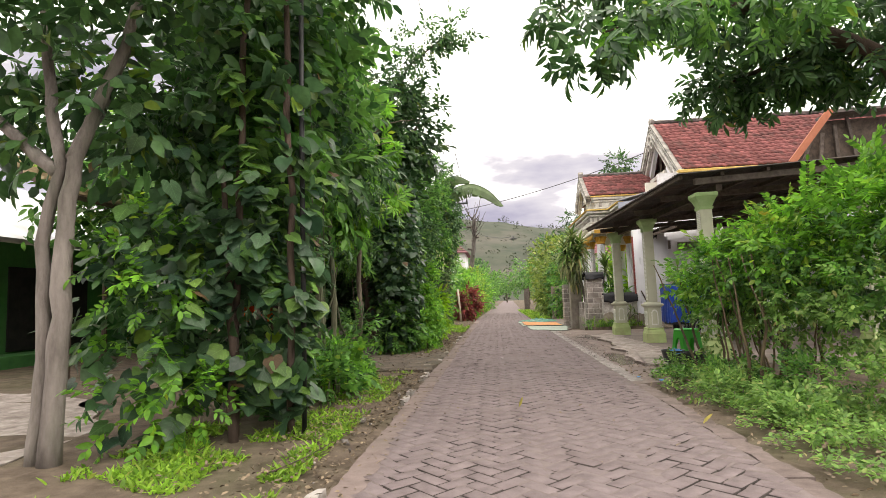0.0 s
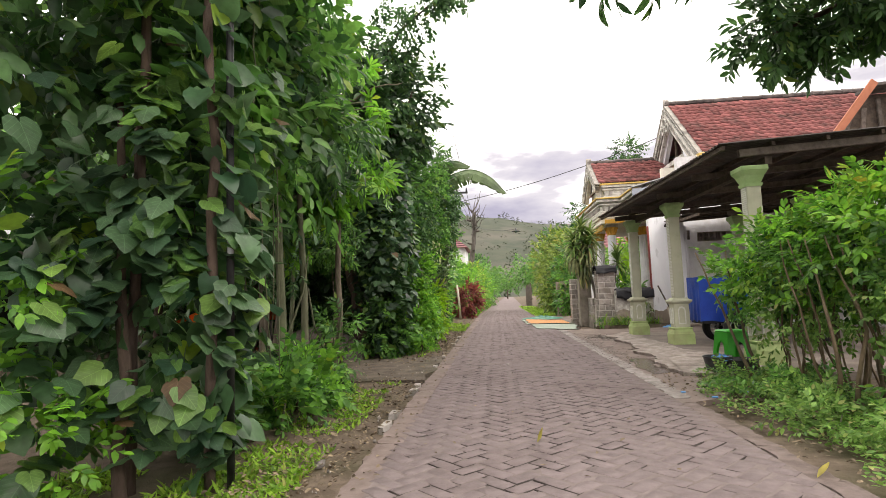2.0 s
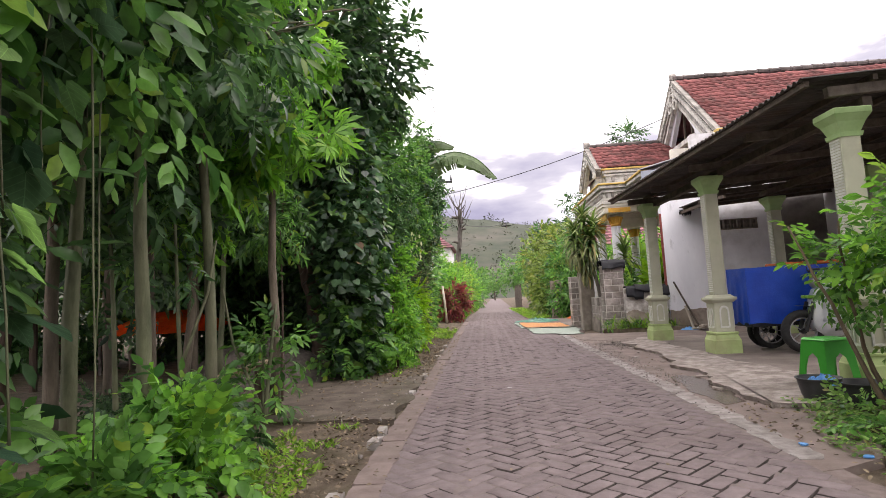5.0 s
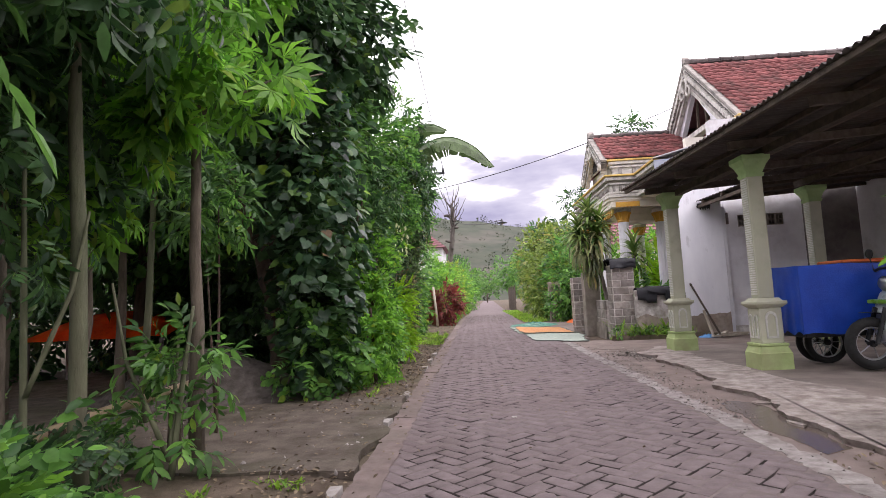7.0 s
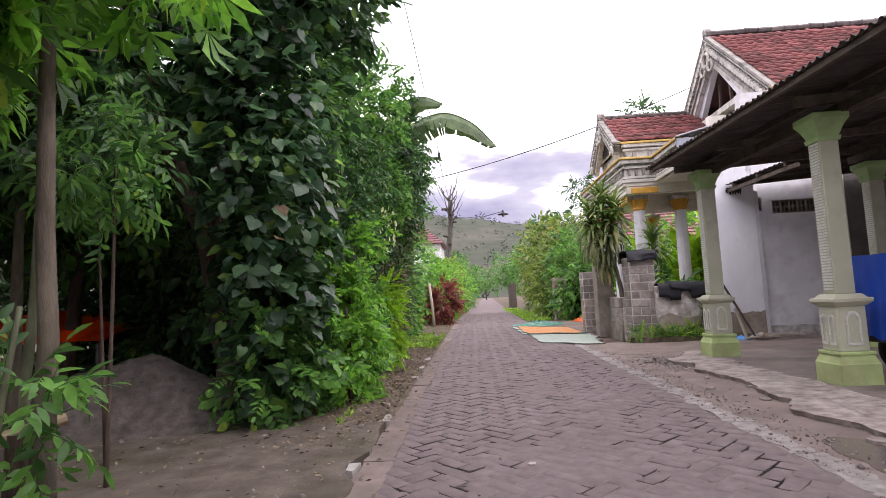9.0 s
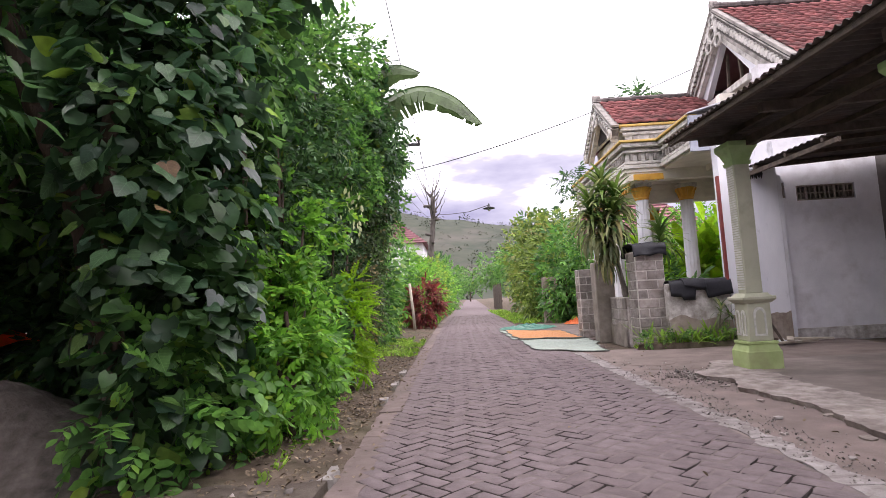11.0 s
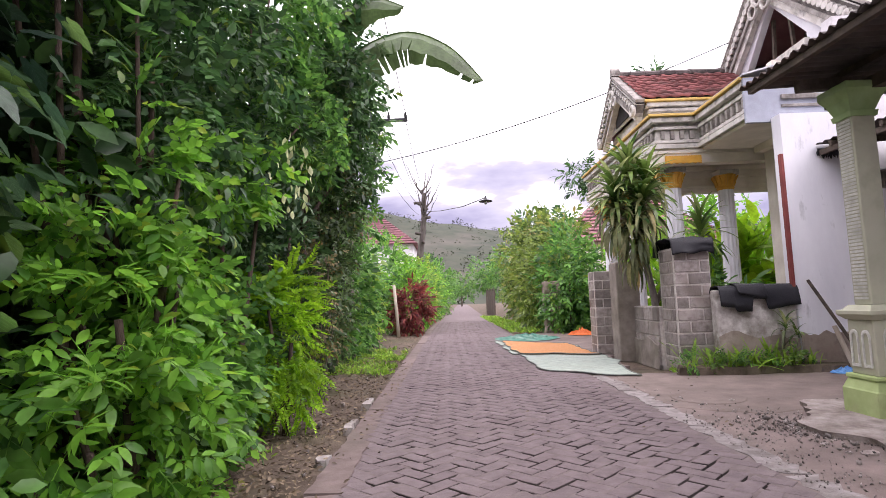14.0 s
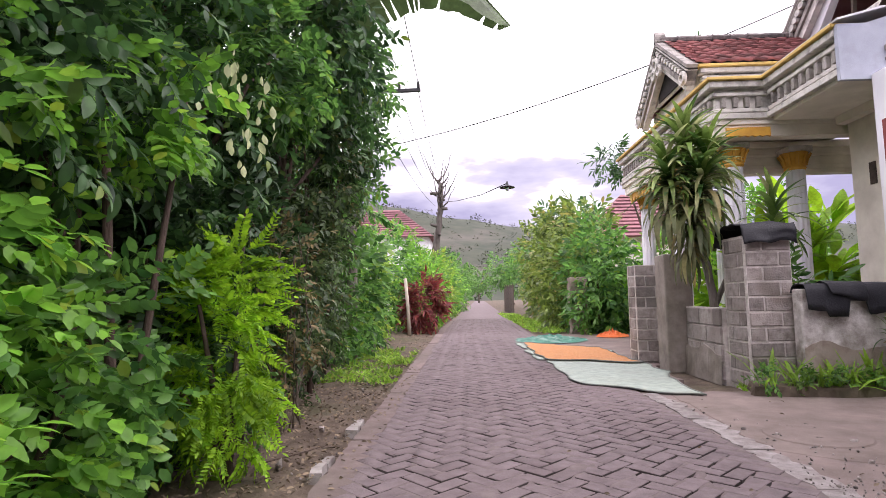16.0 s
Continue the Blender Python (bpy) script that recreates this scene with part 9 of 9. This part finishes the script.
part("chassis", bm, M["black_metal"], cart)
for yy in (0.34, D - 0.05):
    wheel(cart, (0.42, yy, 0.235), 0.235, 0.035)
bm = bmesh.new()
tube(bm, [(0.42, 0.30, 0.235), (0.42, D - 0.03, 0.235)], 0.018, 8)
part("axle", bm, M["black_metal"], cart)
for yy in (0.34, D - 0.05):
    bm = bmesh.new()
    tube(bm, [(0.42, yy, 0.24), (0.42, yy, 0.34)], 0.02, 6)
    part("spring", bm, M["black_metal"], cart)
bm = bmesh.new()
tube(bm, [(W - 0.1, 0.3, -0.05), (W - 0.1, 0.3, 0.34)], 0.018, 6)
part("prop", bm, M["black_metal"], cart)
bm = bmesh.new()
box(bm, (0.5, 0.06, 1.10), (W, 0.50, 1.14), 0.012)
tagged(part("red_crate_lid", bm, M["orange_sheet"]), "flat orange-red cover lying on the cart", "cover").matrix_world = pose(3.265, 10.77, 0.035)


def scooter():
    s = thing("scooter", "white and lime scooter parked beside the cart", "scooter", (3.77, 10.52, 0.04), 0)
    wheel(s, (0.0, 0.0, 0.265), 0.265, 0.05, spokes=5)
    wheel(s, (1.22, 0.0, 0.265), 0.265, 0.05, spokes=5)
    bm = bmesh.new()
    tube(bm, [(0.0, -0.075, 0.265), (0.12, -0.07, 0.62)], 0.022, 8)
    tube(bm, [(0.0, 0.075, 0.265), (0.12, 0.07, 0.62)], 0.022, 8)
    part("fork", bm, M["black_metal"], s)
    bm = bmesh.new()
    seg = 12
    rows = [[bm.verts.new((0.315 * math.cos(a), y, 0.265 + 0.315 * math.sin(a))) for y in (-0.075, -0.03, 0.03, 0.075)] for a in np.linspace(math.radians(20), math.radians(100), seg)]
    for a, b in zip(rows, rows[1:]):
        for k in range(3):
            bm.faces.new((a[k], a[k + 1], b[k + 1], b[k]))
    part("front_fender", bm, M["dark_plastic"], s, smooth=True)
    bm = bmesh.new()
    prism(bm, [(0.10, 0.40), (0.13, 0.62), (0.22, 0.80), (0.40, 0.86), (0.62, 0.70), (0.58, 0.40), (0.44, 0.20), (0.24, 0.18), (0.14, 0.28)], "y", -0.13, 0.13)
    bmesh.ops.bevel(bm, geom=bm.edges[:], offset=0.03, segments=2, affect="EDGES", clamp_overlap=True)
    part("side_panel", bm, M["white_paint"], s, "glossy white side panel", smooth=True)
    # front shield: a tapering curved shell
    bm = bmesh.new()
    rows = []
    for i in range(9):
        u = i / 8
        z = 0.38 + 0.62 * u
        x = 0.10 + 0.16 * u
        w = 0.10 + 0.13 * math.sin(math.pi * min(1, 0.15 + u * 0.8))
        rows.append([bm.verts.new((x + 0.10 * abs(q) ** 1.6, q * w, z)) for q in (-1, -0.7, -0.35, 0, 0.35, 0.7, 1)])
    for a, b in zip(rows, rows[1:]):
        for k in range(6):
            bm.faces.new((a[k], a[k + 1], b[k + 1], b[k]))
    bmesh.ops.solidify(bm, geom=bm.faces[:], thickness=0.012)
    part("front_shield", bm, M["white_paint"], s, smooth=True)
    bm = bmesh.new()
    box(bm, (0.10, -0.16, 0.66), (0.20, 0.16, 0.70), 0.01)
    part("trim_stripe", bm, M["lime_paint"], s, "lime green stripe")
    bm = bmesh.new()
    lathe(bm, [(0.0, -0.05), (0.05, -0.045), (0.075, -0.02), (0.08, 0.03)], (0.20, 0, 0.86), 16, "x")
    part("headlight", bm, M["steel"], s, smooth=True)
    bm = bmesh.new()
    tube(bm, [(0.30, -0.32, 0.98), (0.27, -0.15, 1.02), (0.27, 0.15, 1.02), (0.30, 0.32, 0.98)], 0.016, 8)
    part("handlebar", bm, M["black_metal"], s)
    for q in (-1, 1):
        bm = bmesh.new()
        tube(bm, [(0.27, q * 0.24, 1.0), (0.26, q * 0.27, 1.15)], 0.006, 5)
        lathe(bm, [(0.0, -0.01), (0.05, -0.008), (0.052, 0.008), (0.0, 0.012)], (0.26, q * 0.27, 1.18), 12, "x")
        part("mirror", bm, M["black_metal"], s)
    bm = bmesh.new()
    box(bm, (0.28, -0.13, 0.24), (0.62, 0.13, 0.31), 0.02)
    part("footboard", bm, M["dark_plastic"], s)
    bm = bmesh.new()
    prism(bm, [(0.60, 0.26), (1.1, 0.40), (1.5, 0.62), (1.45, 0.74), (0.66, 0.72)], "y", -0.14, 0.14)
    bmesh.ops.bevel(bm, geom=bm.edges[:], offset=0.03, segments=2, affect="EDGES")
    part("rear_body", bm, M["white_paint"], s, smooth=True)
    bm = bmesh.new()
    prism(bm, [(0.62, 0.73), (1.42, 0.75), (1.42, 0.81), (1.0, 0.83), (0.66, 0.79)], "y", -0.13, 0.13)
    bmesh.ops.bevel(bm, geom=bm.edges[:], offset=0.02, segments=2, affect="EDGES")
    part("seat", bm, M["dark_plastic"], s, "black seat", smooth=True)


scooter()


def stool(at):
    s = thing("plastic_stool", "bright green moulded plastic stool on the carport slab", "stool", (*at, 0.0), 12)
    bm = bmesh.new()
    box(bm, (-0.128, -0.128, 0.425), (0.128, 0.128, 0.45), 0.016)
    part("seat", bm, M["green_plastic"], s)
    # four splayed sides, each with an arched cut
    for k in range(4):
        bm = bmesh.new()
        zt, wt, wb = 0.425, 0.124, 0.165
        def P(u, z):
            w = wb + (wt - wb) * z / zt
            return (u * w, -w, z)
        left = [(-1, 0.0), (-0.55, 0.0), (-0.50, 0.20), (-0.36, 0.29), (0, 0.33), (0.36, 0.29), (0.50, 0.20), (0.55, 0.0), (1, 0.0), (1, zt), (-1, zt)]
        a = [bm.verts.new(P(*q)) for q in left]
        f = bm.faces.new(a)
        bmesh.ops.solidify(bm, geom=[f], thickness=0.010)
        bmesh.ops.transform(bm, matrix=pose(0, 0, 0, 0, 0, 90 * k), verts=bm.verts)
        part("side_panel", bm, M["green_plastic"], s)


stool((2.71, 8.28))


def basin(at, r, h, label):
    b = thing("basin", label, "basin", (*at, 0.0))
    bm = bmesh.new()
    lathe(bm, [(0.0, 0.0), (r * 0.62, 0.0), (r * 0.80, h * 0.35), (r * 0.93, h * 0.8), (r * 0.98, h), (r * 1.05, h + 0.006), (r * 1.05, h + 0.014), (r * 0.94, h + 0.008), (r * 0.88, h * 0.75), (r * 0.76, h * 0.35), (r * 0.58, 0.014), (0.0, 0.014)], sides=28)
    part("bowl", bm, M["dark_plastic"], b, smooth=True)
    return b


basin((2.37, 7.84), 0.150, 0.185, "black plastic basin with a blue cloth in it")
basin((2.57, 7.66), 0.155, 0.170, "dark plastic basin on the verge")
crumpled("blue_rag", (2.39, 7.82, 0.150), (0.13, 0.13, 0), 0.10, M["blue_cloth"], "crumpled light blue cloth in the basin", "cloth", 6)

# bamboo rail across the garden edge
rail = thing("bamboo_rail", "rough bamboo rail on short posts beside the drive", "fence", (0, 0, 0))
bm = bmesh.new()
tube(bm, [(-2.78, 7.45, 0.27), (-2.5, 8.0, 0.38), (-2.19, 8.55, 0.47)], [0.035, 0.034, 0.03], 9)
part("rail", bm, M["bamboo"], rail)
for x, y, h in ((-2.28, 8.36, 0.45), (-2.62, 7.72, 0.34)):
    bm = bmesh.new()
    tube(bm, [(x, y, -0.05), (x + 0.02, y, h)], [0.05, 0.042], 8)
    part("post", bm, M["bark_brown"], rail)

# orange awning deep in the garden
tent = thing("garden_awning", "orange tarpaulin shelter on thin posts deep in the garden", "awning", (0, 0, 0))
bm = bmesh.new()
rows = []
for i in range(9):
    u = i / 8
    rows.append([bm.verts.new((-6.8 + 2.2 * u, 12.3 + 0.9 * v, 0.64 + 0.40 * math.sin(math.pi * (0.06 + 0.88 * u)) ** 0.7 * min(1.0, 1.6 * v) ** 0.7 - 0.25 * max(0.0, v - 0.62) + 0.03 * noise.noise(Vector((u * 6, v * 6, 1))))) for v in np.linspace(0, 1, 7)])
for a, b in zip(rows, rows[1:]):
    for k in range(6):
        bm.faces.new((a[k], a[k + 1], b[k + 1], b[k]))
bmesh.ops.solidify(bm, geom=bm.faces[:], thickness=0.008)
part("canopy", bm, M["orange_thin"], tent)
for x, y in ((-6.70, 12.35), (-4.70, 12.35), (-6.70, 13.15), (-4.70, 13.15)):
    bm = bmesh.new()
    tube(bm, [(x, y, -0.05), (x, y, 0.62 if y < 12.6 else 0.70)], 0.03, 7)
    part("post", bm, M["bark_grey"], tent)

# torn black sheet hanging from the end of the lean-to
v_ = []
for k in range(25):
    u = k / 24
    drop = 0.05 + 0.17 * abs(noise.noise(Vector((u * 7.0, 2.0, 0)))) + 0.10 * abs(noise.noise(Vector((u * 19.0, 5.0, 0))))
    for q in (0.0, 0.35, 0.7, 1.0):
        v_.append((4.30 + 0.26 * u + 0.01 * math.sin(9 * u + 5 * q), 15.745 + 0.012 * math.sin(14 * u) * q, 2.60 - drop * q))
ob = link_mesh("torn_sheet", raw_mesh("torn_sheet", v_, [(4 * k + q, 4 * k + q + 1, 4 * k + q + 5, 4 * k + q + 4) for k in range(24) for q in range(3)]), M["black_sheet"])
sol = ob.modifiers.new("thickness", "SOLIDIFY")
sol.thickness = 0.004
tagged(ob, "torn strip of black sheeting hanging under the lean-to", "sheeting")

# poles leaning on the white wall, and odds and ends at its foot
for a, b, r_, mt, text in (((4.36, 15.30, 0.0), (4.03, 15.735, 1.03), 0.019, "wood_dark", "dark wooden pole leaning against the white wall"), ((4.26, 15.42, 0.0), (4.18, 15.58, 0.50), 0.026, "wood_pale", "short weathered stake leaning at the wall foot")):
    bm = bmesh.new()
    tube(bm, [a, b], r_, 7)
    tagged(part("leaning_pole", bm, M[mt]), text, "pole")
for i, (x, y, rz, ln) in enumerate(((4.5, 15.3, 12, 0.7), (4.75, 15.35, -25, 0.55), (4.35, 15.15, 60, 0.5))):
    bm = bmesh.new()
    box(bm, (-ln / 2, -0.04, 0), (ln / 2, 0.04, 0.03), 0.004)
    ob = part("board", bm, M["wood_pale"])
    ob.matrix_world = pose(x, y, 0.02 + 0.031 * i, 0, 0, rz)
    tagged(ob, "loose weathered board lying by the wall foot", "board", group="loose boards")

# curled dry leaf and scraps on the lane
for x, y, z, turn, size in ((0.16, 5.10, 0.004, (0.9, 0.5, 0.3), 0.09), (1.50, 4.36, 0.004, (0.12, 0.2, -1.0), 0.10)):
    v_, f_ = blade(0.15, 0.0, -0.55, 0.22, 0.4)
    ob = link_mesh("fallen_leaf", raw_mesh("fallen_leaf", turned(v_, *turn, (0, 0, 0), size), f_), M["leaf_fallen"])
    ob.matrix_world = pose(x, y, z)
    tagged(ob, "curled dull yellow leaf lying on the pavers", "leaf", group="fallen leaves")
rs = random.Random(77)
for i in range(9):
    bm = bmesh.new()
    n = 7
    pts = [(0.03 * rs.uniform(0.5, 1.2) * math.cos(2 * math.pi * k / n), 0.03 * rs.uniform(0.5, 1.2) * math.sin(2 * math.pi * k / n)) for k in range(n)]
    prism(bm, pts, "z", 0, rs.uniform(0.006, 0.015))
    ob = part("litter_scrap", bm, M["pale_concrete" if i % 3 else "blue_cloth"])
    ob.matrix_world = pose(*((1.82, 6.50, 0.0), (0.05, 9.15, 0.003), (1.96, 5.52, 0.0), (2.17, 6.69, 0.0), (2.15, 6.64, 0.0), (1.75, 10.3, 0.0), (1.63, 6.76, 0.003), (2.28, 5.4, 0.0), (1.9, 11.2, 0.0))[i], 0, 0, rs.uniform(0, 360))
    tagged(ob, "small torn scrap of litter on the ground" if i % 3 else "small blue plastic scrap on the ground", "litter", group="litter scraps")


# fallen twigs on the verge
for i, pts in enumerate(([(-1.42, 12.1, 0.03), (-1.35, 12.25, 0.045), (-1.33, 12.5, 0.03)], [(-1.3, 13.6, 0.03), (-1.15, 13.75, 0.035), (-1.04, 14.0, 0.02)], [(-1.38, 3.2, 0.02), (-1.25, 3.5, 0.03), (-1.2, 3.9, 0.02)])):
    bm = bmesh.new()
    tube(bm, [Vector(p) for p in pts], [0.005, 0.004, 0.002], 6)
    tagged(part("fallen_twig", bm, M["bark_brown"]), "dry brown twig lying on the leaf litter", "twig", group="fallen twigs")


# leaf litter, gravel, grass: what nobody could count
def scatter_litter():
    rng = np.random.default_rng(71)
    pts = []
    for n, x0, x1, y0, y1 in ((2200, -1.75, -0.97, 1.5, 8.0), (700, -1.7, -0.97, 9.6, 12.5), (2500, -1.75, -0.97, 11.6, 18.5), (300, -0.95, -0.75, 2, 18), (900, 1.6, 2.5, 2.0, 8.0), (40, 1.6, 2.6, 8.0, 15.5), (60, -0.7, 1.4, 3.0, 16.0), (600, -1.9, -0.9, 18.5, 30), (420, -3.4, -1.0, 7.95, 10.3)):
        x = rng.uniform(x0, x1, n)
        if -2.0 < x0 < -1.5:
            x = -0.97 - np.abs(rng.normal(0, 0.42, n))
        pts.append(np.stack([x, rng.uniform(y0, y1, n), np.full(n, 0.008)], 1))
    p = np.concatenate(pts)
    a = rng.uniform(0, 2 * math.pi, len(p))
    d = np.stack([np.cos(a), np.sin(a), rng.normal(0.05, 0.15, len(p))], 1)
    p[:, 2] = np.where(p[:, 0] < -1.0, -0.018 + 0.05 * np.minimum(1, (-0.95 - p[:, 0]) / 0.5), p[:, 2])
    p[-420:, 2] = 0.010
    v, f = place(PLAIN, p, d, 0.036, rng, 0.4, 0.25)
    ob = link_mesh("leaf_litter", raw_mesh("leaf_litter", v, f), M["litter"])
    tagged(ob, "dry brown and yellow leaf litter along the verges", "leaf litter", kind="stuff")


scatter_litter()


def scatter_stones():
    rng = np.random.default_rng(72)
    base_v = np.array([(1, 0, 0), (-1, 0, 0), (0, 1, 0), (0, -1, 0), (0, 0, 0.7), (0, 0, -0.7)], float)
    base_f = np.array([(0, 2, 4), (2, 1, 4), (1, 3, 4), (3, 0, 4), (2, 0, 5), (1, 2, 5), (3, 1, 5), (0, 3, 5)])
    out = []
    for n, x0, x1, y0, y1, s in ((20, 1.6, 1.9, 8.0, 15.3, 0.007), (30, 1.95, 2.3, 10.6, 13.6, 0.008), (150, -1.3, -0.95, 2.0, 18.0, 0.012), (200, 1.46, 1.70, 7.0, 15.5, 0.006), (620, 1.84, 2.44, 12.45, 13.6, 0.0075), (900, 1.50, 1.86, 8.8, 13.4, 0.0055), (46, 1.66, 2.2, 13.6, 14.7, 0.010), (110, -3.0, -1.0, 7.9, 10.2, 0.014)):
        for k in range(n):
            q = base_v * rng.uniform(0.6, 1.4, 3) * s * rng.lognormal(0, 0.45)
            q = turned(q, *rng.uniform(0, 6, 3))
            heap = n == 620
            q = q + np.array([(x0 + x1) / 2 + rng.normal(0, 0.14), (y0 + y1) / 2 + rng.normal(0, 0.30), abs(rng.normal(0, 0.008))] if heap else [rng.uniform(x0, x1), rng.uniform(y0, y1), 0.0])
            out.append((q, base_f))
    v, f = gather(out)
    ob = link_mesh("gravel", raw_mesh("gravel", v, f), M["stone"])
    tagged(ob, "loose gravel and broken concrete crumbs beside the lane", "gravel", kind="stuff")


scatter_stones()


def scatter_grass():
    rng = np.random.default_rng(73)
    p, sz = [], []
    for n, x0, x1, y0, y1, s in ((8500, -2.7, -1.2, 1.6, 4.6, 0.055), (2600, -1.75, -1.2, 4.4, 7.8, 0.05), (600, -1.8, -1.3, 10.2, 13.0, 0.05), (2600, -1.85, -0.98, 16.6, 20.5, 0.075), (3500, 1.55, 2.4, 24.5, 40.0, 0.11), (1500, -1.8, -0.95, 26.0, 40.0, 0.09), (260, 2.5, 2.9, 15.7, 16.2, 0.06)):
        q = np.stack([rng.uniform(x0, x1, n), rng.uniform(y0, y1, n), np.full(n, -0.02)], 1)
        keep = np.array([noise.noise(Vector((a * 2.2, b * 2.2, 5))) for a, b, _ in q]) > -0.12
        p.append(q[keep])
        sz.append(np.full(keep.sum(), s))
    p, sz = np.concatenate(p), np.concatenate(sz)
    a = rng.uniform(0, 2 * math.pi, len(p))
    d = np.stack([0.8 * np.cos(a), 0.8 * np.sin(a), np.ones(len(p)) * 0.9], 1)
    v1, f1 = place(blade(0.10, 0, 0.3, 0.02, 0.4), p[::2], d[::2], sz[::2] * 1.5, rng, 0.4, 0.2)
    v2, f2 = place(PLAIN, p[1::2], d[1::2], sz[1::2], rng, 0.4, 0.3)
    v, f = gather([(v1, f1), (v2, f2)])
    ob = link_mesh("grass", raw_mesh("grass", v, f), M["grass"])
    tagged(ob, "short grass and creeping herbs on the verges", "grass", kind="stuff")


scatter_grass()


def scatter_herbs():
    rng = np.random.default_rng(74)
    n = 16000
    q = np.stack([1.70 + 1.3 * rng.random(n) ** 0.8, rng.uniform(2.2, 7.9, n), rng.uniform(-0.015, 0.05, n)], 1)
    q[:, 0] += np.maximum(0, q[:, 1] - 6.5) * 0.30
    q = q[np.array([noise.noise(Vector((a * 2.6, b * 2.6, 6))) + 0.8 * (a - 1.85) for a, b, _ in q]) > -0.10]
    a = rng.uniform(0, 2 * math.pi, len(q))
    v, f = place(OVAL, q, np.stack([np.cos(a), np.sin(a), np.full(len(q), 0.35)], 1), 0.042, rng, 0.35, 0.25)
    ob = link_mesh("ground_herbs", raw_mesh("ground_herbs", v, f), M["herb"])
    tagged(ob, "low round-leaved herbs creeping over the verge", "herbs", kind="stuff")


scatter_herbs()

# brown timber roof glimpsed across the yard
shed = thing("timber_shed", "old shed with a brown slatted roof beyond the yard", "shed", (0, 0, 0))
plain_slope(shed, (-6.2, 7.5, 2.75), (-6.2, 10.8, 2.75), (-8.2, 10.8, 3.7), (-8.2, 7.5, 3.7), 0.06, M["wood_dark"], "roof")
for k in range(9):
    bm = bmesh.new()
    beam(bm, (-6.2 - 0.24 * k, 7.45, 2.80 + 0.114 * k), (-6.2 - 0.24 * k, 10.85, 2.80 + 0.114 * k), 0.10, 0.04)
    part("slat", bm, M["bamboo"], shed)
for x, y in ((-6.4, 7.7), (-6.4, 10.6), (-8.0, 7.7), (-8.0, 10.6)):
    bm = bmesh.new()
    tube(bm, [(x, y, -0.05), (x, y, 2.8 if x > -7 else 3.55)], 0.05, 8)
    part("post", bm, M["bark_brown"], shed)

# the nearest pavers, one by one
for row in near_pavers:
    ob = new("paver", PAVER)
    ob.parent = road
    ob.matrix_world = pose(*row)
